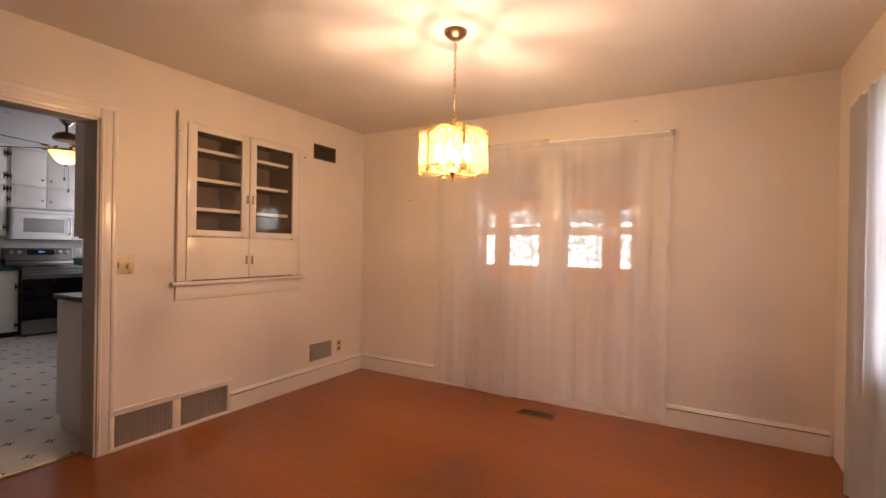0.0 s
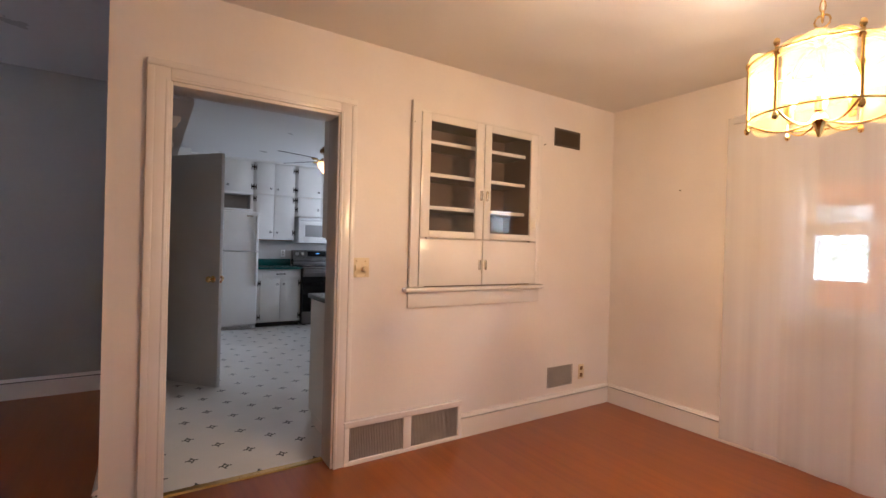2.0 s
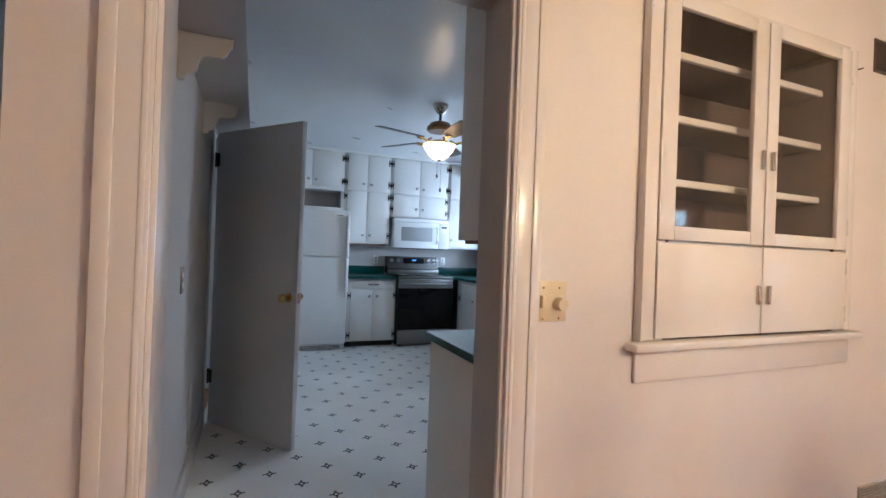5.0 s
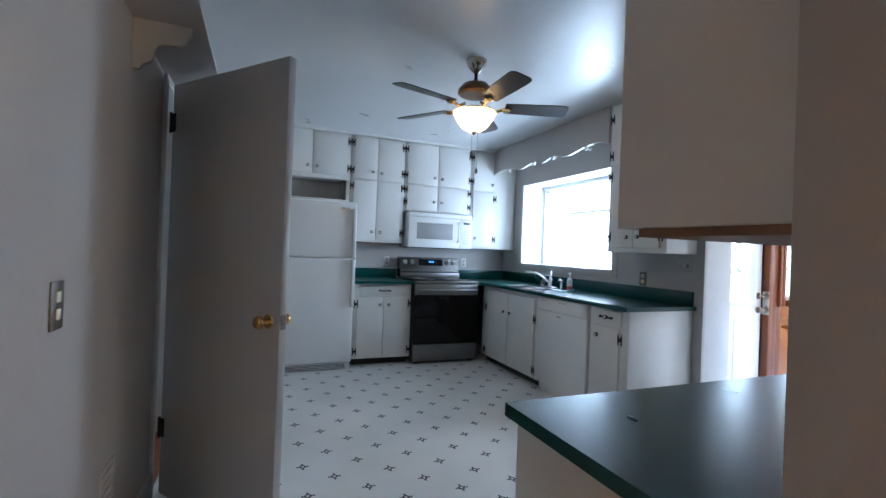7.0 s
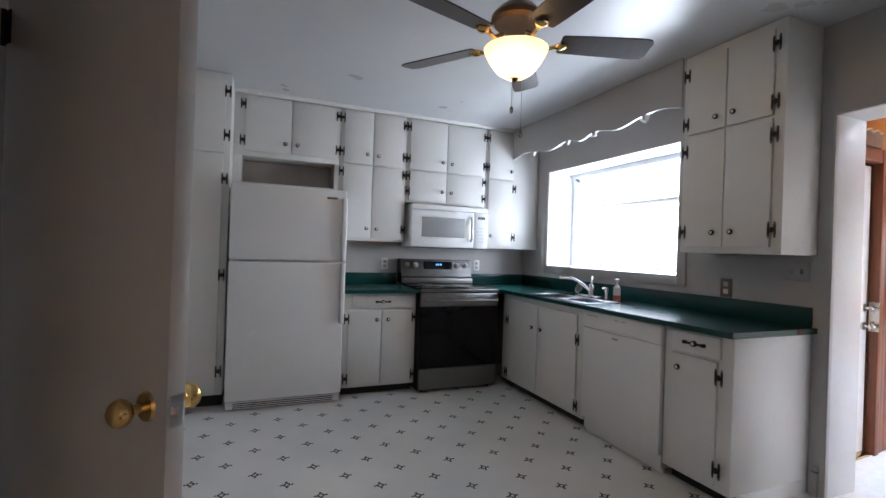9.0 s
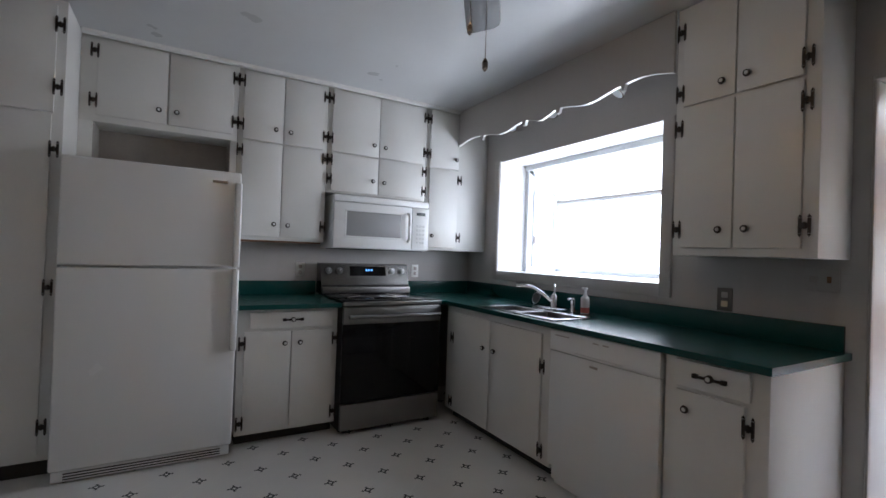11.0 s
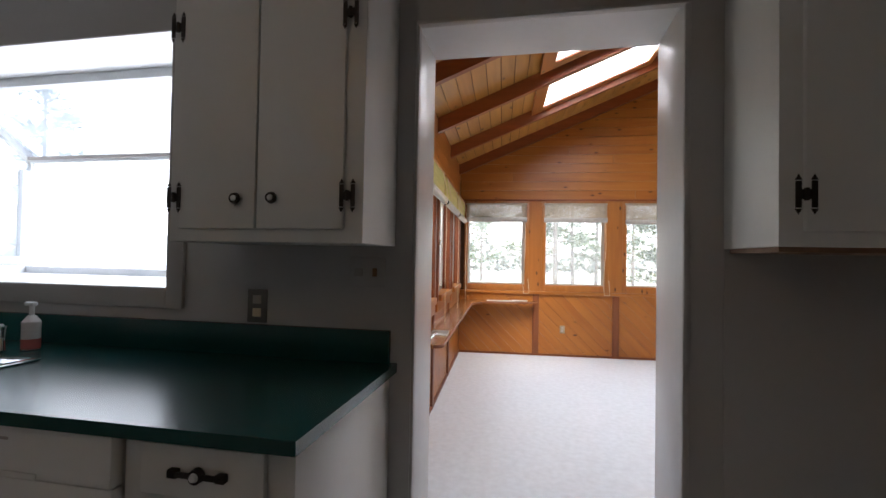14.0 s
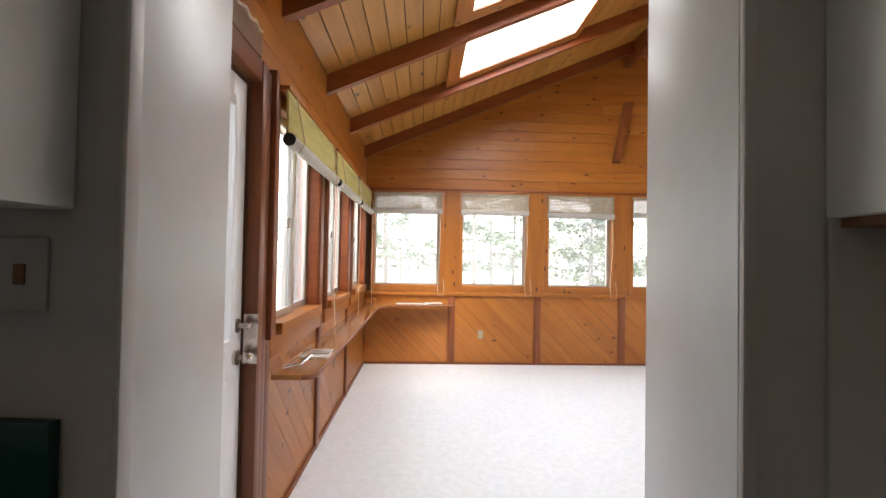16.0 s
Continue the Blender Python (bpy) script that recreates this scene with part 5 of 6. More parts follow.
    for i in range(5):
        for j in range(3):
            part("key", Shape().box(xf - 0.002, xf + 0.0006, y1 - 0.115 + j * 0.028, y1 - 0.095 + j * 0.028, z0 + 0.06 + i * 0.034, z0 + 0.078 + i * 0.034), paint("grey_key", (0.62, 0.62, 0.61), 0.4, bump=0) if not (i or j) else bpy.data.materials["grey_key"], kp)
    part("grease_filter", Shape().box(-5.2, xf - 0.05, y0 + 0.03, y1 - 0.03, z0 - 0.006, z0, 0.001), BLACK, m)


microwave()


def dishwasher():
    x0, x1, yf = -3.418, -2.752, -0.44
    d = thing("dishwasher", ((x0 + x1) / 2, -0.15, 0.0), "white built-in dishwasher with a recessed handle strip", "dishwasher")
    part("body", Shape().box(x0 + 0.005, x1 - 0.005, yf + 0.03, 0.15, 0.03, CT - 0.032, 0.002), APPLIANCE, d)
    part("door", Shape().box(x0, x1, yf, yf + 0.03, 0.115, 0.7385, 0.004), APPLIANCE, d)
    c = part("control_strip", Shape().box(x0, x1, yf - 0.003, yf + 0.03, 0.741, CT - 0.036, 0.004), APPLIANCE, d)
    part("grip", Shape().box(x0 + 0.19, x1 - 0.19, yf - 0.007, yf - 0.002, 0.742, 0.756, 0.003), APPLIANCE, c)
    for i, x in enumerate((x0 + 0.04, x0 + 0.30, x0 + 0.36)):
        part("control_label", Shape().box(x, x + (0.10 if i == 0 else 0.035), yf - 0.0045, yf - 0.002, 0.823, 0.829), GREY_METAL, c, "small grey printed bar")
    part("toe_panel", Shape().box(x0 + 0.005, x1 - 0.005, yf + 0.05, yf + 0.07, 0.0, 0.11, 0.002), APPLIANCE, d)
    part("toe_label", Shape().box(x0 + 0.28, x0 + 0.33, yf - 0.001, yf + 0.001, 0.70, 0.712), GREY_METAL, d)


dishwasher()


def garden_window():
    x0, x1, z0, z1 = KWIN
    w = thing("window_3", ((x0 + x1) / 2, 0.5, z0), "white vinyl garden window with a sloped glass roof", "window", kind="structure")
    ya, yb, zs = 0.50, 0.90, 1.775
    part("casing", Shape().box(x0 - 0.07, x0, NW - 0.016, NW, z0 - 0.075, z1 + 0.012, 0.003).box(x1, x1 + 0.07, NW - 0.016, NW, z0 - 0.075, z1 + 0.012, 0.003).box(x0, x1, NW - 0.016, NW, z0 - 0.075, z0, 0.003), KITCHEN_WALL, w)
    part("lining", Shape().box(x0 - 0.004, x0 + 0.002, NW - 0.004, ya, z0, z1).box(x1 - 0.002, x1 + 0.004, NW - 0.004, ya, z0, z1).box(x0, x1, NW - 0.004, ya, z1 - 0.002, z1 + 0.004), WHITE_VINYL, w)
    part("seat", Shape().box(x0 - 0.004, x1 + 0.004, NW - 0.004, yb, z0 - 0.03, z0 + 0.002), WHITE_VINYL, w)
    # sides: trapezoid frames that hold a casement
    for x, sg in ((x0, 1), (x1, -1)):
        s = Shape()
        xa, xb = x, x + sg * 0.045
        s.box(xa, xb, ya - 0.01, ya + 0.05, z0, z1 - 0.02, 0.003).box(xa, xb, yb - 0.04, yb, z0, zs, 0.003).box(xa, xb, ya + 0.05, yb - 0.04, z0, z0 + 0.05, 0.003)
        s.prism([(ya, z1 - 0.06), (ya, z1), (yb, zs + 0.02), (yb, zs - 0.04)], "x", xa, xb)
        sf = part("side_frame", s, GARDEN_FRAME, w)
        part("casement", Shape().box(xa + sg * 0.012, xa + sg * 0.052, ya + 0.055, ya + 0.095, z0 + 0.055, 1.86).box(xa + sg * 0.012, xa + sg * 0.052, yb - 0.085, yb - 0.045, z0 + 0.055, 1.70).box(xa + sg * 0.012, xa + sg * 0.052, ya + 0.095, yb - 0.085, z0 + 0.055, z0 + 0.095), GARDEN_FRAME, sf)
        part("pane", Shape().prism([(ya + 0.05, z0 + 0.05), (yb - 0.04, z0 + 0.05), (yb - 0.04, zs - 0.03), (ya + 0.05, z1 - 0.07)], "x", xa + sg * 0.020, xa + sg * 0.024), HAZED, sf).visible_shadow = False
    part("latch", Shape().box(x0 + 0.052, x0 + 0.064, ya + 0.062, ya + 0.082, 1.36, 1.44, 0.004), GREY_METAL, w)
    f = Shape().box(x0 + 0.045, x1 - 0.045, yb - 0.05, yb, z0, z0 + 0.04, 0.003).box(x0 + 0.045, x1 - 0.045, yb - 0.05, yb, zs - 0.03, zs + 0.01, 0.003)
    f.box(x0, x1, ya - 0.02, ya + 0.03, z1 - 0.045, z1 - 0.002, 0.003)
    part("window_frame", f, GARDEN_FRAME, w)
    part("bar", Shape().box(x0 + 0.045, x1 - 0.045, yb - 0.062, yb - 0.05, zs - 0.012, zs + 0.006), GREY_METAL, w, "grey metal gasket bar")
    part("pane", Shape().box(x0 + 0.045, x1 - 0.045, yb - 0.028, yb - 0.022, z0 + 0.04, zs - 0.03), HAZED, w).visible_shadow = False
    part("pane", Shape().prism([(ya + 0.03, z1 - 0.045), (ya + 0.03, z1 - 0.040), (yb - 0.02, zs + 0.015), (yb - 0.02, zs + 0.010)], "x", x0 + 0.03, x1 - 0.03), HAZED, w, "sloped roof pane").visible_shadow = False


garden_window()


def valance():
    x0, x1, y = -4.982, -2.938, -0.118
    t = thing("window_valance", ((x0 + x1) / 2, y, 2.2), "white scalloped wooden valance between the cabinets", "valance")
    cuts = [-4.60, -4.08, -3.742, -3.24]

    def hem(x):
        """The lower edge: scallops that sag between small notches."""
        if x < cuts[0]:
            return 2.200 + 0.037 * math.sin(min(1.0, (x - x0) / (cuts[0] - x0)) * 2.4)
        if x > cuts[-1]:
            return 2.193 + 0.040 * math.sin(min(1.0, (x1 - x) / (x1 - cuts[-1])) * 2.3)
        for a, b in zip(cuts, cuts[1:]):
            if a <= x <= b:
                k = (x - a) / (b - a)
                return 2.206 + 0.018 * math.cos(6.283 * k)
    pts = []
    n = 200
    for i in range(n + 1):
        x = x0 + (x1 - x0) * i / n
        z = hem(x)
        if min(abs(x - c) for c in cuts) < 0.014:
            z = 2.192
        pts.append((x, z))
    poly = pts + [(x1, KC - 0.004), (x0, KC - 0.004)]
    # Board toned grey for its shaded side, lower edge white for window light.
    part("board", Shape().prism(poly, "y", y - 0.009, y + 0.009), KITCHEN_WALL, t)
    part("edge_band", Shape().prism(pts + [(p, q - 0.003) for p, q in pts[::-1]], "y", y - 0.010, y + 0.012), CERAMIC, t, "lower edge whitened as if lit by the window")
    return t


valance()


def spot(x, y, z, tilt):
    s = thing("spot_lamp", (x, y, z), "white reflector spot lamp hung behind the valance", "lamp", "valance spots")
    ax = Vector((tilt, -0.55, -0.80)).normalized()
    p = Vector((x, y, z))
    part("reflector", Shape().cyl(p - ax * 0.06, p, 0.028, 0.052, 22), CERAMIC, s)
    part("rim", Shape().cyl(p, p + ax * 0.004, 0.054, 0.053, 22), NICKEL, s)
    part("face", Shape().cyl(p + ax * 0.003, p + ax * 0.007, 0.047, 0.044, 22), FROST_FACE, s, "pale frosted lamp face")
    part("stem", Shape().tube([p - ax * 0.05, (x - tilt * 0.05, y + 0.03, z + 0.09), (x, 0.16, 2.42), (x, NW, 2.42)], 0.006, 8), NICKEL, s)


FROST_FACE = paint("frosted_lamp_face", (0.62, 0.64, 0.63), 0.3, var=0.1, coarse=30)
spot(-4.50, 0.085, 2.31, 0.15)
spot(-4.02, 0.07, 2.30, 0.05)
spot(-3.42, 0.04, 2.27, -0.45)


def ceiling_fan(cx, cy):
    f = thing("ceiling_fan", (cx, cy, 2.03), "five-blade dark wood ceiling fan with an alabaster bowl light, lit", "ceiling fan")
    part("canopy", Shape().lathe([(0.020, KC - 0.085), (0.030, KC - 0.078), (0.052, KC - 0.050), (0.066, KC - 0.030), (0.070, KC - 0.001)], (cx, cy, 0)), NICKEL, f)
    part("downrod", Shape().cyl((cx, cy, KC - 0.15), (cx, cy, KC - 0.08), 0.012), IRON, f)
    part("motor", Shape().lathe([(0.03, 2.365), (0.085, 2.345), (0.115, 2.31), (0.118, 2.285), (0.10, 2.272)], (cx, cy, 0)), BRONZE, f, "dark bronze motor housing")
    part("trim_ring", Shape().lathe([(0.100, 2.274), (0.112, 2.262), (0.112, 2.235), (0.085, 2.205), (0.075, 2.190)], (cx, cy, 0)), BRASS, f, "brass ring with cut-outs")
    for k in range(16):
        a = k * math.pi / 8
        part("cut_out", Shape().box(-0.002, 0.004, -0.008, 0.008, -0.010, 0.010, 0.002), BRONZE, f)
        o = f.children[-1]
        o.matrix_basis = Matrix.Translation(-ORIGIN[f]) @ Matrix.Translation((cx + 0.110 * math.cos(a), cy + 0.110 * math.sin(a), 2.248)) @ Matrix.Rotation(a, 4, 'Z')
        o.data.transform(Matrix.Translation(ORIGIN[f]))
    bw = part("bowl", Shape().lathe([(0.012, 2.030), (0.045, 2.036), (0.085, 2.062), (0.118, 2.105), (0.142, 2.150), (0.146, 2.160), (0.125, 2.154)], (cx, cy, 0), 36), BOWL_GLASS, f, "glowing alabaster glass bowl")
    bw.visible_shadow = False
    part("bowl_rim", Shape().lathe([(0.075, 2.19), (0.100, 2.172), (0.118, 2.164), (0.110, 2.158)], (cx, cy, 0), 36), BRASS, f)
    part("finial", Shape().lathe([(0.003, 2.012), (0.010, 2.018), (0.016, 2.034), (0.024, 2.043)], (cx, cy, 0), 16), BRONZE, f)
    for i in range(3):
        a = i * 2.094 + 0.4
        b = part("bulb", Shape().ball((cx + 0.05 * math.cos(a), cy + 0.05 * math.sin(a), 2.12), 0.022, 10), BULB_FAN, f, "lit bulb")
        b.visible_shadow = False
    for dx, dy, z in ((0.012, -0.02, 1.90), (0.083, -0.013, 1.775)):
        part("pull_chain", Shape().cyl((cx + dx, cy + dy, z), (cx + dx, cy + dy, 2.06 if z > 1.8 else 2.075), 0.0014, seg=6), NICKEL, f)
        part("chain_pull", Shape().lathe([(0.002, z - 0.035), (0.008, z - 0.028), (0.009, z - 0.012), (0.003, z)], (cx + dx, cy + dy, 0), 10), NICKEL, f)
    # blades
    for k in range(5):
        a = radians(BLADE0 + 72 * k)
        d, n = Vector((math.cos(a), math.sin(a), 0)), Vector((-math.sin(a), math.cos(a), 0))
        up = Vector((0, 0, 1))
        tilt = -math.tan(radians(12))
        s = Shape()
        out = [(0.20, -0.050), (0.21, -0.058), (0.40, -0.066), (0.57, -0.070), (0.605, -0.064), (0.62, -0.045), (0.62, 0.045), (0.605, 0.064), (0.57, 0.070), (0.40, 0.066), (0.21, 0.058), (0.20, 0.050)]
        c = Vector((cx, cy, 2.198))
        tops = [s.bm.verts.new(c + d * r + n * w + up * (w * tilt + 0.003)) for r, w in out]
        bots = [s.bm.verts.new(c + d * r + n * w + up * (w * tilt - 0.003)) for r, w in out]
        s.bm.faces.new(tops)
        s.bm.faces.new(bots[::-1])
        for i in range(len(out)):
            j = (i + 1) % len(out)
            s.bm.faces.new((bots[i], bots[j], tops[j], tops[i]))
        bl = part("blade", s, BLADE, f, "dark walnut fan blade")
        br = Shape().tube([c + d * 0.09 + up * 0.005, c + d * 0.14 - up * 0.025, c + d * 0.185 - up * 0.010, c + d * 0.24 - up * 0.006], 0.010, 8)
        br.ball(c + d * 0.205 - up * 0.010, 0.030, 12, (1, 1, 0.45))
        part("blade_iron", br, BRASS, bl)


BULB_FAN = glow("lit_fan_bulb", (1.0, 0.74, 0.45), 0.9)
BLADE0 = -1.0
ceiling_fan(-2.633, -1.527)


def kitchen_door():
    d = new("open_door")
    tagged(d, "plain grey-white slab door standing open with a brass knob", "door", kind="structure")
    hinge = Vector((-2.445, -3.235, 0.008))
    tip = Vector((-1.815, -2.735, 0.008))
    ORIGIN[d] = Vector((0, 0, 0))
    w, h, t = (tip - hinge).length, 1.985, 0.036
    ang = math.atan2(tip.y - hinge.y, tip.x - hinge.x)
    part("slab", Shape().box(0, w, 0, t, 0, h, 0.003), SLAB, d)
    for z in (0.32, 1.80):
        hg = part("hinge", Shape().box(-0.022, 0.03, -0.003, 0.0, z - 0.045, z + 0.045, 0.001).cyl((-0.004, -0.006, z - 0.05), (-0.004, -0.006, z + 0.05), 0.006, seg=10), IRON, d, "black butt hinge")
    for sg in (-1, 1):
        y = t if sg > 0 else 0.0
        k = part("rose", Shape().cyl((w - 0.065, y, 0.915), (w - 0.065, y + sg * 0.006, 0.915), 0.030, 0.027, 20), BRASS, d)
        part("knob", Shape().cyl((w - 0.065, y + sg * 0.005, 0.915), (w - 0.065, y + sg * 0.035, 0.915), 0.010).ball((w - 0.065, y + sg * 0.048, 0.915), 0.027, 16, (1, 0.8, 1)), BRASS, d, "round brass knob")
    part("latch_plate", Shape().box(w, w + 0.002, 0.006, 0.030, 0.885, 0.945).box(w, w + 0.012, 0.013, 0.023, 0.907, 0.923), CHROME, d)
    d.matrix_world = Matrix.Translation(hinge) @ Matrix.Rotation(ang, 4, 'Z')


SLAB = paint("grey_white_door_paint", (0.52, 0.51, 0.50), 0.35, var=0.05, coarse=2, fine=40, bump=0.02)
kitchen_door()
s = Shape().box(-2.462, -2.44, -3.41, -3.262, 0, 2.03, 0.003).box(-3.30, -3.278, -3.41, -3.262, 0, 2.03, 0.003).box(-3.278, -2.462, -3.41, -3.262, 2.008, 2.03, 0.003)
structure("door_lining", s, CABINET, "white lining of the side doorway")
structure("trim", Shape().box(-2.442, -2.395, -3.27, -3.255, 0, 2.085, 0.003), KITCHEN_WALL, "grey casing of the side doorway")
structure("trim", Shape().box(-3.345, -2.442, -3.27, -3.255, 2.02, 2.085, 0.003), KITCHEN_WALL, "grey casing of the side doorway")
structure("trim", Shape().box(-3.345, -3.298, -3.27, -3.255, 0, 2.02, 0.003), KITCHEN_WALL, "grey casing of the side doorway")


def high_shelf():
    t = thing("wall_shelf", (-1.65, -3.16, 1.86), "grey-white high shelf on scalloped brackets", "shelf")
    rr = 0.05
    pts = [(-2.95, -3.269), (-0.50, -3.269)]
    pts += [(-0.50 - rr + rr * math.cos(a * 0.2618), -3.035 - rr + rr * math.sin(a * 0.2618)) for a in range(0, 7)]
    pts += [(-2.95, -3.035)]
    part("board", Shape().prism(pts, "z", 2.030, 2.051), KITCHEN_WALL, t)
    prof = [(-3.269, 2.030), (-3.269, 1.850), (-3.245, 1.850), (-3.235, 1.870), (-3.215, 1.880), (-3.203, 1.895), (-3.200, 1.920), (-3.190, 1.940), (-3.170, 1.950), (-3.120, 1.953), (-3.105, 1.965), (-3.095, 1.990), (-3.085, 1.997), (-3.082, 2.030)]
    for x in (-0.92, -1.83, -2.72):
        part("bracket", Shape().prism(prof, "x", x - 0.010, x + 0.010), KITCHEN_WALL, t, "scalloped wooden bracket")


high_shelf()
plate("light_switch", on_y(-3.27, -1.25, 1.07, 1), 0.072, 0.118, DULL_PLATE, "dull steel switch plate with two white push buttons", [("button", -0.010, 0.010, 0.008, 0.034, 0.010, CERAMIC), ("button", -0.010, 0.010, -0.034, -0.008, 0.010, CERAMIC)])
plate("wall_register", on_y(-3.27, -1.72, 0.33, 1), 0.15, 0.30, KITCHEN_WALL, "grey wall register near the floor", [("slat", -0.06, 0.06, -0.12 + 0.03 * i, -0.11 + 0.03 * i, 0.010, KITCHEN_WALL) for i in range(9)])
plate("wall_outlet", on_y(NW, -2.838, 1.062, -1), 0.076, 0.118, DULL_PLATE, "dull bronze plate with a duplex outlet above the worktop", [("socket", -0.016, 0.016, 0.008, 0.038, 0.009, GREY_METAL), ("socket", -0.016, 0.016, -0.038, -0.008, 0.009, IVORY)])
plate("phone_jack", on_y(NW, -2.43, 1.19, -1), 0.125, 0.10, KITCHEN_WALL, "painted-over double plate under the wall cabinet", [("jack", -0.045, -0.015, -0.014, 0.014, 0.012, GREY_METAL), ("socket", 0.018, 0.034, -0.014, 0.014, 0.009, BRONZE)])
for y in (-1.395, -0.375):
    plate("wall_outlet", on_x(-5.25, y, 1.085, 1), 0.070, 0.112, CERAMIC, "white duplex outlet beside the range", [("socket", -0.014, 0.014, 0.008, 0.036, 0.009, GREY_METAL), ("socket", -0.014, 0.014, -0.036, -0.008, 0.009, GREY_METAL)])
solid("cable_clip", Shape().box(-0.66, -0.635, -2.06, -2.052, CT + 0.0005, CT + 0.003, 0.001), BLACK, "small dark scrap lying on the green worktop", "scrap")
# ---- sunroom ----
HOUSE = set(bpy.data.objects)


def roof_z(x):
    return EAVE + SLOPE * ((x - SX0) if x < RIDGE else (SX1 - x) * (RIDGE - SX0) / (SX1 - RIDGE))


TOPZ = roof_z(RIDGE)
structure("floor_sunroom", Shape().box(SX0 - 0.05, SX1 + 0.05, -0.03, SY1 + 0.05, GZ - 0.1, GZ), CARPET, "pale grey speckled carpet")

# far wall: openings, gable and a backing
FARW = [(-2.752 + 1.115 * i, -1.912 + 1.115 * i) for i in range(6)]
WZ0, WZ1 = 0.88, 2.035
holes = [(a, b, WZ0, WZ1) for a, b in FARW]
wall_y("wall_sunroom_north", SY1 + 0.022, SY1 + 0.16, SX0 - 0.16, SX1 + 0.16, GZ - 0.1, EAVE, holes, GROOVE, "backing of the pine boarded window wall")
s = Shape().prism([(SX0 - 0.16, EAVE), (SX1 + 0.16, EAVE), (SX1, EAVE + 0.25), (RIDGE, TOPZ + 0.25), (SX0, EAVE + 0.25)], "y", SY1 + 0.022, SY1 + 0.16)
structure("gable_north", s, GROOVE, "backing of the pine gable")
s = Shape().prism([(SX0 - 0.16, 2.60), (SX1 + 0.16, 2.60), (SX1, EAVE + 0.25), (RIDGE, TOPZ + 0.25), (SX0, EAVE + 0.25)], "y", -0.05, 0.51)
structure("gable_south", s, PINE_X, "pine boarded gable above the house wall")
LW = [(1.80, 2.72), (3.00, 3.92), (4.20, 5.12)]
ZL0, ZL1 = 0.88, 1.97
EDOOR = (0.605, 1.51, GZ, 1.96)
wall_x("wall_sunroom_west", SX0 - 0.16, SX0 - 0.022, 0.46, SY1 + 0.022, GZ - 0.1, EAVE + 0.14, [(a, b, ZL0, ZL1) for a, b in LW] + [EDOOR], GROOVE, "backing of the pine boarded side wall")
wall_x("wall_sunroom_east", SX1, SX1 + 0.16, -0.1, SY1 + 0.022, GZ - 0.1, EAVE + 0.14, [(1.2, 2.8, 0.8, 2.0), (3.1, 4.9, 0.8, 2.0)], PINE_Y, "pine boarded side wall with windows")

# roof with two skylight openings, boards along y in one mesh
SKY = [(-1.81, -0.70, 2.02, 2.68), (-1.81, -0.70, 3.09, 3.86)]


def roof_boards():
    s = Shape()
    wdt = 0.118
    n = int((RIDGE - SX0) / wdt) + 1
    for side in (0, 1):
        for i in range(n):
            u0 = i * wdt
            u1 = min(u0 + wdt - 0.008, RIDGE - SX0 - 0.001)
            if u1 <= u0:
                continue
            if side == 0:
                xa, xb = SX0 + u0, SX0 + u1
            else:
                k = (SX1 - RIDGE) / (RIDGE - SX0)
                xa, xb = SX1 - u0 * k, SX1 - u1 * k
            za, zb = roof_z(xa) + 0.14, roof_z(xb) + 0.14
            spans = [(0.10, SY1 + 0.02)]
            if side == 0:
                for a, b, p, q in SKY:
                    if xb > a and xa < b:
                        spans = [t for y0, y1 in spans for t in ((y0, min(y1, p)), (max(y0, q), y1)) if t[1] - t[0] > 0.01 and (t[1] <= p or t[0] >= q)]
            for y0, y1 in spans:
                s.prism([(xa, za), (xb, zb), (xb, zb + 0.02), (xa, za + 0.02)], "y", y0, y1)
    return s


structure("ceiling_sunroom", roof_boards(), ROOF_PINE, "pale knotty pine tongue-and-groove sloped ceiling")
s = Shape()
for side in (0, 1):
    if side == 0:
        pieces = [(SX0 - 0.3, SKY[0][0], -0.05, SY1 + 0.3), (SKY[0][1], RIDGE, -0.05, SY1 + 0.3), (SKY[0][0], SKY[0][1], -0.05, SKY[0][2]), (SKY[0][0], SKY[0][1], SKY[0][3], SKY[1][2]), (SKY[0][0], SKY[0][1], SKY[1][3], SY1 + 0.3)]
    else:
        pieces = [(RIDGE, SX1 + 0.3, -0.05, SY1 + 0.3)]
    for a, b, p, q in pieces:
        s.prism([(a, roof_z(a) + 0.165), (b, roof_z(b) + 0.165), (b, roof_z(b) + 0.25), (a, roof_z(a) + 0.25)], "y", p, q)
structure("roof_sunroom", s, GROOVE, "roof deck over the sunroom")

for y in (0.82, 1.88, 2.94, 4.01, 5.09):
    s = Shape()
    for a, b in ((SX0, RIDGE), (SX1, RIDGE)):
        s.prism([(a, roof_z(a)), (b, roof_z(b)), (b, roof_z(b) + 0.14), (a, roof_z(a) + 0.14)], "y", y - 0.03, y + 0.03)
    solid("rafter", s, RAFTER, "dark red-brown rafter across the pine ceiling", "rafter", "sunroom rafters", "structure")
solid("ridge_beam", Shape().box(RIDGE - 0.04, RIDGE + 0.04, 0.10, SY1, TOPZ - 0.10, TOPZ + 0.14, 0.004), RAFTER, "dark red-brown ridge beam", "beam", "", "structure")
solid("brace", Shape().prism([(0.30, 2.50), (0.38, 2.50), (RIDGE + 0.05, 3.28), (RIDGE - 0.05, 3.28)], "y", 5.26, 5.34), RAFTER, "dark red-brown knee brace on the gable", "brace", "", "structure")


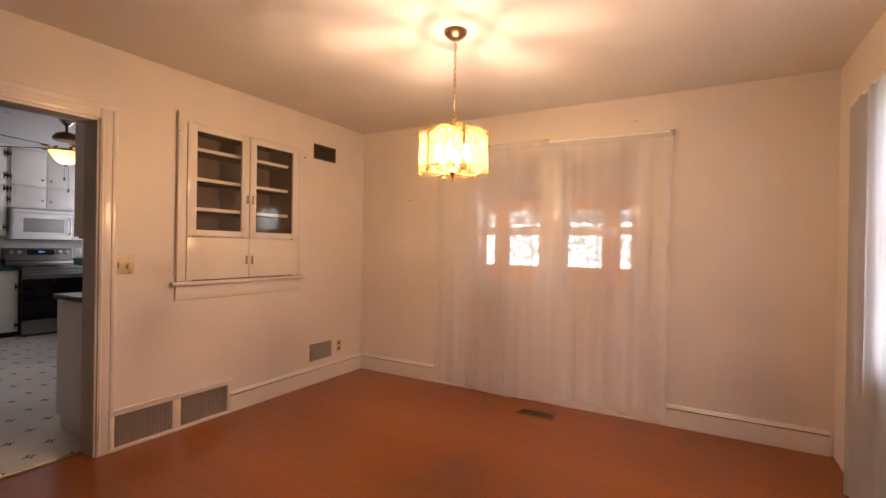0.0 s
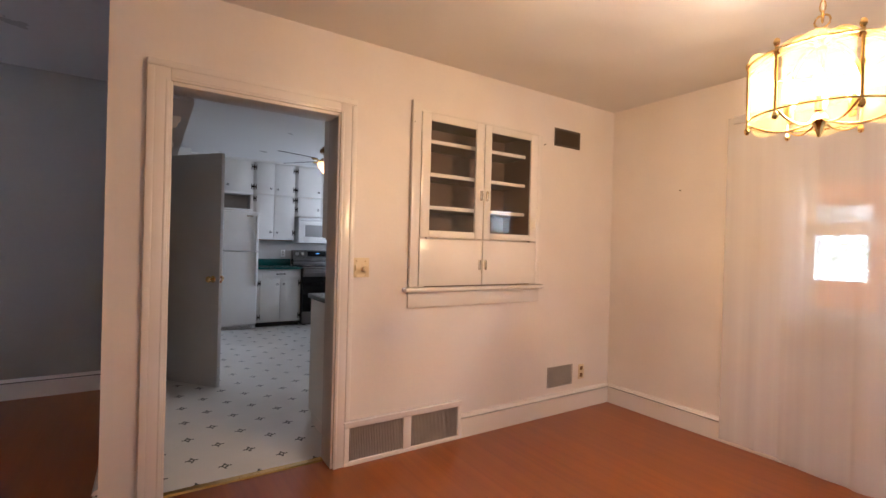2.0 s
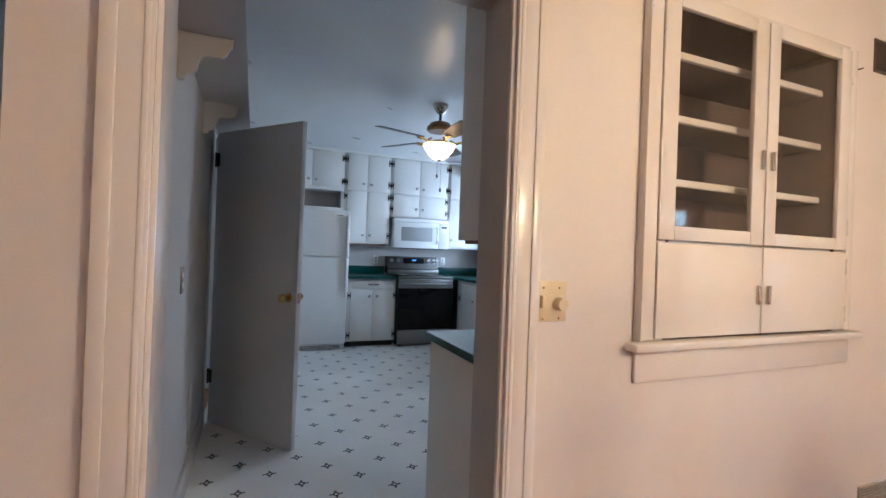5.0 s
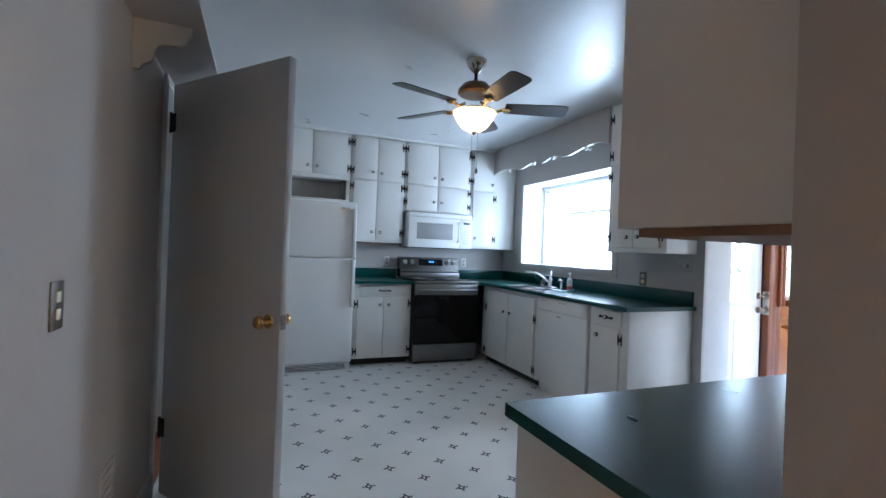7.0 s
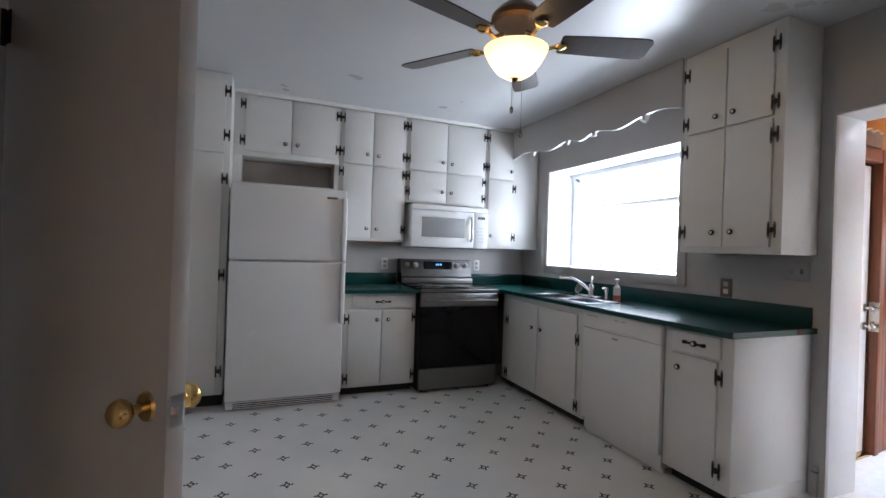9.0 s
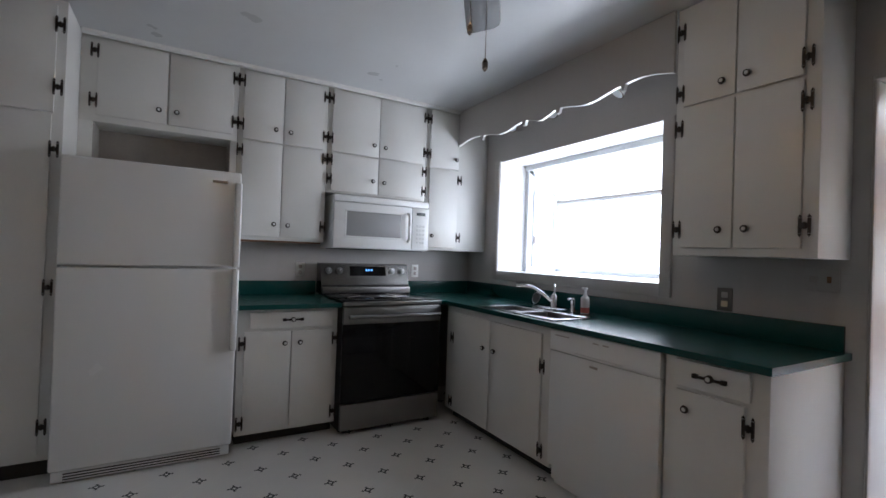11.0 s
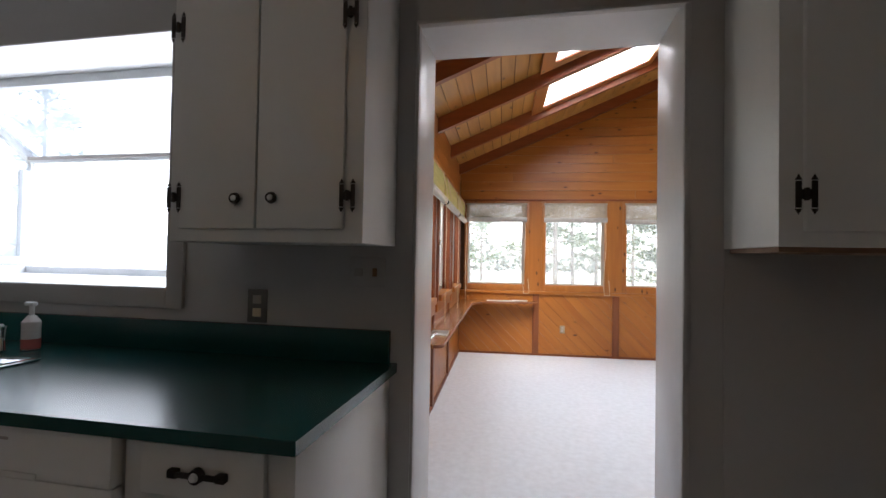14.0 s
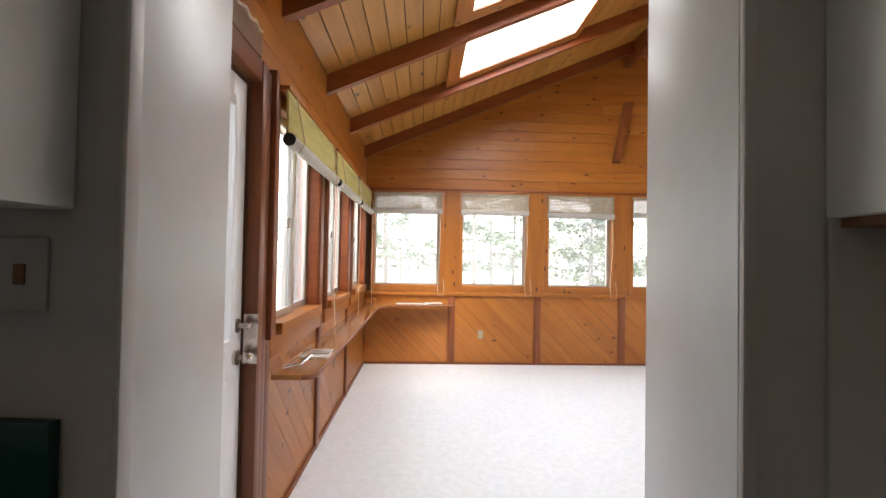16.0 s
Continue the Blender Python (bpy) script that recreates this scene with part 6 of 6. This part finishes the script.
def skylight(a, b, p, q):
    t = thing("skylight", ((a + b) / 2, (p + q) / 2, roof_z((a + b) / 2) + 0.14), "pine-cased skylight in the sloped ceiling, its pane milky for sky glare", "skylight", "sunroom skylights", "structure")

    def z(x, k):
        return roof_z(x) + k
    for x0, x1 in ((a - 0.12, a), (b, b + 0.07)):
        part("casing", Shape().prism([(x0, z(x0, 0.07)), (x1, z(x1, 0.07)), (x1, z(x1, 0.139)), (x0, z(x0, 0.139))], "y", p - 0.10, q + 0.115), PINE_Y, t)
    for y0, y1 in ((p - 0.10, p), (q, q + 0.115)):
        part("casing", Shape().prism([(a, z(a, 0.07)), (b, z(b, 0.07)), (b, z(b, 0.139)), (a, z(a, 0.139))], "y", y0, y1), PINE_X, t)
    for y0, y1 in ((p, p + 0.012), (q - 0.012, q)):
        part("stop", Shape().prism([(a, z(a, 0.072)), (b, z(b, 0.072)), (b, z(b, 0.086)), (a, z(a, 0.086))], "y", y0, y1), RAFTER, t, "thin red-brown glazing stop")
    part("pane", Shape().prism([(a, z(a, 0.088)), (b, z(b, 0.088)), (b, z(b, 0.094)), (a, z(a, 0.094))], "y", p, q), GLARE_PANE, t).visible_shadow = False


for k in SKY:
    skylight(*k)


def board(name, pts, axis, c0, c1, material, parent):
    return part(name, Shape().prism(pts, axis, c0, c1), material, parent)


# boards of the far wall: upright strips between windows, level boards above, diagonal panels below
far = bpy.data.objects["wall_sunroom_north"]
z = 2.115
row = 0
ROOF0 = EAVE + 0.138
while z < TOPZ + 0.138:
    z1 = z + 0.128
    x0 = SX0 if z1 < ROOF0 else SX0 + (z1 - ROOF0) / SLOPE
    x1 = SX1 if z1 < ROOF0 else SX1 - (z1 - ROOF0) / SLOPE * (SX1 - RIDGE) / (RIDGE - SX0)
    xa = SX0 if z < ROOF0 else SX0 + (z - ROOF0) / SLOPE
    xb = SX1 if z < ROOF0 else SX1 - (z - ROOF0) / SLOPE * (SX1 - RIDGE) / (RIDGE - SX0)
    if x1 - x0 > 0.15:
        cut = -0.4 + 1.7 * math.sin(row * 2.4)
        for p in ([(xa, z), (cut - 0.002, z), (cut - 0.002, z1 - 0.004), (x0, z1 - 0.004)], [(cut + 0.002, z), (xb, z), (x1, z1 - 0.004), (cut + 0.002, z1 - 0.004)]):
            board("board", p, "y", SY1 + 0.004, SY1 + 0.022, PINE_X, far)
    z = z1
    row += 1
posts = [-1.755 + 1.104 * i for i in range(-1, 6)]
for i in range(6):
    pa, pb = (SX0, posts[1] - 0.045) if i == 0 else (posts[i] + 0.045, posts[i + 1] - 0.045)
    pb = min(pb, SX1)
    if pb - pa < 0.1:
        continue
    c = pa + GZ
    while c < pb + 0.745:
        pl = clip_strip(c + 0.0025, c + 0.168, (pa, pb, GZ, 0.745))
        if pl:
            board("board", pl, "y", SY1 + 0.004, SY1 + 0.022, PINE_D, far)
        c += 0.1705
for x in posts[1:6]:
    part("post", Shape().box(x - 0.045, x + 0.045, SY1 - 0.012, SY1 + 0.022, GZ, 0.745, 0.003), REDWOOD, far, "dark red-brown upright strip")
part("sill_rail", Shape().box(SX0, SX1, SY1 - 0.03, SY1 + 0.022, 0.748, 0.79, 0.004), PINE_X, far)
part("foot_rail", Shape().box(SX0, SX1, SY1 - 0.010, SY1 + 0.003, GZ, GZ + 0.03, 0.002), REDWOOD, far)
part("head_rail", Shape().box(SX0, SX1, SY1 - 0.012, SY1 + 0.022, 2.085, 2.113, 0.003), RAFTER, far)
for i in range(5):
    a = FARW[i][1] + 0.045
    b = FARW[i + 1][0] - 0.045
    part("board", Shape().box(a, b, SY1 + 0.004, SY1 + 0.022, 0.79, 2.085), PINE_Z, far)


def far_window(i, a, b):
    w = thing("sunroom_window", ((a + b) / 2, SY1, WZ0 - 0.05), "pine-framed casement window with a raised bamboo blind", "window", "far wall windows", "structure")
    f = Shape().box(a - 0.045, a + 0.008, SY1 - 0.012, SY1 + 0.12, WZ0 - 0.088, WZ1 + 0.05, 0.004).box(b - 0.008, b + 0.045, SY1 - 0.012, SY1 + 0.12, WZ0 - 0.088, WZ1 + 0.05, 0.004)
    f.box(a + 0.008, b - 0.008, SY1 - 0.012, SY1 + 0.12, WZ0 - 0.09, WZ0 + 0.004, 0.004).box(a + 0.008, b - 0.008, SY1 - 0.012, SY1 + 0.12, WZ1 - 0.004, WZ1 + 0.05, 0.004)
    part("window_frame", f, PINE_Z, w)
    s = Shape().box(a + 0.008, a + 0.022, SY1 + 0.05, SY1 + 0.08, WZ0 + 0.004, WZ1 - 0.004).box(b - 0.050, b - 0.008, SY1 + 0.05, SY1 + 0.08, WZ0 + 0.004, WZ1 - 0.004).box(a + 0.022, b - 0.05, SY1 + 0.05, SY1 + 0.08, WZ0 + 0.004, WZ0 + 0.020)
    part("sash", s, BROWN_METAL, w)
    part("pane", Shape().box(a + 0.02, b - 0.05, SY1 + 0.062, SY1 + 0.067, WZ0 + 0.02, WZ1), VEILED, w).visible_shadow = False


def bamboo_blind(a, b, drop, skew):
    t = thing("bamboo_blind", ((a + b) / 2, SY1 - 0.03, drop), "raised woven bamboo blind with a hanging cord", "blind", "far wall blinds")
    part("head_rail", Shape().box(a - 0.02, b + 0.02, SY1 - 0.035, SY1 - 0.014, WZ1 - 0.005, WZ1 + 0.02, 0.003), BAMBOO, t)
    zz = drop + 0.05
    n = int((WZ1 - zz) / 0.019)
    for k in range(n):
        h = zz + k * 0.019
        part("slat", Shape().box(a - 0.01, b + 0.01, SY1 - 0.030, SY1 - 0.025, h, h + 0.0168), BAMBOO, t)
    for k in range(4):
        part("fold", Shape().box(a - 0.015, b + 0.015, SY1 - 0.055 + 0.008 * k, SY1 - 0.048 + 0.008 * k, drop - 0.004 * k + skew, drop + 0.055, 0.003), BAMBOO_WHITE, t)
    cord = [(b - 0.01 + 0.03 * math.sin(k * 0.55 + 0.5) * (k / 10), SY1 - 0.04, drop - 0.115 * k * (0.9 if k < 8 else 0.9)) for k in range(11)]
    cord += [(b + 0.04 + 0.015 * math.cos(k * 0.6), SY1 - 0.04, drop - 1.03 + 0.07 * k) for k in range(4)]
    part("cord", Shape().tube(cord, 0.004, 5), CORD, t)


BAMBOO_WHITE = paint("bleached_bamboo_stack", (0.44, 0.42, 0.38), 0.6, var=0.15, coarse=30)
for i, (a, b) in enumerate(FARW):
    far_window(i, a, b)
    bamboo_blind(a, b, 1.79 - 0.02 * (i == 2), 0.0)

# west wall of the sunroom
wes = bpy.data.objects["wall_sunroom_west"]
WX = SX0 - 0.004
for z0, z1 in ((2.06, 2.19), (2.194, 2.32), (2.324, EAVE + 0.137)):
    part("board", Shape().box(WX - 0.018, WX, 0.515, 2.9, z0, z1), PINE_Y, wes)
    part("board", Shape().box(WX - 0.018, WX, 2.904, SY1, z0, z1), PINE_Y, wes)
bays = [(1.745, 2.755), (2.845, 3.945), (4.035, SY1)]
for a, b in bays:
    c = a + GZ
    while c < b + 0.70:
        pl = clip_strip(c + 0.0025, c + 0.168, (a, b, GZ, 0.70))
        if pl:
            part("board", Shape().prism(pl, "x", WX - 0.018, WX), PINE_E, wes)
        c += 0.1705
for y in (2.80, 3.99):
    part("post", Shape().box(WX - 0.018, SX0 + 0.016, y - 0.045, y + 0.045, GZ, 2.06, 0.004), REDWOOD, wes, "dark red-brown post")
part("board", Shape().box(WX - 0.018, WX, 1.745, SY1, 0.70, 0.83), PINE_Y, wes)
part("foot_rail", Shape().box(SX0 - 0.004, SX0 + 0.012, 1.70, SY1, GZ, GZ + 0.035, 0.002), REDWOOD, wes)
part("post", Shape().box(SX0 - 0.022, SX0 + 0.035, 1.515, 1.575, GZ, 2.06, 0.004), REDWOOD, wes, "dark red-brown door post")
part("post", Shape().box(SX0 - 0.022, SX0 + 0.042, 1.672, 1.71, 0.83, 2.086, 0.004), RAFTER, wes, "projecting red-brown board end")
part("post", Shape().box(SX0 - 0.022, SX0 + 0.020, 1.58, 1.668, GZ, 2.06, 0.004), REDWOOD, wes, "dark red-brown casing board")
part("post", Shape().box(SX0 - 0.022, SX0 + 0.016, 1.674, 1.742, GZ, 0.828, 0.004), REDWOOD, wes, "dark red-brown post")
part("head", Shape().box(SX0 - 0.022, SX0 + 0.03, 0.60, 1.515, 1.965, 2.058, 0.004), REDWOOD, wes)
part("post", Shape().box(SX0 - 0.022, SX0 + 0.03, 0.53, 0.60, GZ, 2.06, 0.004), REDWOOD, wes)


def side_window(a, b):
    w = thing("sliding_window", (SX0, (a + b) / 2, ZL0), "pine-framed sliding window with pale metal tracks", "window", "side windows", "structure")
    for y0, y1 in ((a - 0.06, a + 0.02), (b - 0.02, b + 0.06)):
        part("jamb", Shape().box(SX0 - 0.12, SX0 + 0.014, y0, y1, ZL0 - 0.05, ZL1 + 0.05, 0.004).box(SX0 + 0.012, SX0 + 0.022, y0 + 0.02, y1 - 0.02, ZL0 - 0.05, ZL1 + 0.05, 0.003), RAFTER, w, "red-brown moulded window jamb")
    part("window_sill", Shape().box(SX0 - 0.12, SX0 + 0.05, a + 0.02, b - 0.02, ZL0 - 0.05, ZL0 + 0.01, 0.006).box(SX0 - 0.02, SX0 + 0.02, a - 0.06, b + 0.06, ZL0 - 0.15, ZL0 - 0.051, 0.004), PINE_Y, w)
    part("window_head", Shape().box(SX0 - 0.12, SX0 + 0.012, a + 0.02, b - 0.02, ZL1 - 0.01, ZL1 + 0.05, 0.004), PINE_Y, w)
    m = (a + b) / 2
    for y0, y1, x in ((a + 0.02, m + 0.03, SX0 - 0.06), (m - 0.03, b - 0.02, SX0 - 0.09)):
        s = Shape().box(x, x + 0.028, y0, y0 + 0.04, ZL0 + 0.01, ZL1 - 0.01, 0.003).box(x, x + 0.028, y1 - 0.04, y1, ZL0 + 0.01, ZL1 - 0.01, 0.003).box(x, x + 0.028, y0 + 0.04, y1 - 0.04, ZL0 + 0.01, ZL0 + 0.05, 0.003).box(x, x + 0.028, y0 + 0.04, y1 - 0.04, ZL1 - 0.05, ZL1 - 0.01, 0.003)
        sh = part("sash", s, BROWN_METAL, w)
        part("pane", Shape().box(x + 0.012, x + 0.016, y0 + 0.04, y1 - 0.04, ZL0 + 0.05, ZL1 - 0.05), VEILED, sh).visible_shadow = False
    part("latch", Shape().box(SX0 - 0.032, SX0 - 0.012, m - 0.16, m - 0.124, 1.375, 1.43, 0.004), NICKEL, w)


def rolled_shade(a, b, zc):
    t = thing("rolled_shade", (SX0 + 0.06, (a + b) / 2, zc), "yellow bamboo roll-up shade, mostly rolled, above the side window", "blind", "side window shades")
    part("drop", Shape().box(SX0 + 0.060, SX0 + 0.066, a, b, zc + 0.02, 2.03), SHADE_YELLOW, t)
    for k in range(14):
        h = zc + 0.03 + k * 0.0135
        part("slat", Shape().box(SX0 + 0.066, SX0 + 0.070, a, b, h, h + 0.009), SHADE_YELLOW, t)
    part("roll", Shape().cyl((SX0 + 0.075, a, zc), (SX0 + 0.075, b, zc), 0.033, seg=22), BAMBOO_WHITE, t, "pale rolled-up lower part")
    # Black end discs stand in for the shade inside the roll.
    for y in (a, b):
        sg = -1 if y == a else 1
        part("roll_end", Shape().cyl((SX0 + 0.075, y, zc), (SX0 + 0.075, y + sg * 0.002, zc), 0.031, seg=22), BLACK, t, "black disc painted as the shaded hollow of the roll")
    part("head_rail", Shape().box(SX0 + 0.013, SX0 + 0.075, a, b, 2.025, 2.05, 0.003), PINE_Y, t)
    for y in (a + 0.12, b - 0.12):
        part("cord", Shape().tube([(SX0 + 0.074, y, 2.03), (SX0 + 0.12, y, zc + 0.01), (SX0 + 0.09, y, zc - 0.043)], 0.004, 5), CORD, t)
    part("pull_cord", Shape().tube([(SX0 + 0.10, b - 0.06 + 0.02 * math.sin(k), zc - 0.02 - k * 0.14) for k in range(9)], 0.004, 5), CORD, t)


for a, b in LW:
    side_window(a, b)
for a, b, zc in ((1.765, 2.93, 1.785), (3.025, 4.14, 1.785), (4.25, 5.27, 1.785)):
    rolled_shade(a, b, zc)


def porch_door():
    d = thing("exterior_door", (SX0 - 0.06, 1.06, GZ), "white half-glazed exterior door with two raised panels, closed", "door", kind="structure")
    y0, y1, z0, z1, xa, xb = 0.61, 1.505, GZ + 0.01, 1.95, SX0 - 0.075, SX0 - 0.03
    g0, g1, h0, h1 = y0 + 0.13, y1 - 0.13, 0.88, 1.82
    s = Shape().box(xa, xb, y0, g0, z0, z1, 0.003).box(xa, xb, g1, y1, z0, z1, 0.003).box(xa, xb, g0, g1, h1, z1, 0.003).box(xa, xb, g0, g1, z0, h0, 0.003)
    part("leaf", s, WHITE_VINYL, d)
    fr = Shape().box(xb, xb + 0.014, g0 - 0.035, g0 + 0.004, h0 - 0.035, h1 + 0.035, 0.004).box(xb, xb + 0.014, g1 - 0.004, g1 + 0.035, h0 - 0.035, h1 + 0.035, 0.004).box(xb, xb + 0.014, g0, g1, h0 - 0.035, h0 + 0.004, 0.004).box(xb, xb + 0.014, g0, g1, h1 - 0.004, h1 + 0.035, 0.004)
    part("glazing_frame", fr, WHITE_VINYL, d)
    part("pane", Shape().box(xa + 0.02, xa + 0.025, g0, g1, h0, h1), PANE, d).visible_shadow = False
    m = (y0 + y1) / 2
    for a, b in ((g0 + 0.01, m - 0.05), (m + 0.05, g1 - 0.01)):
        part("panel", Shape().box(xb, xb + 0.008, a, b, 0.12, 0.72, 0.006), WHITE_VINYL, d)
    for z in (0.80, 0.93):
        k = part("lock_rose", Shape().cyl((xb, y1 - 0.06, z), (xb + 0.012, y1 - 0.06, z), 0.030, seg=18), NICKEL, d)
        part("knob", Shape().cyl((xb + 0.01, y1 - 0.06, z), (xb + 0.045, y1 - 0.06, z), 0.010).ball((xb + 0.05, y1 - 0.06, z), 0.024 if z < 0.9 else 0.014, 14), NICKEL, d)
    part("sill_strip", Shape().box(xa - 0.03, SX0 + 0.02, y0, y1, GZ, GZ + 0.02, 0.004), BRASS, d, "brass door sill")
    part("strike", Shape().box(SX0 - 0.026, SX0 + 0.037, 1.5115, 1.5147, 0.76, 0.97), NICKEL, d)


porch_door()
sg = thing("wooden_sign", (SX0 + 0.012, 1.37, 2.07), "small rough dark wooden sign hung above the door", "sign")
part("sign_board", Shape().box(SX0, SX0 + 0.025, 1.16, 1.52, 2.07, 2.17, 0.006), CAB_UNDER, sg)
part("rope", Shape().tube([(SX0 + 0.03, 1.18 + 0.035 * k, 2.175 + 0.012 * math.sin(2.1 * k)) for k in range(10)], 0.007, 6), CORD, sg)


def bench_shelf():
    t = thing("window_shelf", (SX0 + 0.2, 3.5, 0.0), "long varnished wooden shelf running round the corner under the windows", "shelf")
    x1, r = SX0 + 0.225, 0.06
    pts = [(SX0 + 0.02, 1.75), (x1 - r, 1.75)]
    pts += [(x1 - r + r * math.sin(a * 0.2618), 1.75 + r - r * math.cos(a * 0.2618)) for a in range(1, 7)]
    pts += [(SX0 + 0.225, 4.72), (SX0 + 0.36, 5.02), (-1.75, 5.15), (-1.74, 5.30), (SX0 + 0.02, 5.315)]
    part("top", Shape().prism(pts, "z", 0.628, 0.652), SHELF_WOOD, t)
    part("edge", Shape().tube([(x, y, 0.640) for x, y in pts[1:-2]], 0.012, 6), REDWOOD, t)


bench_shelf()
nb = thing("paper_stack", (SX0 + 0.22, 2.25, 0.653), "thin pale booklets lying on the window shelf", "papers")
part("booklet", Shape().box(SX0 + 0.06, SX0 + 0.21, 2.10, 2.26, 0.653, 0.662, 0.002), CERAMIC, nb)
part("booklet", Shape().box(SX0 + 0.08, SX0 + 0.21, 2.18, 2.30, 0.662, 0.668, 0.002), GREY_METAL, nb)
gl = thing("folded_glasses_case", (SX0 + 0.12, 2.12, 0.653), "small shiny metal bracket lying on the window shelf", "bracket")
part("bar", Shape().tube([(SX0 + 0.05, 1.83, 0.662), (SX0 + 0.12, 1.89, 0.672), (SX0 + 0.14, 2.02, 0.69)], 0.009, 8), CHROME, gl)
pp = thing("paper_stack", (-2.15, 5.22, 0.653), "loose white paper lying on the window shelf", "papers")
part("sheet", Shape().box(-2.45, -2.05, 5.16, 5.28, 0.653, 0.658, 0.001), CERAMIC, pp)
part("sheet", Shape().box(-2.10, -1.88, 5.17, 5.27, 0.658, 0.668, 0.002), CERAMIC, pp)
solid("wooden_block", Shape().box(-2.74, -2.70, 5.10, 5.14, 0.653, 0.72, 0.004), PINE_Z, "small upright pine block on the shelf", "block")
plate("wall_outlet", on_y(SY1 + 0.003, -1.38, 0.256, -1), 0.070, 0.112, BAMBOO, "tan duplex outlet on the pine panel", [("socket", -0.014, 0.014, 0.008, 0.036, 0.009, GREY_METAL), ("socket", -0.014, 0.014, -0.036, -0.008, 0.009, GREY_METAL)])
plate("wall_outlet", on_x(SX0 - 0.003, 3.45, 0.35, 1), 0.070, 0.112, BAMBOO, "tan duplex outlet on the pine panel", [("socket", -0.014, 0.014, 0.008, 0.036, 0.009, GREY_METAL)])

for ob in bpy.data.objects:
    if ob not in HOUSE and ob.parent is None:
        ob.matrix_basis = SKEW @ ob.matrix_basis

# ---- outdoors ----
s = Shape()
n = 40
R = 600
vs = [s.bm.verts.new((R * math.cos(i * 6.2832 / n), R * math.sin(i * 6.2832 / n), -0.75)) for i in range(n)]
s.bm.faces.new(vs)
g = new("ground", mesh_of("ground", s, GRASS))
tagged(g, "pale lawn around the house, lightened to bounce light", "", "", "structure")


def pine_tree(x, y, h, r, seed, material=NEEDLE):
    rng = random.Random(seed)
    t = thing("pine_tree", (x, y, -0.75), "tall pine tree with a bare lower trunk on the lawn", "tree", "garden trees")
    lean = rng.uniform(-0.3, 0.3)
    tr = Shape()
    for i in range(6):
        a, b = i / 6, (i + 1) / 6
        tr.cyl((x + lean * a, y, -0.75 + h * a), (x + lean * b, y, -0.75 + h * b), 0.11 * (1 - 0.8 * a), 0.11 * (1 - 0.8 * b), 9)
    crown_pts = []
    for i in range(34):
        k = 0.18 + 0.80 * i / 34
        a = rng.uniform(0, 6.283)
        ln = r * (1.1 - k) * rng.uniform(0.5, 1.25)
        p = Vector((x + lean * k, y, -0.75 + h * k))
        q = p + Vector((math.cos(a) * ln, math.sin(a) * ln, rng.uniform(-0.15, 0.5)))
        tr.cyl(p, q, 0.045 * (1.1 - k), 0.008, 5)
        for j in range(10):
            f = 0.2 + 0.8 * (j + rng.random()) / 10
            crown_pts.append(p.lerp(q, f) + Vector((rng.gauss(0, 0.18), rng.gauss(0, 0.18), rng.gauss(0.05, 0.10))))
    part("trunk", tr, BARK, t)
    verts, faces = [], []
    for p in crown_pts:
        for _ in range(12):
            d = Vector((rng.gauss(0, 1), rng.gauss(0, 1), rng.gauss(0.2, 0.5))).normalized() * rng.uniform(0.10, 0.26)
            w = d.cross(Vector((rng.random(), rng.random(), rng.random()))).normalized() * 0.042
            o = p + Vector((rng.gauss(0, 0.12), rng.gauss(0, 0.12), rng.gauss(0, 0.08))) - ORIGIN[t]
            k = len(verts)
            verts += [tuple(o - w), tuple(o + d), tuple(o + w)]
            faces.append((k, k + 1, k + 2))
    me = bpy.data.meshes.new("crown")
    me.from_pydata(verts, [], faces)
    me.materials.append(material)
    c = new("crown", me)
    c.parent = t
    return t


for x, y, h, r, sd in ((-4.6, 19, 11, 3.0, 1), (-2.2, 23, 13, 3.2, 2), (-0.9, 17.5, 12, 2.9, 3), (0.4, 25, 13, 3.0, 4), (1.9, 27, 12, 3.0, 6), (-8.5, 34, 12, 3.2, 7), (-15, 27, 11, 3.4, 8), (-6.3, 40, 14, 3.4, 9), (4.6, 30, 13, 3.3, 12), (-19, 12, 10, 3.0, 13)):
    pine_tree(x, y, h, r, sd)
pine_tree(3.0, 15.5, 5.2, 2.6, 5, LEAF)
pine_tree(9.5, 16, 8.0, 3.0, 16, LEAF)
rng = random.Random(11)
verts, faces = [], []
for i in range(9000):
    a = rng.uniform(0, 6.283)
    d = rng.uniform(70, 95)
    c = Vector((d * math.cos(a), d * math.sin(a), rng.random() ** 1.3 * (7 + 4 * math.sin(a * 7) + 2 * math.sin(a * 19)) - 0.5))
    for _ in range(4):
        e = Vector((rng.gauss(0, 1), rng.gauss(0, 1), rng.gauss(0, 1))).normalized() * 0.65
        w = Vector((rng.gauss(0, 1), rng.gauss(0, 1), rng.gauss(0, 1))).normalized() * 0.35
        k = len(verts)
        verts += [tuple(c - w), tuple(c + e), tuple(c + w)]
        faces.append((k, k + 1, k + 2))
me = bpy.data.meshes.new("far_woods")
me.from_pydata(verts, [], faces)
me.materials.append(FAR)
tagged(new("far_woods", me), "distant line of pale green woods", "woods", "", "stuff")
